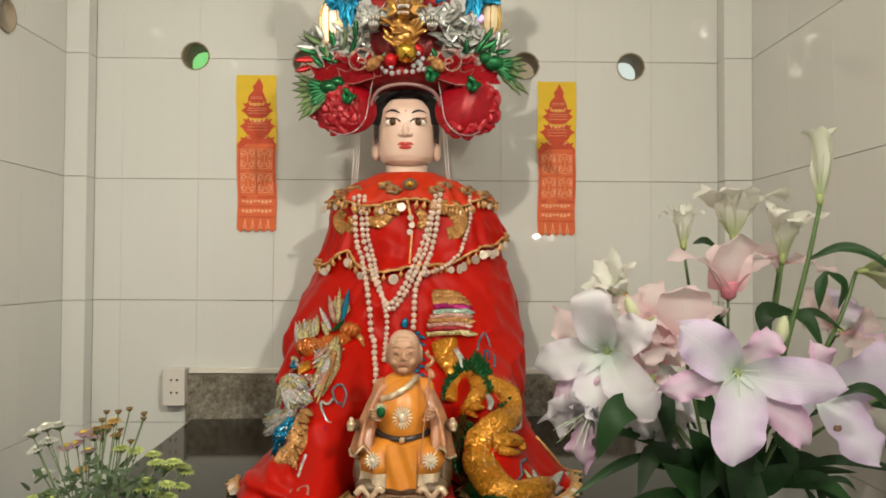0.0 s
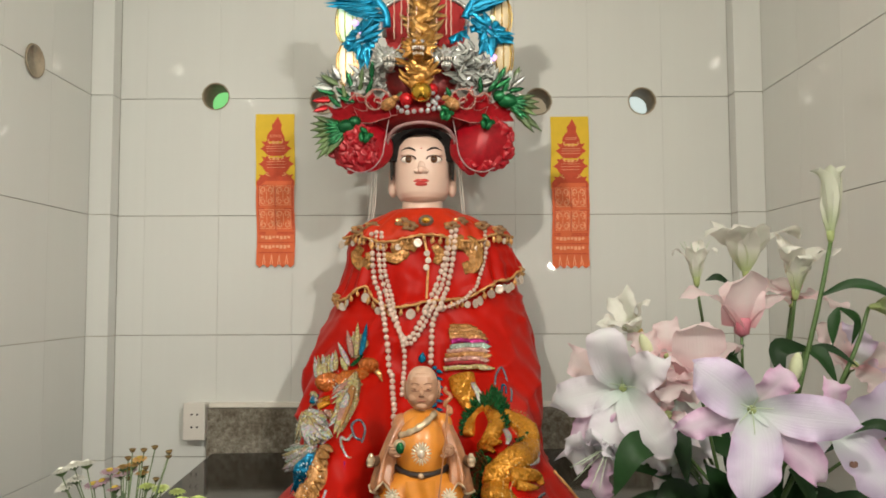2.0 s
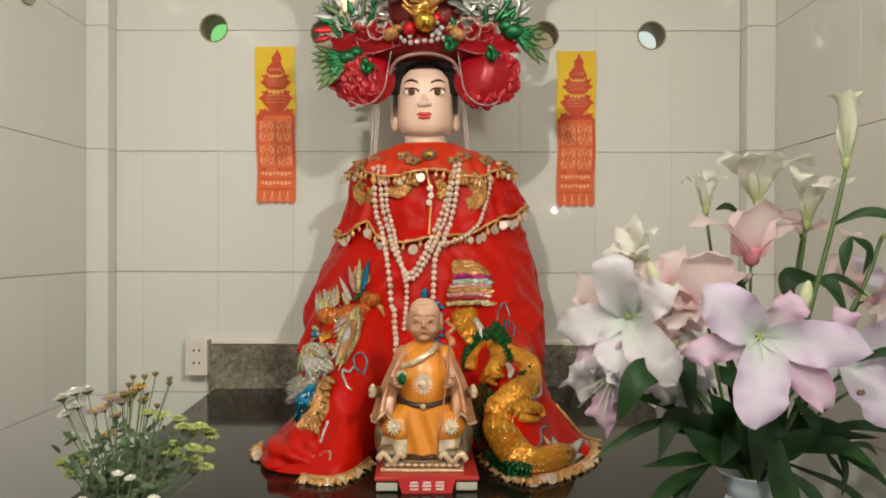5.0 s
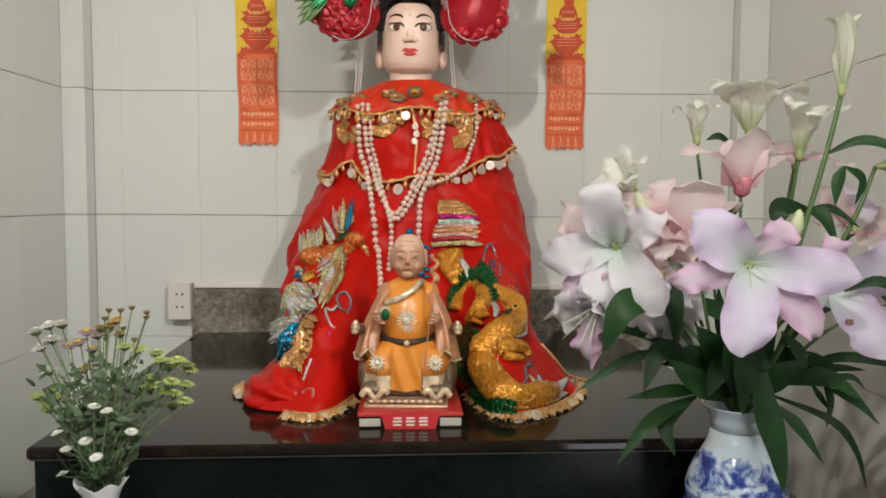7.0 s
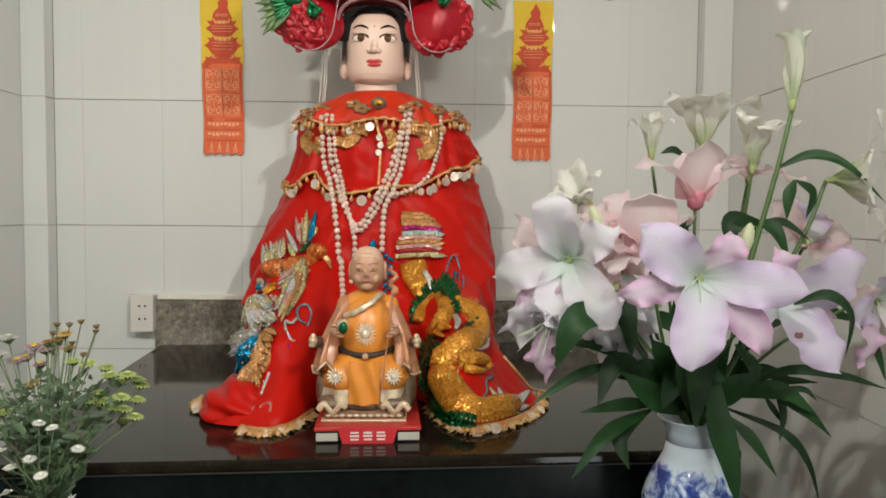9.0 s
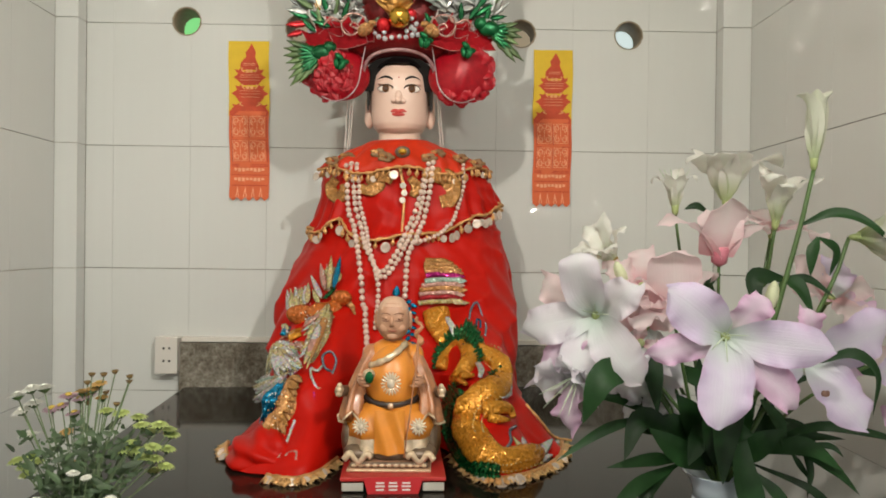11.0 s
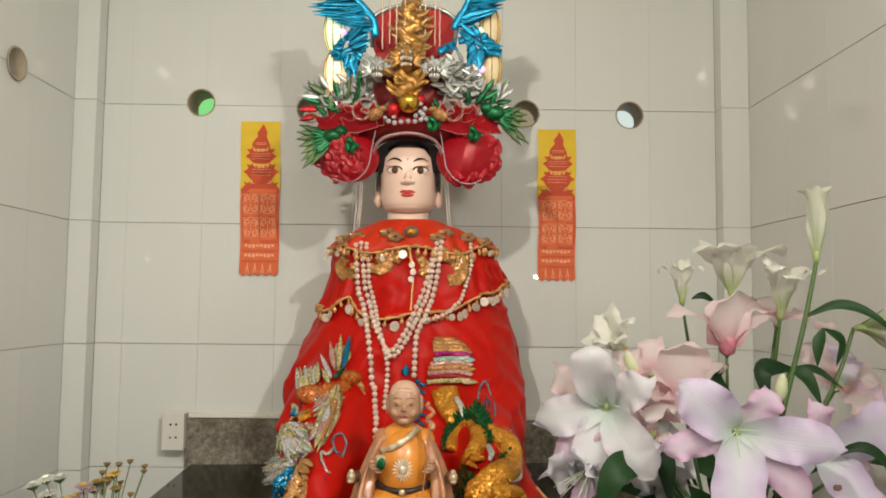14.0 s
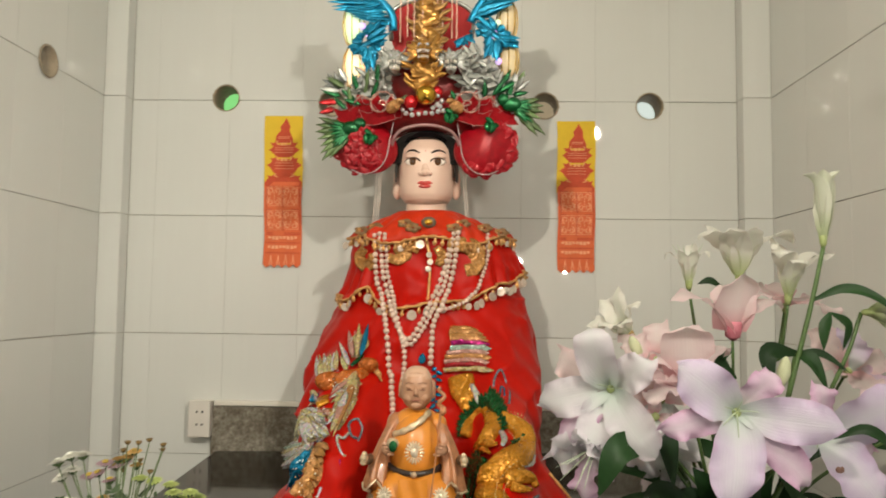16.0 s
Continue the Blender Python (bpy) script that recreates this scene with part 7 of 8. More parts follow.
    for v in skull:
        x, y, z = v.co - c
        r = lambda q, e: math.copysign(abs(q) ** e, q)
        jaw = 1 - 0.10 * max(0, -z) ** 2 + 0.05 * math.exp(-((z + 0.35) / 0.3) ** 2)
        v.co = c + Vector((r(x, 0.80) * 0.0312 * jaw, r(y, 0.90) * 0.0385, hz + r(z, 0.82) * 0.0425))
    for f in {f for v in skull for f in v.link_faces}:
        m = f.calc_center_median() - c
        if m.z > hz + 0.0215 - 0.35 * max(0.0, m.y + 0.030):
            f.material_index = CAP
    for s in (-1, 1):
        b(s * 0.0325, 0.006, hz - 0.004, (0.0048, 0.010, 0.019), SK, None, 12)
        b(s * 0.0150, head(0.015, -0.015) + 0.0055, hz - 0.0155, (0.0105, 0.008, 0.0095), SK, None, 14)
        b(s * 0.0125, head(0.0125, 0.002) + 0.0035, hz + 0.0045, (0.0085, 0.0055, 0.0042), SK, None, 12)
        tube(bm, [c + Vector((s * (0.0055 + 0.0035 * k), head(0.0055 + 0.0035 * k, 0.001) - 0.0016, hz - 0.0008 - 0.0016 * math.sin(k * 0.8))) for k in range(5)], 0.0008, 6, BR)
        tube(bm, [c + Vector((s * (0.0040 + 0.0042 * k), head(0.0040 + 0.0042 * k, 0.010) - 0.0008, hz + 0.0105 + 0.0026 * math.sin(k * 0.75))) for k in range(5)], 0.0009, 6, BR)
        b(s * 0.0125, head(0.0125, 0.002) - 0.0012, hz + 0.0008, (0.0030, 0.0014, 0.0015), BR, None, 8)
        b(s * 0.0040, -0.0375, hz - 0.0105, (0.0028, 0.0036, 0.0024), SK, None, 10)
    tube(bm, [c + Vector((0, -0.0355, hz + 0.006)), c + Vector((0, -0.0395, hz - 0.004)), c + Vector((0, -0.0415, hz - 0.0105))], [0.0028, 0.0036, 0.0044], 10, SK)
    tube(bm, [c + Vector((x, head(x, -0.0215) - 0.0022, hz - 0.0205 - 6 * x * x)) for x in np.linspace(-0.0080, 0.0080, 9)], 0.0011, 6, LIP)
    b(0, -0.0275, hz - 0.0310, (0.0110, 0.0070, 0.0070), SK, None, 16)
    for k in range(2):
        tube(bm, [c + Vector((x, head(x, 0.024 + 0.007 * k) - 0.0002, hz + 0.024 + 0.007 * k - 8 * x * x)) for x in np.linspace(-0.013, 0.013, 9)], 0.0006, 5, SK)
    # staff with a knotted head
    tube(bm, spline((c + Vector((0.030, -0.108, 0.026)), c + Vector((0.040, -0.092, 0.10)), c + Vector((0.050, -0.082, 0.175)), c + Vector((0.056, -0.072, 0.240))), 20), [0.0015] * 14 + [0.0028] * 6, 8, SL)
    knot = [c + Vector((0.056 + 0.007 * math.sin(k * 1.1), -0.070 - 0.003 * math.cos(k * 1.1), 0.225 + 0.0045 * k)) for k in range(12)]
    tube(bm, knot, [0.0055 - 0.0002 * k for k in range(12)], 8, SL)
    for v in bm.verts:
        v.co = (c.x + (v.co.x - c.x) * (1.04 if v.co.z > c.z + 0.225 and abs(v.co.x - c.x) < 0.045 else 0.95), v.co.y, c.z + (v.co.z - c.z) * 1.055)
    ob = part("figurine", bm, [MONK_SKIN, MONK_ROBE, MONK_SLEEVE, MONK_BELT, MONK_GILT, MONK_ROCK, GREEN_FOIL, MONK_LINE, MONK_BADGE, MONK_LIPS, MONK_CAP])
    tagged(ob, "small painted seated monk figurine in orange and gilt", "figurine")


small_figure()


# ---------- lilies ----------
VASE_X, VASE_Y, VASE_TOP = 0.520, 0.945, 1.058


def vase_blue():
    v = thing("vase", (VASE_X, VASE_Y, 0.70), "white porcelain vase with blue landscape painting", "vase")
    for name, label, prof in (
            ("foot", "plain white foot ring", [(0.030, 0.0), (0.052, 0.0), (0.054, 0.012), (0.051, 0.027), (0.030, 0.0275)]),
            ("body", "blue and white glazed body", [(0.030, 0.028), (0.050, 0.028), (0.062, 0.08), (0.075, 0.14), (0.0815, 0.19), (0.080, 0.225), (0.071, 0.254), (0.056, 0.280), (0.046, 0.300), (0.0425, 0.318), (0.0405, 0.318), (0.055, 0.26), (0.02, 0.20)]),
            ("rim", "flared blue and white rim", [(0.0405, 0.3185), (0.0425, 0.3185), (0.043, 0.334), (0.049, 0.348), (0.057, 0.357), (0.0585, 0.359), (0.055, 0.3590), (0.047, 0.348), (0.041, 0.334)])):
        bm = bmesh.new()
        if name == "rim":
            lathe(bm, prof + prof[:1], (0, 0, 0), 48, caps=False)
        else:
            lathe(bm, prof, (0, 0, 0), 48)
        ob = new(name, mesh_of(name, bm, BLUE_WHITE))
        ob.parent = v
        tagged(ob, label)


vase_blue()

LILIES = thing("lily_bouquet", (VASE_X, VASE_Y, VASE_TOP), "bouquet of pink and white lilies standing in the blue vase", "bouquet")
ROOT = (VASE_X, VASE_Y, 1.03)


def stem(points, rad, parent, mat=STEM):
    bm = bmesh.new()
    tube(bm, spline(points, 20), [rad * (1 - 0.25 * i / 19) for i in range(20)], 8)
    return part("stem", bm, mat, parent)


def petal(parent, c, face, turn, spread, length, width, mat, curl=50, tip=0, ruffle=0.006, cup=0.35, base=0.26, lift=0.0, seed=0):
    """One petal that leaves the throat c at `spread` degrees from the axis, bends out by `curl` on its way and rolls back by `tip` at its end.
    turn: its direction round the axis, in degrees from the level; base: its width at the throat, as a share."""
    rnd = random.Random(seed)
    f = Vector(face).normalized()
    up = (Vector((0, 0, 1)) - f * f.z).normalized()
    d = up.cross(f) * math.cos(radians(turn)) + up * math.sin(radians(turn))
    side = f.cross(d)
    bm = bmesh.new()
    uv = bm.loops.layers.uv.new("UVMap")
    nv, nu = 20, 11
    p = Vector(c) + d * 0.005 + f * lift
    ph, tw, bow = rnd.uniform(0, 6), rnd.uniform(-0.22, 0.22), rnd.uniform(-0.10, 0.10) * length
    rows = []
    for i in range(nv):
        v = i / (nv - 1)
        a = radians(spread + curl * v ** 1.3 + tip * max(0.0, (v - 0.62) / 0.38) ** 1.6)
        n = f * math.sin(a) - d * math.cos(a)
        if v < 0.5:
            w = base + (1 - base) * math.sin(math.pi * v)
        else:
            w = max(0.02, 1 - ((v - 0.5) / 0.5) ** 2.8) ** 0.58
        w *= width / 2
        row = []
        for k in range(nu):
            u = k / (nu - 1) * 2 - 1
            hollow = cup * w * u * u * ((1.15 - 1.9 * v) if cup < 1.2 else 0.75 * (1 - v ** 8))
            frill = ruffle * abs(u) ** 2.5 * min(1, 2 * v) * (math.sin(v * 13 + ph + (2.1 if u > 0 else 0)) + 0.6 * math.sin(v * 27 + 2 * ph + 3 * u))
            rib = 0.0016 * math.exp(-(u / 0.10) ** 2) * (1 - v)
            row.append(p + side * (u * w + bow * v * v) + n * (hollow + frill - rib + tw * u * w * v))
        rows.append(row)
        p = p + (f * math.cos(a) + d * math.sin(a)) * length / (nv - 1)
    vs = [[bm.verts.new(q) for q in row] for row in rows]
    for i in range(nv - 1):
        for k in range(nu - 1):
            fc = bm.faces.new((vs[i][k], vs[i][k + 1], vs[i + 1][k + 1], vs[i + 1][k]))
            for loop, (a, b) in zip(fc.loops, ((i, k), (i, k + 1), (i + 1, k + 1), (i + 1, k))):
                loop[uv].uv = (b / (nu - 1), a / (nv - 1))
    return part("petal", bm, mat, parent)


def blossom(c, face, petals, label, stamens=0, reach=0.055, way=None, root=ROOT, throat=CALYX, wide=1.0, rad=0.0034, bend=None):
    """A lily with its throat at c; petals: (turn, spread, length, width, material, curl, tip, ruffle)."""
    c, f = Vector(c), Vector(face).normalized()
    bm = bmesh.new()
    q = Matrix.Translation(c) @ f.to_track_quat("Z", "Y").to_matrix().to_4x4()
    rings_mesh(bm, [[q @ Vector((r * math.cos(a), r * math.sin(a), z)) for a in np.linspace(0, 2 * math.pi, 12, endpoint=False)] for r, z in ((0.0035, -0.010), (0.0055 * wide, -0.004), (0.0065 * wide, 0.008 * wide), (0.005 * wide, 0.010 * wide))], True, True)
    fl = part("lily_flower", bm, throat, LILIES, label)
    for k, row in enumerate(petals):
        turn, spread, length, width, mat = row[:5]
        extra = dict(zip(("curl", "tip", "ruffle", "cup", "base"), row[5:]))
        petal(fl, c, f, turn, spread, length, width, mat, lift=0.006 * ((k + 1) % 2), seed=int(1000 * abs(c.x) + 77 * k), **extra)
    for k in range(stamens):
        a = 2 * math.pi * k / 6 + 0.4
        r, ln = (0.026, reach) if k < 6 else (0.004, reach * 1.15)
        out = Vector(way) * reach * 0.5 if way else Vector((0, 0, -0.006))
        tip = q @ Vector((r * math.cos(a), r * math.sin(a), ln)) + out
        bm = bmesh.new()
        tube(bm, spline((q @ Vector((0, 0, 0.005)), q @ Vector((r * 0.3 * math.cos(a), r * 0.3 * math.sin(a), ln * 0.5)), tip), 8), [0.0013, 0.0013, 0.0012, 0.0011, 0.0010, 0.0009, 0.0007, 0.0004], 6)
        part("stamen", bm, FILAMENT, fl)
    if root:
        mid = Vector(bend) if bend else Vector(root) * 0.45 + (c - f * 0.08) * 0.55
        stem((root, mid, c - f * 0.010), rad, fl)
    return fl


A, S, R, W, C = LILY_PINK, LILY_SLIM, LILY_BACK, LILY_WHITE, LILY_PALE
OPEN = "wide open pink and white lily blossom"
# the great open blossoms
blossom((0.449, 0.755, 1.304), (-0.10, -1, 0.03), [(144, 46, 0.116, 0.070, A, 55, 50, 0.006, 0.6), (54, 58, 0.094, 0.042, S, 25, 270, 0.008, 0.6), (-4, 50, 0.134, 0.062, A, 42, 15, 0.006, 0.6), (-42, 60, 0.140, 0.046, S, 30, 80, 0.010, 0.5), (-96, 48, 0.130, 0.074, A, 42, 20, 0.005, 0.6), (193, 60, 0.112, 0.042, S, 34, 40, 0.009, 0.5)],
        OPEN, 5, 0.030)
blossom((0.298, 0.875, 1.321), (-0.38, -0.90, -0.02), [(104, 36, 0.142, 0.062, C, 42, 210, 0.004, 0.7), (38, 42, 0.100, 0.058, C, 42, 110, 0.008, 0.6), (-52, 46, 0.132, 0.068, C, 36, 50, 0.006, 0.6), (-108, 46, 0.120, 0.062, C, 40, 60, 0.008, 0.6), (190, 46, 0.122, 0.062, C, 42, 70, 0.007, 0.6), (152, 58, 0.108, 0.046, R, 40, 110, 0.012), (232, 60, 0.118, 0.046, S, 36, 70, 0.010)],
        OPEN, 3, 0.030)
blossom((0.277, 0.862, 1.240), (-0.62, -0.55, -0.52), [(265, 20, 0.100, 0.050, S, 55, 70, 0.010), (190, 24, 0.084, 0.050, C, 50, 60, 0.012), (20, 20, 0.064, 0.044, C, 40, 30, 0.008), (-40, 22, 0.070, 0.042, S, 50, 60, 0.008), (140, 26, 0.074, 0.046, C, 40, 40, 0.010), (80, 26, 0.07, 0.046, C, 40, 30, 0.008)],
        "half-open pink lily that nods downwards", 6, 0.068, (-0.25, 0, -0.35), (0.405, 0.900, 1.186))
blossom((0.587, 0.815, 1.268), (0.22, -0.95, -0.04), [(30, 46, 0.130, 0.078, A, 40, 30, 0.005, 0.6), (99, 52, 0.088, 0.046, S, 35, 130, 0.006), (-62, 44, 0.124, 0.070, A, 35, 25, 0.006, 0.6), (150, 60, 0.090, 0.050, S, 40, 30, 0.006), (190, 55, 0.090, 0.06, A, 40, 20, 0.005), (-15, 55, 0.090, 0.05, S, 35, 60, 0.008)],
        OPEN, 4, 0.035)
blossom((0.773, 0.880, 1.261), (0.25, -0.85, -0.20), [(185, 50, 0.085, 0.050, A, 40, 30, 0.006), (-118, 50, 0.108, 0.044, S, 30, 60, 0.008), (165, 58, 0.105, 0.046, R, 40, 20, 0.006), (20, 50, 0.110, 0.070, A, 40, 20, 0.006), (-50, 50, 0.11, 0.05, S, 30, 40, 0.006), (80, 50, 0.09, 0.06, A, 40, 60, 0.006)],
        OPEN, 4, 0.035)
# rose blossoms that open upwards, seen from outside
ROSE = "pale rose lily that opens upwards"
blossom((0.420, 0.880, 1.324), (-0.02, -0.10, 1), [(-86, 3, 0.108, 0.084, R, 4, 110, 0.002, 0.5, 0.80), (186, 70, 0.112, 0.064, R, 34, 40, 0.006), (8, 24, 0.105, 0.050, R, 55, 220, 0.004), (165, 30, 0.092, 0.050, R, 35, 180, 0.006), (60, 8, 0.10, 0.06, R, 30, 60, 0.004), (-140, 82, 0.09, 0.05, R, 30, 30, 0.006)],
        ROSE)
blossom((0.510, 0.935, 1.406), (0.02, -0.12, 1), [(-85, 6, 0.100, 0.080, R, 4, 40, 0.002, 0.6, 0.72), (172, 26, 0.140, 0.050, R, 80, 50, 0.004, 0.35, 0.5), (8, 30, 0.118, 0.054, R, 78, 80, 0.004), (120, 6, 0.085, 0.07, R, 10, 40, 0.003, 0.35, 0.6), (50, 6, 0.085, 0.07, R, 10, 50, 0.003, 0.35, 0.6)],
        "pale rose lily with a deep pink throat", throat=surface("deep_pink_throat", (0.46, 0.15, 0.19), 0.5, vary=0.2, scale=40), wide=2.2)
blossom((0.619, 0.990, 1.453), (0.05, -0.15, 1), [(185, 62, 0.110, 0.050, R, 60, 70, 0.004), (5, 66, 0.072, 0.046, R, 20, 20, 0.006), (-60, 78, 0.095, 0.044, R, 40, 60, 0.006), (120, 50, 0.08, 0.05, R, 30, 20, 0.004), (60, 55, 0.08, 0.05, R, 30, 20, 0.004)],
        ROSE, root=(0.582, 0.950, 1.363))
blossom((0.726, 1.000, 1.339), (0.15, -0.55, 0.60), [(60, 55, 0.090, 0.062, A, 40, 60, 0.006), (10, 60, 0.095, 0.054, R, 40, 60, 0.006), (130, 50, 0.095, 0.060, R, 40, 50, 0.006), (180, 55, 0.090, 0.050, R, 40, 40, 0.006), (-90, 60, 0.08, 0.06, R, 40, 40, 0.006), (-40, 60, 0.08, 0.05, S, 40, 40, 0.006)],
        ROSE)
blossom((0.416, 0.965, 1.193), (-0.30, -0.80, -0.15), [(110, 40, 0.085, 0.050, C, 50, 60, 0.010), (40, 45, 0.075, 0.042, C, 50, 70, 0.010), (170, 45, 0.080, 0.046, C, 50, 70, 0.010), (-80, 40, 0.080, 0.050, C, 50, 50, 0.010), (-20, 45, 0.078, 0.042, C, 50, 50, 0.010), (230, 45, 0.078, 0.044, C, 50, 60, 0.010)],
        "small pale pink lily among the leaves")
blossom((0.384, 0.930, 1.360), (-0.20, -0.75, 0.55), [(90, 46, 0.070, 0.044, R, 50, 120, 0.008), (20, 50, 0.066, 0.040, R, 50, 120, 0.010), (160, 46, 0.070, 0.042, R, 50, 120, 0.010), (-80, 50, 0.062, 0.040, R, 50, 60, 0.010), (230, 50, 0.064, 0.040, R, 50, 80, 0.010)],
        "crumpled pale pink lily at the back")
blossom((0.384, 0.905, 1.302), (-0.35, -0.85, -0.20), [(178, 50, 0.105, 0.056, R, 40, 40, 0.008), (110, 50, 0.075, 0.046, R, 45, 80, 0.008), (40, 55, 0.070, 0.046, R, 45, 60, 0.008), (-60, 50, 0.075, 0.046, C, 45, 60, 0.010), (-120, 50, 0.080, 0.046, C, 45, 60, 0.010)],
        ROSE)
blossom((0.365, 0.872, 1.277), (-0.10, -0.85, 0.35), [(95, 30, 0.034, 0.022, R, 50, 60, 0.004), (200, 40, 0.032, 0.020, R, 50, 60, 0.005), (-20, 40, 0.034, 0.020, R, 50, 60, 0.005), (-90, 40, 0.036, 0.022, C, 50, 60, 0.005)],
        "small crumpled pink blossom among the leaves")
# white trumpets higher up
TRUMPET = "slender white trumpet lily"
blossom((0.538, 0.985, 1.506), (0.0, -0.05, 1), [(195, 20, 0.115, 0.056, W, 55, 130, 0.003), (-70, 18, 0.098, 0.058, W, 20, 60, 0.003), (-5, 24, 0.132, 0.056, W, 70, 120, 0.003), (-125, 18, 0.102, 0.056, W, 30, 60, 0.003), (130, 18, 0.110, 0.055, W, 30, 60, 0.003), (60, 18, 0.110, 0.055, W, 30, 60, 0.003)],
        TRUMPET, root=(0.519, 0.960, 1.399))
blossom((0.453, 0.985, 1.490), (-0.05, -0.1, 1), [(195, 10, 0.075, 0.022, W, 50, 190, 0.002), (-60, 6, 0.066, 0.022, W, 20, 60, 0.002), (-5, 12, 0.074, 0.024, W, 40, 200, 0.002), (-120, 8, 0.068, 0.022, W, 20, 40, 0.002), (90, 8, 0.075, 0.022, W, 20, 90, 0.002)],
        TRUMPET, 5, 0.075)
blossom((0.612, 0.960, 1.466), (0.06, -0.08, 1), [(185, 5, 0.112, 0.040, W, 60, 200, 0.003, 0.8), (-55, 6, 0.112, 0.042, W, 62, 50, 0.003, 0.8), (2, 8, 0.118, 0.040, W, 70, 100, 0.003, 0.8), (100, 4, 0.115, 0.036, W, 20, 60, 0.003, 0.8), (-120, 5, 0.085, 0.040, W, 45, 130, 0.003, 0.8), (50, 5, 0.110, 0.036, W, 30, 60, 0.003, 0.8)],
        TRUMPET, root=(0.592, 0.960, 1.363))
blossom((0.347, 0.960, 1.392), (-0.52, -0.30, 0.80), [(95, 6, 0.092, 0.032, W, 30, 60, 0.004, 0.9), (30, 8, 0.086, 0.032, W, 50, 70, 0.005, 0.9), (165, 8, 0.088, 0.034, W, 45, 60, 0.005, 0.9), (220, 10, 0.085, 0.032, W, 60, 60, 0.005, 0.9), (-80, 8, 0.075, 0.034, W, 45, 80, 0.005, 0.9), (-25, 8, 0.070, 0.032, W, 45, 80, 0.004, 0.9)],
        "small white trumpet lily with a tawny base", root=(0.371, 0.930, 1.253), throat=surface("tawny_base", (0.42, 0.28, 0.08), 0.5, vary=0.3, scale=40), wide=1.8)
blossom((0.714, 0.900, 1.446), (0.75, -0.45, 0.05), [(95, 34, 0.125, 0.058, W, 50, 50, 0.004), (-95, 28, 0.128, 0.062, W, 60, 40, 0.004), (-140, 25, 0.080, 0.045, W, 50, 40, 0.004), (20, 25, 0.110, 0.055, W, 40, 40, 0.004), (150, 25, 0.080, 0.045, W, 50, 40, 0.004), (-35, 30, 0.1, 0.055, W, 50, 40, 0.004)],
        "white lily that faces the side wall", root=ROOT, rad=0.0042, bend=(0.660, 0.900, 1.338))
# the tall half-open bud
blossom((0.647, 0.905, 1.561), (0.0, -0.03, 1), [(0, 9, 0.112, 0.031, LILY_BUD, -14, 60, 0.001, 1.5), (60, 8, 0.106, 0.030, LILY_BUD, -16, 20, 0.001, 1.5), (120, 8, 0.108, 0.030, LILY_BUD, -16, 20, 0.001, 1.5), (180, 9, 0.118, 0.032, LILY_BUD, -10, 110, 0.001, 1.5), (-120, 8, 0.110, 0.031, LILY_BUD, -14, 40, 0.001, 1.5), (-60, 8, 0.106, 0.031, LILY_BUD, -16, 30, 0.001, 1.5)],
        "tall white lily bud just opening", root=(0.582, 0.900, 1.302), rad=0.0046, bend=(0.623, 0.902, 1.452))
for c, d in (((0.545, 0.830, 1.333), (0.10, -0.2, 1)), ((0.357, 0.930, 1.362), (-0.3, -0.2, 0.6))):
    bm = bmesh.new()
    m = frame_of(c, d, (0, -1, 0))
    lathe(bm, [(0.003, 0), (0.008, 0.010), (0.010, 0.022), (0.008, 0.036), (0.004, 0.044), (0.001, 0.047)], (0, 0, 0), 12)
    bm.transform(m)
    part("bud", bm, BUD, LILIES, "closed green bud")
# brown heart-shaped stigmas that lie on two petals
for p, n in (((0.443, 0.716, 1.242), (0, -1, 0.1)), ((0.603, 0.775, 1.221), (0.2, -1, 0.1))):
    bm = bmesh.new()
    for x, z in ((-0.003, 0.001), (0.003, 0.001), (0, -0.003)):
        ball(bm, (x, 0, z), (0.0042, 0.002, 0.0046), 8, 6)
    bm.transform(frame_of(p, (0.05, 0, 1), n))
    part("stigma", bm, STIGMA, LILIES, "brown fallen stigma")


def leaf(points, width, parent=LILIES, turn=0.0, mat=LEAF):
    """A blade along a curve: broadest at two fifths, folded along its rib; turn: lean of its face from the front, in degrees."""
    bm = bmesh.new()
    n, nu = 15, 5
    line = spline(points, n)
    face = Vector((math.sin(radians(turn)), -math.cos(radians(turn)), 0.35))
    rows = []
    for i, p in enumerate(line):
        v = i / (n - 1)
        t = (line[min(i + 1, n - 1)] - line[max(i - 1, 0)]).normalized()
        s = t.cross(face).normalized()
        nrm = s.cross(t)
        w = 0.5 * width * (0.18 + 0.82 * math.sin(math.pi * min(1, v / 0.8) / 2)) if v < 0.4 else 0.5 * width * max(0.02, 1 - ((v - 0.4) / 0.6) ** 1.8) * 0.76
        rows.append([p + s * (u * w) + nrm * (0.22 * abs(u) * w + 0.05 * w * math.sin(9 * v + 2 * u)) for u in np.linspace(-1, 1, nu)])
    rings_mesh(bm, rows, False, False)
    return part("leaf", bm, mat, parent)


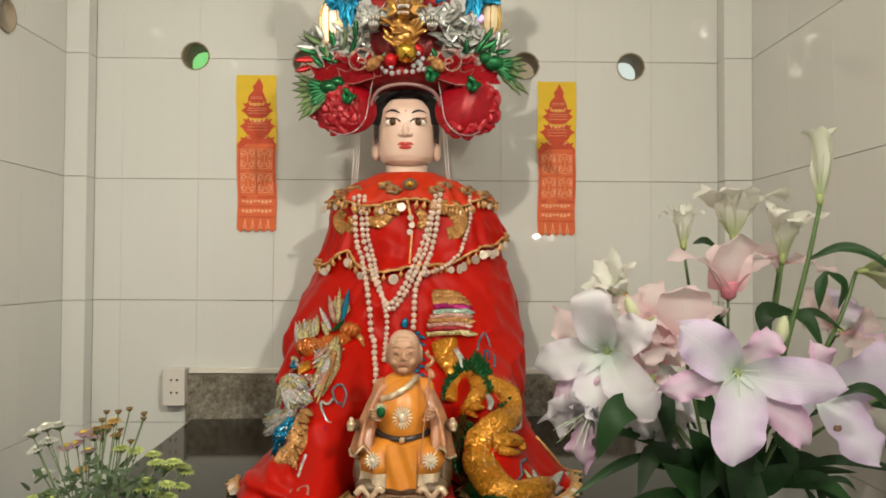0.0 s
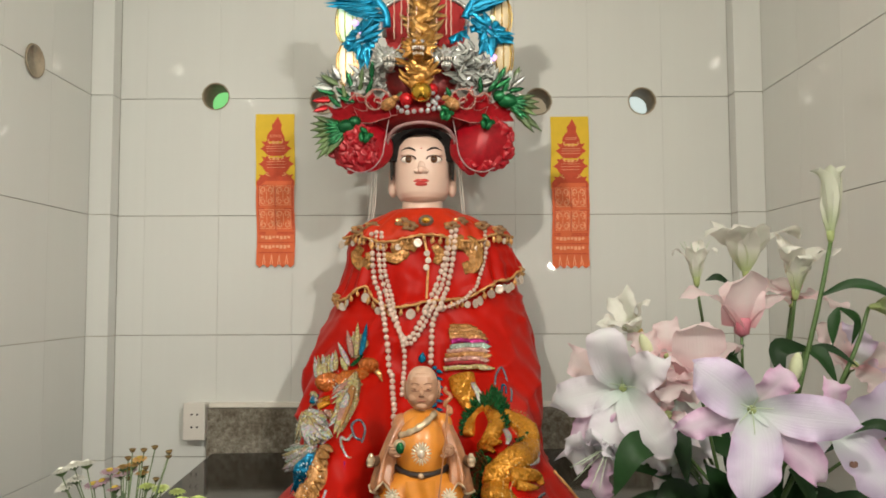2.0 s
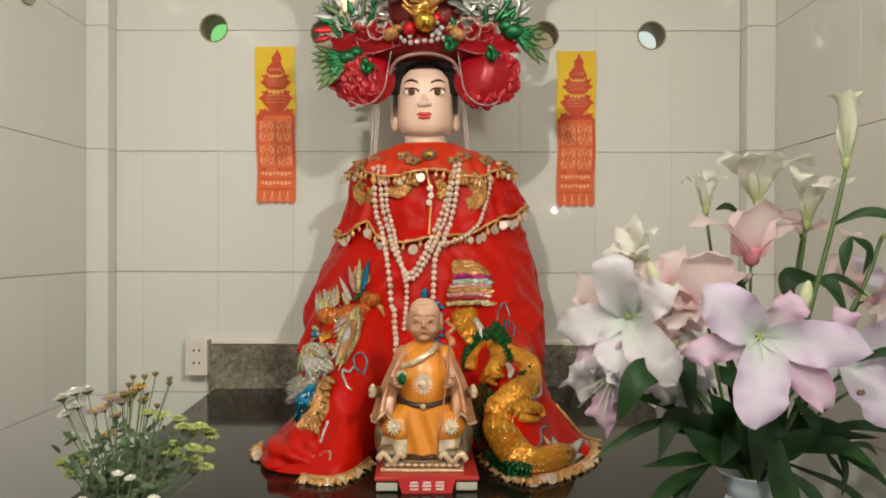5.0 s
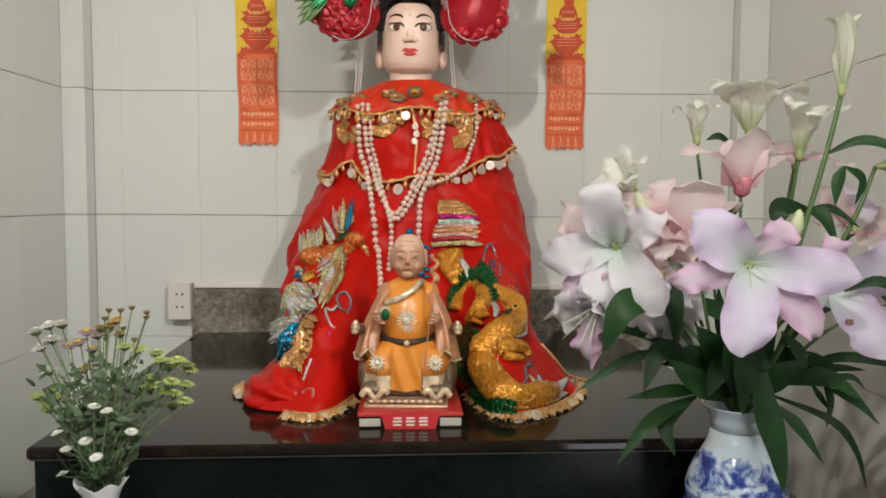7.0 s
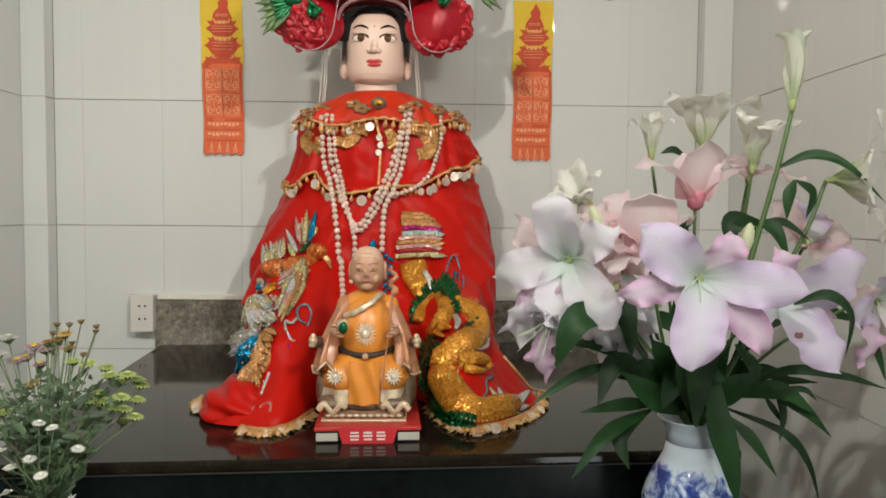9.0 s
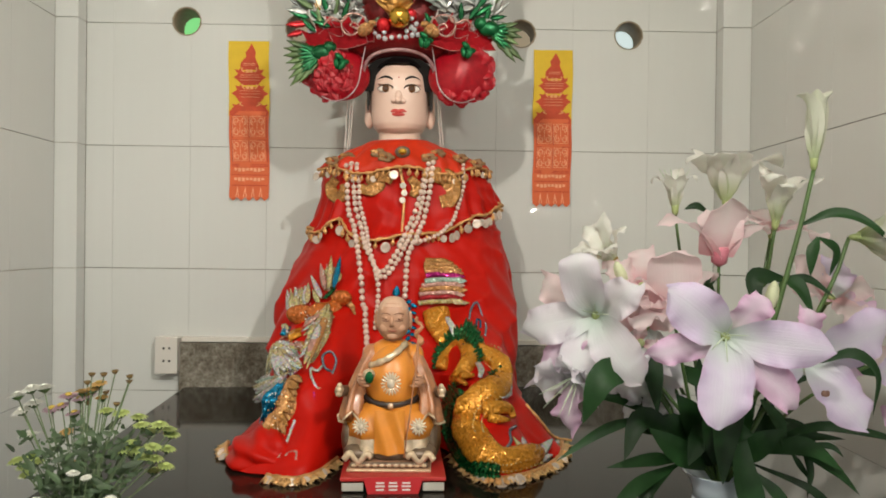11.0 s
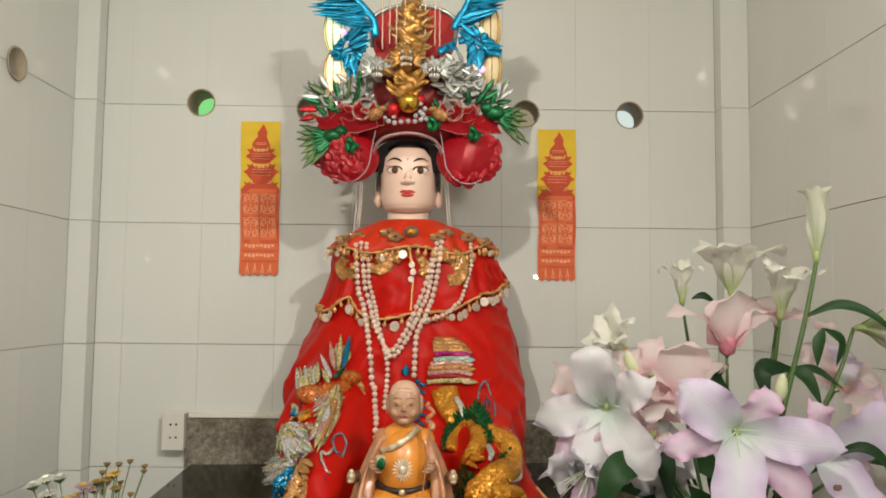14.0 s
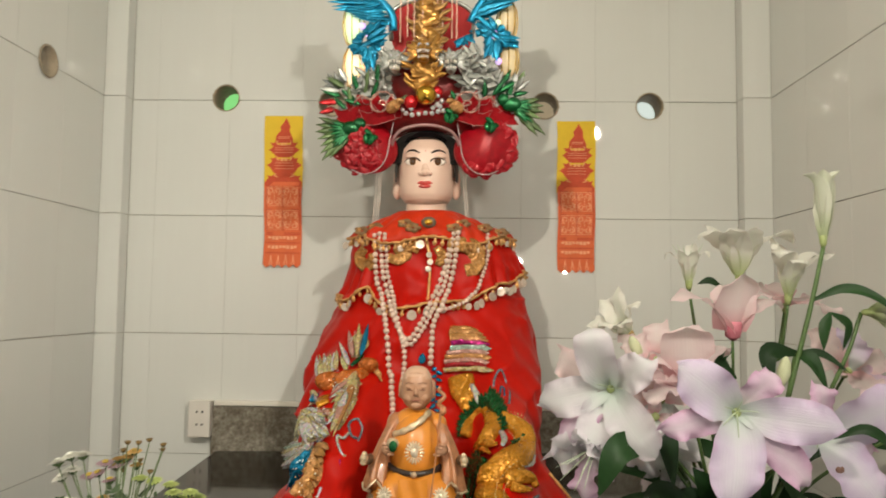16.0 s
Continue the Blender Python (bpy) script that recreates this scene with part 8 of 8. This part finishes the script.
# dark leaves along the stems and round the neck of the vase
for pts, width, turn in (
        (((0.626, 0.900, 1.464), (0.668, 0.880, 1.483), (0.713, 0.860, 1.465), (0.762, 0.840, 1.409)), 0.024, 10),
        (((0.651, 0.895, 1.445), (0.640, 0.890, 1.421), (0.637, 0.890, 1.383)), 0.026, -40), (((0.652, 0.895, 1.444), (0.675, 0.890, 1.424), (0.667, 0.890, 1.384)), 0.030, 30),
        (((0.601, 0.905, 1.379), (0.550, 0.890, 1.378), (0.553, 0.880, 1.325)), 0.042, -10), (((0.601, 0.905, 1.379), (0.619, 0.890, 1.366), (0.638, 0.880, 1.322)), 0.036, 10), (((0.601, 0.905, 1.380), (0.639, 0.900, 1.378), (0.678, 0.890, 1.349)), 0.018, 0),
        (((0.503, 0.905, 1.335), (0.474, 0.900, 1.367), (0.500, 0.900, 1.385)), 0.034, 0), (((0.361, 0.945, 1.339), (0.349, 0.940, 1.349), (0.331, 0.940, 1.348)), 0.022, 0), (((0.510, 0.985, 1.485), (0.487, 0.980, 1.496), (0.466, 0.980, 1.490)), 0.018, 0),
        (((0.360, 0.850, 1.242), (0.295, 0.800, 1.239), (0.264, 0.800, 1.171)), 0.060, -15), (((0.357, 0.880, 1.272), (0.378, 0.860, 1.245), (0.388, 0.850, 1.174)), 0.052, 10), (((0.386, 0.900, 1.159), (0.308, 0.860, 1.146), (0.231, 0.830, 1.107)), 0.022, 0),
        (((0.514, 0.860, 1.245), (0.492, 0.850, 1.161), (0.484, 0.840, 1.071)), 0.062, 0), (((0.523, 0.890, 1.170), (0.521, 0.850, 1.079), (0.537, 0.840, 1.015), (0.552, 0.840, 0.948)), 0.062, 12),
        (((0.453, 0.910, 1.103), (0.375, 0.880, 1.160), (0.340, 0.860, 1.100)), 0.050, -20), (((0.446, 0.910, 1.089), (0.384, 0.880, 1.096), (0.313, 0.860, 1.089)), 0.028, 0), (((0.438, 0.910, 1.080), (0.356, 0.870, 1.052), (0.299, 0.850, 0.989)), 0.032, 0), (((0.427, 0.905, 1.075), (0.381, 0.880, 1.047), (0.391, 0.860, 1.000)), 0.036, -20),
        (((0.496, 0.920, 1.078), (0.433, 0.900, 1.141), (0.377, 0.890, 1.135)), 0.060, -20), (((0.504, 0.930, 1.078), (0.464, 0.900, 1.150), (0.428, 0.890, 1.197)), 0.066, -10), (((0.487, 0.920, 1.073), (0.427, 0.880, 1.111), (0.380, 0.870, 1.148)), 0.055, 0), (((0.505, 0.920, 1.078), (0.477, 0.860, 1.141), (0.459, 0.850, 1.195)), 0.060, 0), (((0.514, 0.920, 1.078), (0.551, 0.880, 1.119), (0.590, 0.870, 1.148)), 0.055, 0), (((0.518, 0.930, 1.078), (0.535, 0.920, 1.146), (0.557, 0.900, 1.195)), 0.066, 10), (((0.498, 0.915, 1.079), (0.467, 0.880, 1.133), (0.442, 0.870, 1.091)), 0.060, 0),
        (((0.535, 0.950, 1.070), (0.589, 0.950, 1.131), (0.627, 0.930, 1.144)), 0.050, 15), (((0.514, 0.925, 1.079), (0.511, 0.880, 1.137), (0.538, 0.860, 1.142)), 0.060, 10), (((0.484, 0.940, 1.096), (0.429, 0.950, 1.159), (0.408, 0.960, 1.213)), 0.040, 0), (((0.534, 0.950, 1.084), (0.498, 0.960, 1.176), (0.490, 0.970, 1.249)), 0.040, 0),
        (((0.556, 0.900, 1.073), (0.589, 0.880, 1.039), (0.625, 0.870, 0.985)), 0.028, 10), (((0.557, 0.910, 1.083), (0.637, 0.880, 1.052), (0.673, 0.870, 1.007), (0.689, 0.860, 0.943)), 0.020, 10), (((0.564, 0.910, 1.103), (0.628, 0.880, 1.118), (0.684, 0.870, 1.083)), 0.040, 10), (((0.637, 0.890, 1.099), (0.677, 0.880, 1.080), (0.709, 0.870, 1.047)), 0.022, 10),
        (((0.582, 0.910, 1.116), (0.643, 0.880, 1.150), (0.723, 0.870, 1.143), (0.790, 0.860, 1.124)), 0.022, 0), (((0.605, 0.920, 1.115), (0.650, 0.900, 1.129), (0.696, 0.890, 1.128)), 0.018, 0), (((0.632, 0.900, 1.115), (0.672, 0.890, 1.117), (0.689, 0.880, 1.102)), 0.014, 0), (((0.631, 0.905, 1.121), (0.641, 0.890, 1.081), (0.632, 0.880, 1.038)), 0.017, 0), (((0.617, 0.905, 1.104), (0.631, 0.900, 1.082), (0.643, 0.890, 1.061)), 0.014, 0),
        (((0.599, 0.785, 1.265), (0.638, 0.770, 1.280), (0.670, 0.765, 1.252), (0.668, 0.770, 1.192)), 0.024, 20), (((0.752, 0.880, 1.226), (0.773, 0.870, 1.184), (0.785, 0.860, 1.136)), 0.022, 10), (((0.690, 0.900, 1.180), (0.706, 0.890, 1.169), (0.725, 0.880, 1.155)), 0.022, 0), (((0.571, 0.930, 1.144), (0.611, 0.920, 1.210), (0.651, 0.910, 1.221)), 0.040, 10),
        (((0.575, 0.920, 1.183), (0.595, 0.900, 1.151), (0.600, 0.890, 1.108)), 0.030, 10), (((0.537, 0.940, 1.179), (0.471, 0.940, 1.216), (0.403, 0.930, 1.235)), 0.040, 0), (((0.681, 0.950, 1.215), (0.727, 0.950, 1.234), (0.788, 0.940, 1.217)), 0.036, 0), (((0.449, 0.950, 1.140), (0.366, 0.960, 1.175), (0.320, 0.960, 1.175)), 0.036, 0),
        (((0.481, 0.960, 1.081), (0.423, 0.990, 1.132), (0.377, 1.000, 1.120)), 0.040, 0), (((0.571, 0.970, 1.079), (0.650, 1.000, 1.120), (0.720, 1.020, 1.106)), 0.040, 0)):
    leaf(pts, width, LILIES, turn)
for a, b, c in (((0.488, 0.950, 1.065), (0.423, 0.930, 1.181), (0.348, 0.930, 1.271)), ((0.503, 0.940, 1.068), (0.530, 0.920, 1.146), (0.586, 0.960, 1.363)), ((0.488, 0.950, 1.065), (0.436, 0.910, 1.148), (0.373, 0.900, 1.235)), ((0.535, 0.950, 1.065), (0.570, 0.930, 1.181), (0.598, 0.905, 1.378)), ((0.497, 0.950, 1.065), (0.451, 0.900, 1.150), (0.402, 0.890, 1.210))):
    stem((a, b, c), 0.0036, LILIES)


# ---------- daisies ----------
DV = (-0.505, 0.905, 0.70)


def vase_white():
    v = thing("vase", DV, "small white porcelain vase with a ruffled rim", "vase")
    bm = bmesh.new()

    def ruffle(r, z, a, k):
        f = max(0.0, (z - 0.20) / 0.05)
        return r * (1 + 0.05 * f * math.sin(a * 6)), z + 0.006 * f * math.sin(a * 6 + 0.5)

    lathe(bm, [(0.015, 0.0205), (0.030, 0.0205), (0.042, 0.07), (0.045, 0.11), (0.036, 0.155), (0.024, 0.185), (0.0232, 0.200), (0.020, 0.200), (0.02, 0.18), (0.01, 0.10)], (0, 0, 0), 48)
    ob = new("body", mesh_of("body", bm, PORCELAIN))
    ob.parent = v
    bm = bmesh.new()
    lathe(bm, [(0.02, 0.0), (0.036, 0.0), (0.037, 0.008), (0.0305, 0.020), (0.015, 0.020)], (0, 0, 0), 48)
    ob = new("foot", mesh_of("foot", bm, PORCELAIN))
    ob.parent = v
    bm = bmesh.new()
    lathe(bm, [(0.020, 0.2005), (0.0232, 0.2005), (0.025, 0.212), (0.030, 0.226), (0.039, 0.240), (0.0395, 0.2415), (0.037, 0.240), (0.027, 0.224), (0.020, 0.2005)], (0, 0, 0), 48, caps=False, wave=ruffle)
    ob = new("rim", mesh_of("rim", bm, PORCELAIN))
    ob.parent = v
    tagged(ob, "ruffled flaring rim")


vase_white()
DAISIES = thing("daisy_bouquet", (DV[0], DV[1], 0.93), "bunch of white, lilac, orange and lime daisies in the white vase", "bouquet")


def daisy_mesh(name, petals, rings, mat, cup, eye):
    bm = bmesh.new()
    for ring in range(rings):
        for k in range(petals):
            a = 2 * math.pi * (k + 0.5 * ring) / petals
            r1 = 1.0 - 0.24 * ring
            w = 0.55 * r1 * math.pi / petals * 1.5
            t = Vector((-math.sin(a), math.cos(a), 0))
            d = Vector((math.cos(a), math.sin(a), 0))
            pts = [d * 0.15 - t * w * 0.4 + Vector((0, 0, 0.05)), d * r1 * 0.6 - t * w + Vector((0, 0, 0.12 + cup * 0.3 + 0.1 * ring)), d * r1 + Vector((0, 0, 0.05 + cup * 0.2 + 0.12 * ring)), d * r1 * 0.6 + t * w + Vector((0, 0, 0.12 + cup * 0.3 + 0.1 * ring)), d * 0.15 + t * w * 0.4 + Vector((0, 0, 0.05))]
            bm.faces.new([bm.verts.new(p) for p in pts])
    ball(bm, (0, 0, 0.13 + 0.1 * rings), (0.32, 0.32, 0.16), 10, 6, 1)
    lathe(bm, [(0.10, -0.28), (0.34, -0.10), (0.55, 0.06)], (0, 0, 0), 10, 2)
    return mesh_of(name, bm, [mat, eye, STEM])


D_WHITE = daisy_mesh("daisy_flower", 17, 3, DAISY_WHITE, 0.5, DAISY_WHITE)
D_LILAC = daisy_mesh("daisy_flower", 15, 2, DAISY_LILAC, 0.3, DAISY_CORE)
D_ORANGE = daisy_mesh("daisy_flower", 12, 3, DAISY_ORANGE, 0.8, DAISY_CORE)
D_GREEN = daisy_mesh("daisy_flower", 14, 3, DAISY_GREEN, 0.8, DAISY_GREEN)


def dry_bud():
    bm = bmesh.new()
    lathe(bm, [(0.1, -0.5), (0.5, -0.2), (0.75, 0.25), (0.9, 0.45), (0.5, 0.5), (0.05, 0.42)], (0, 0, 0), 10)
    return mesh_of("daisy_bud", bm, DAISY_EYE)


D_BUD = dry_bud()


def leaf_mesh(name, mat, bend, fold=0.25):
    bm = bmesh.new()
    nv, nu = 13, 5
    y, z = 0.0, 0.0
    rows = []
    for i in range(nv):
        v = i / (nv - 1)
        w = 0.5 * math.sin(math.pi * (0.06 + 0.94 * v) ** 0.8) ** 0.8 + 0.015
        a = bend * v ** 1.4
        rows.append([(u * w, y - fold * abs(u) * w * math.cos(a) * 0.12, z + fold * abs(u) * w * math.sin(a) * 0.12) for u in np.linspace(-1, 1, nu)])
        y += math.sin(a) / (nv - 1)
        z += math.cos(a) / (nv - 1)
    rings_mesh(bm, rows, False, False)
    return mesh_of(name, bm, mat)


SMALL_LEAVES = [leaf_mesh("leaf", DAISY_LEAF, b, 0.5) for b in (0.4, 1.0, 1.6)]
rnd = random.Random(9)


def daisy(x, z, me, size, y=None, lean=0.35):
    y = y if y is not None else 0.985 + rnd.uniform(-0.05, 0.06)
    c = Vector((x, y, z))
    foot = Vector((DV[0] + rnd.uniform(-0.012, 0.012), DV[1] + rnd.uniform(-0.012, 0.012), 0.90))
    d = (c - foot).normalized()
    up = (d * lean + Vector((rnd.uniform(-0.2, 0.2), rnd.uniform(-0.5, 0.0), 1))).normalized()
    q = up.to_track_quat("Z", "Y").to_matrix().to_4x4()
    bm = bmesh.new()
    mid = foot.lerp(c, 0.5) + Vector((0, 0, 0.02 * abs(d.x))) - Vector((d.x, d.y, 0)) * 0.03
    line = spline((foot, mid, c - up * size * 0.25), 14)
    tube(bm, line, 0.0011, 6)
    st = part("flower_stem", bm, DAISY_STEM, DAISIES)
    piece("blossom", me, Matrix.Translation(c) @ q @ Matrix.Diagonal((size, size, size, 1)), st)
    for k in range(5):
        p = line[2 + k]
        a = rnd.uniform(0, 2 * math.pi)
        ln = rnd.uniform(0.015, 0.034)
        m = frame_of(p, (math.cos(a), math.sin(a), rnd.uniform(0.0, 0.9)), (0, -1, 0.4)) @ pose(0, 0, 0, 0, 0, 180)
        piece("leaf", rnd.choice(SMALL_LEAVES), m @ Matrix.Diagonal((ln * 0.30, ln, ln, 1)), st)


for x, z in ((-0.652, 1.159), (-0.630, 1.170), (-0.608, 1.172), (-0.626, 1.146), (-0.644, 1.133), (-0.632, 1.092)):
    daisy(x, z, D_WHITE, 0.0195, 1.0)
for x, z in ((-0.572, 1.158), (-0.584, 1.140), (-0.553, 1.152), (-0.600, 1.135), (-0.562, 1.128), (-0.540, 1.158)):
    daisy(x, z, D_LILAC, 0.0185, 1.01)
for x, z in ((-0.516, 1.180), (-0.511, 1.156), (-0.545, 1.166), (-0.528, 1.170), (-0.570, 1.098), (-0.560, 1.045)):
    daisy(x, z, D_ORANGE, 0.0150, 1.0)
for x, z in ((-0.529, 1.198), (-0.509, 1.198), (-0.490, 1.203), (-0.466, 1.187), (-0.465, 1.195), (-0.536, 1.184), (-0.535, 1.150), (-0.487, 1.148), (-0.505, 1.168)):
    daisy(x, z, D_BUD, 0.0068, 1.0)
for x, z in ((-0.646, 1.052), (-0.630, 1.056), (-0.636, 1.040), (-0.618, 1.048), (-0.628, 1.030), (-0.452, 1.122), (-0.432, 1.118), (-0.428, 1.100), (-0.408, 1.116), (-0.398, 1.104), (-0.415, 1.082), (-0.396, 1.094), (-0.460, 1.078), (-0.440, 1.076), (-0.428, 1.066),
             (-0.412, 1.062), (-0.404, 1.068), (-0.398, 1.046), (-0.474, 1.068), (-0.462, 1.058), (-0.428, 1.030), (-0.445, 1.090), (-0.495, 1.138), (-0.475, 1.132)):
    daisy(x, z, D_GREEN, 0.0165, 0.99 + rnd.uniform(-0.03, 0.02))
for x, z in ((-0.507, 1.064), (-0.488, 1.056), (-0.560, 0.990), (-0.570, 1.018), (-0.566, 0.950), (-0.503, 0.985), (-0.455, 1.020), (-0.520, 1.010)):
    daisy(x, z, D_WHITE, 0.0115, 0.90 + rnd.uniform(-0.02, 0.02))
for k in range(210):
    a, r = rnd.uniform(0, 2 * math.pi), rnd.random() ** 0.6
    z = 0.945 + 0.16 * rnd.random() ** 1.5
    w = 0.025 + 0.085 * min(1, (z - 0.93) / 0.14)
    o = Vector((DV[0] - 0.012 + w * r * math.cos(a), DV[1] + 0.04 + w * 0.7 * r * math.sin(a), z))
    ln = rnd.uniform(0.014, 0.034)
    b = rnd.uniform(0, 2 * math.pi)
    m = frame_of(o, (math.cos(b), math.sin(b), rnd.uniform(-0.2, 0.9)), (0, -1, 0.4)) @ pose(0, 0, 0, 0, 0, 180)
    piece("leaf", SMALL_LEAVES[k % 3], m @ Matrix.Diagonal((ln * 0.28, ln, ln, 1)), DAISIES)
# the finest leaves and side shoots, too small to tell apart
bm = bmesh.new()
for k in range(400):
    a, r = rnd.uniform(0, 2 * math.pi), rnd.random() ** 0.55
    z = 0.95 + 0.17 * rnd.random()
    w = 0.022 + 0.085 * min(1, (z - 0.94) / 0.14)
    o = Vector((DV[0] - 0.010 + w * r * math.cos(a), DV[1] + 0.045 + w * 0.7 * r * math.sin(a), z))
    ln = rnd.uniform(0.009, 0.022)
    b = rnd.uniform(0, 2 * math.pi)
    m = frame_of(o, (math.cos(b), math.sin(b), rnd.uniform(-0.3, 1.0)), (rnd.uniform(-0.5, 0.5), -1, 0.4)) @ Matrix.Diagonal((ln * 0.4, ln, ln, 1))
    seen = len(bm.verts)
    bm.from_mesh(SMALL_LEAVES[k % 3])
    bm.verts.ensure_lookup_table()
    for v in bm.verts[seen:]:
        v.co = m @ v.co
tagged(part("fine_foliage", bm, DAISY_LEAF, DAISIES, "fine grey-green daisy foliage"), kind="stuff")
for a, ln in ((2.9, 0.075), (3.3, 0.08), (-0.2, 0.05), (2.6, 0.06), (0.3, 0.05), (3.6, 0.06)):
    o = Vector((DV[0], DV[1] - 0.01, 0.948))
    piece("leaf", SMALL_LEAVES[1], frame_of(o, (math.cos(a), -0.4, 0.35), (0, -0.4, -1)) @ Matrix.Diagonal((ln * 0.45, ln, ln, 1)), DAISIES)


# ---------- glazed tiles, piece by piece ----------
TILE_W, TILE_H, GAP_H, GAP_V = 0.25, 0.40, 0.0020, 0.0002
ROWS = [(0.535 + TILE_H * k, min(CEIL, 0.935 + TILE_H * k)) for k in range(7) if 0.535 + TILE_H * k < CEIL - 0.02]
TILE_CACHE = {}


def tile_mesh(w, h, cut=None):
    """A glazed tile, face towards -y, its corner at the origin. cut: centre and radius of a round bite."""
    key = (round(w, 4), round(h, 4), cut)
    if key in TILE_CACHE:
        return TILE_CACHE[key]
    bm = bmesh.new()
    if cut is None:
        e, t = 0.0005, SKIN_T
        rings_mesh(bm, [[(0, t, 0), (w, t, 0), (w, t, h), (0, t, h)], [(0, e, 0), (w, e, 0), (w, e, h), (0, e, h)], [(e, 0, e), (w - e, 0, e), (w - e, 0, h - e), (e, 0, h - e)]], True, False)
        bm.faces.new([v for v in bm.verts][-4:])
        bmesh.ops.recalc_face_normals(bm, faces=bm.faces)
    else:
        cx, cz, r = cut
        border = []
        for (ax, az), (bx, bz) in zip(((0, 0), (w, 0), (w, h), (0, h)), ((w, 0), (w, h), (0, h), (0, 0))):
            border += [(ax + (bx - ax) * i / 400, az + (bz - az) * i / 400) for i in range(400)]
        out = [math.hypot(x - cx, z - cz) > r for x, z in border]
        n = len(border)
        start = next(i for i in range(n) if out[i] and not out[i - 1])
        kept = []
        for i in range(n):
            k = (start + i) % n
            if not out[k]:
                break
            kept.append(border[k])
        a0 = math.atan2(kept[-1][1] - cz, kept[-1][0] - cx)
        a1 = math.atan2(kept[0][1] - cz, kept[0][0] - cx)
        while a1 > a0:
            a1 -= 2 * math.pi
        thin = [kept[0]] + [p for p in kept[1:-1] if p in ((0, 0), (w, 0), (w, h), (0, h))] + [kept[-1]]
        arc = [(cx + r * math.cos(a0 + (a1 - a0) * i / 16), cz + r * math.sin(a0 + (a1 - a0) * i / 16)) for i in range(1, 16)]
        slab_of(bm, thin + arc, 0, SKIN_T)
    TILE_CACHE[key] = mesh_of("tile", bm, TILE, smooth=False)
    return TILE_CACHE[key]


def lay(parent, a0, a1, start, place, vents=()):
    """Tiles from a0 to a1 along a wall, joints at start + k * TILE_W; place(a, z) gives the corner's matrix."""
    edges = [a0] + [j for j in (start + TILE_W * k for k in range(-12, 14)) if a0 + 0.012 < j < a1 - 0.012] + [a1]
    for u0, u1 in zip(edges, edges[1:]):
        for z0, z1 in ROWS:
            w, h = u1 - u0 - 2 * GAP_V, z1 - z0 - GAP_H
            cut = next(((round(x - u0 - GAP_V, 4), round(z - z0 - GAP_H / 2, 4), VENT_R) for x, z in vents
                        if u0 - VENT_R * 0.98 < x < u1 + VENT_R * 0.98 and z0 - VENT_R * 0.98 < z < z1 + VENT_R * 0.98), None)
            piece("tile", tile_mesh(w, h, cut), place(u0 + GAP_V, z0 + GAP_H / 2), parent)


lay(wall_back, COL_L + 0.0005, COL_R - 0.0005, 0.0, lambda a, z: Matrix.Translation((a, BACK, z)), VENTS)
lay(wall_left, 0.5, COL_Y, 2.142, lambda a, z: pose(LEFT, a, z, 0, 0, 90))
lay(wall_right, -COL_Y, -0.5, -2.142, lambda a, z: pose(RIGHT, -a, z, 0, 0, -90))
lay(column_left, LEFT, COL_L, -9, lambda a, z: Matrix.Translation((a, COL_Y, z)))
lay(column_left, COL_Y + 0.001, BACK - 0.0005, -9, lambda a, z: pose(COL_L, a, z, 0, 0, 90))
lay(column_right, COL_R, RIGHT, -9, lambda a, z: Matrix.Translation((a, COL_Y, z)))
lay(column_right, -(BACK - 0.0005), -(COL_Y + 0.001), -9, lambda a, z: pose(COL_R, -a, z, 0, 0, -90))
for side, x, ry in ((wall_left, LEFT - SKIN_T, 1), (wall_right, RIGHT + SKIN_T, -1)):
    bm = bmesh.new()
    box(bm, min(x, x + ry * 0.005), max(x, x + ry * 0.005), REAR, 0.499, 0, CEIL)
    part("plain_cladding", bm, TILE, side, smooth=False)
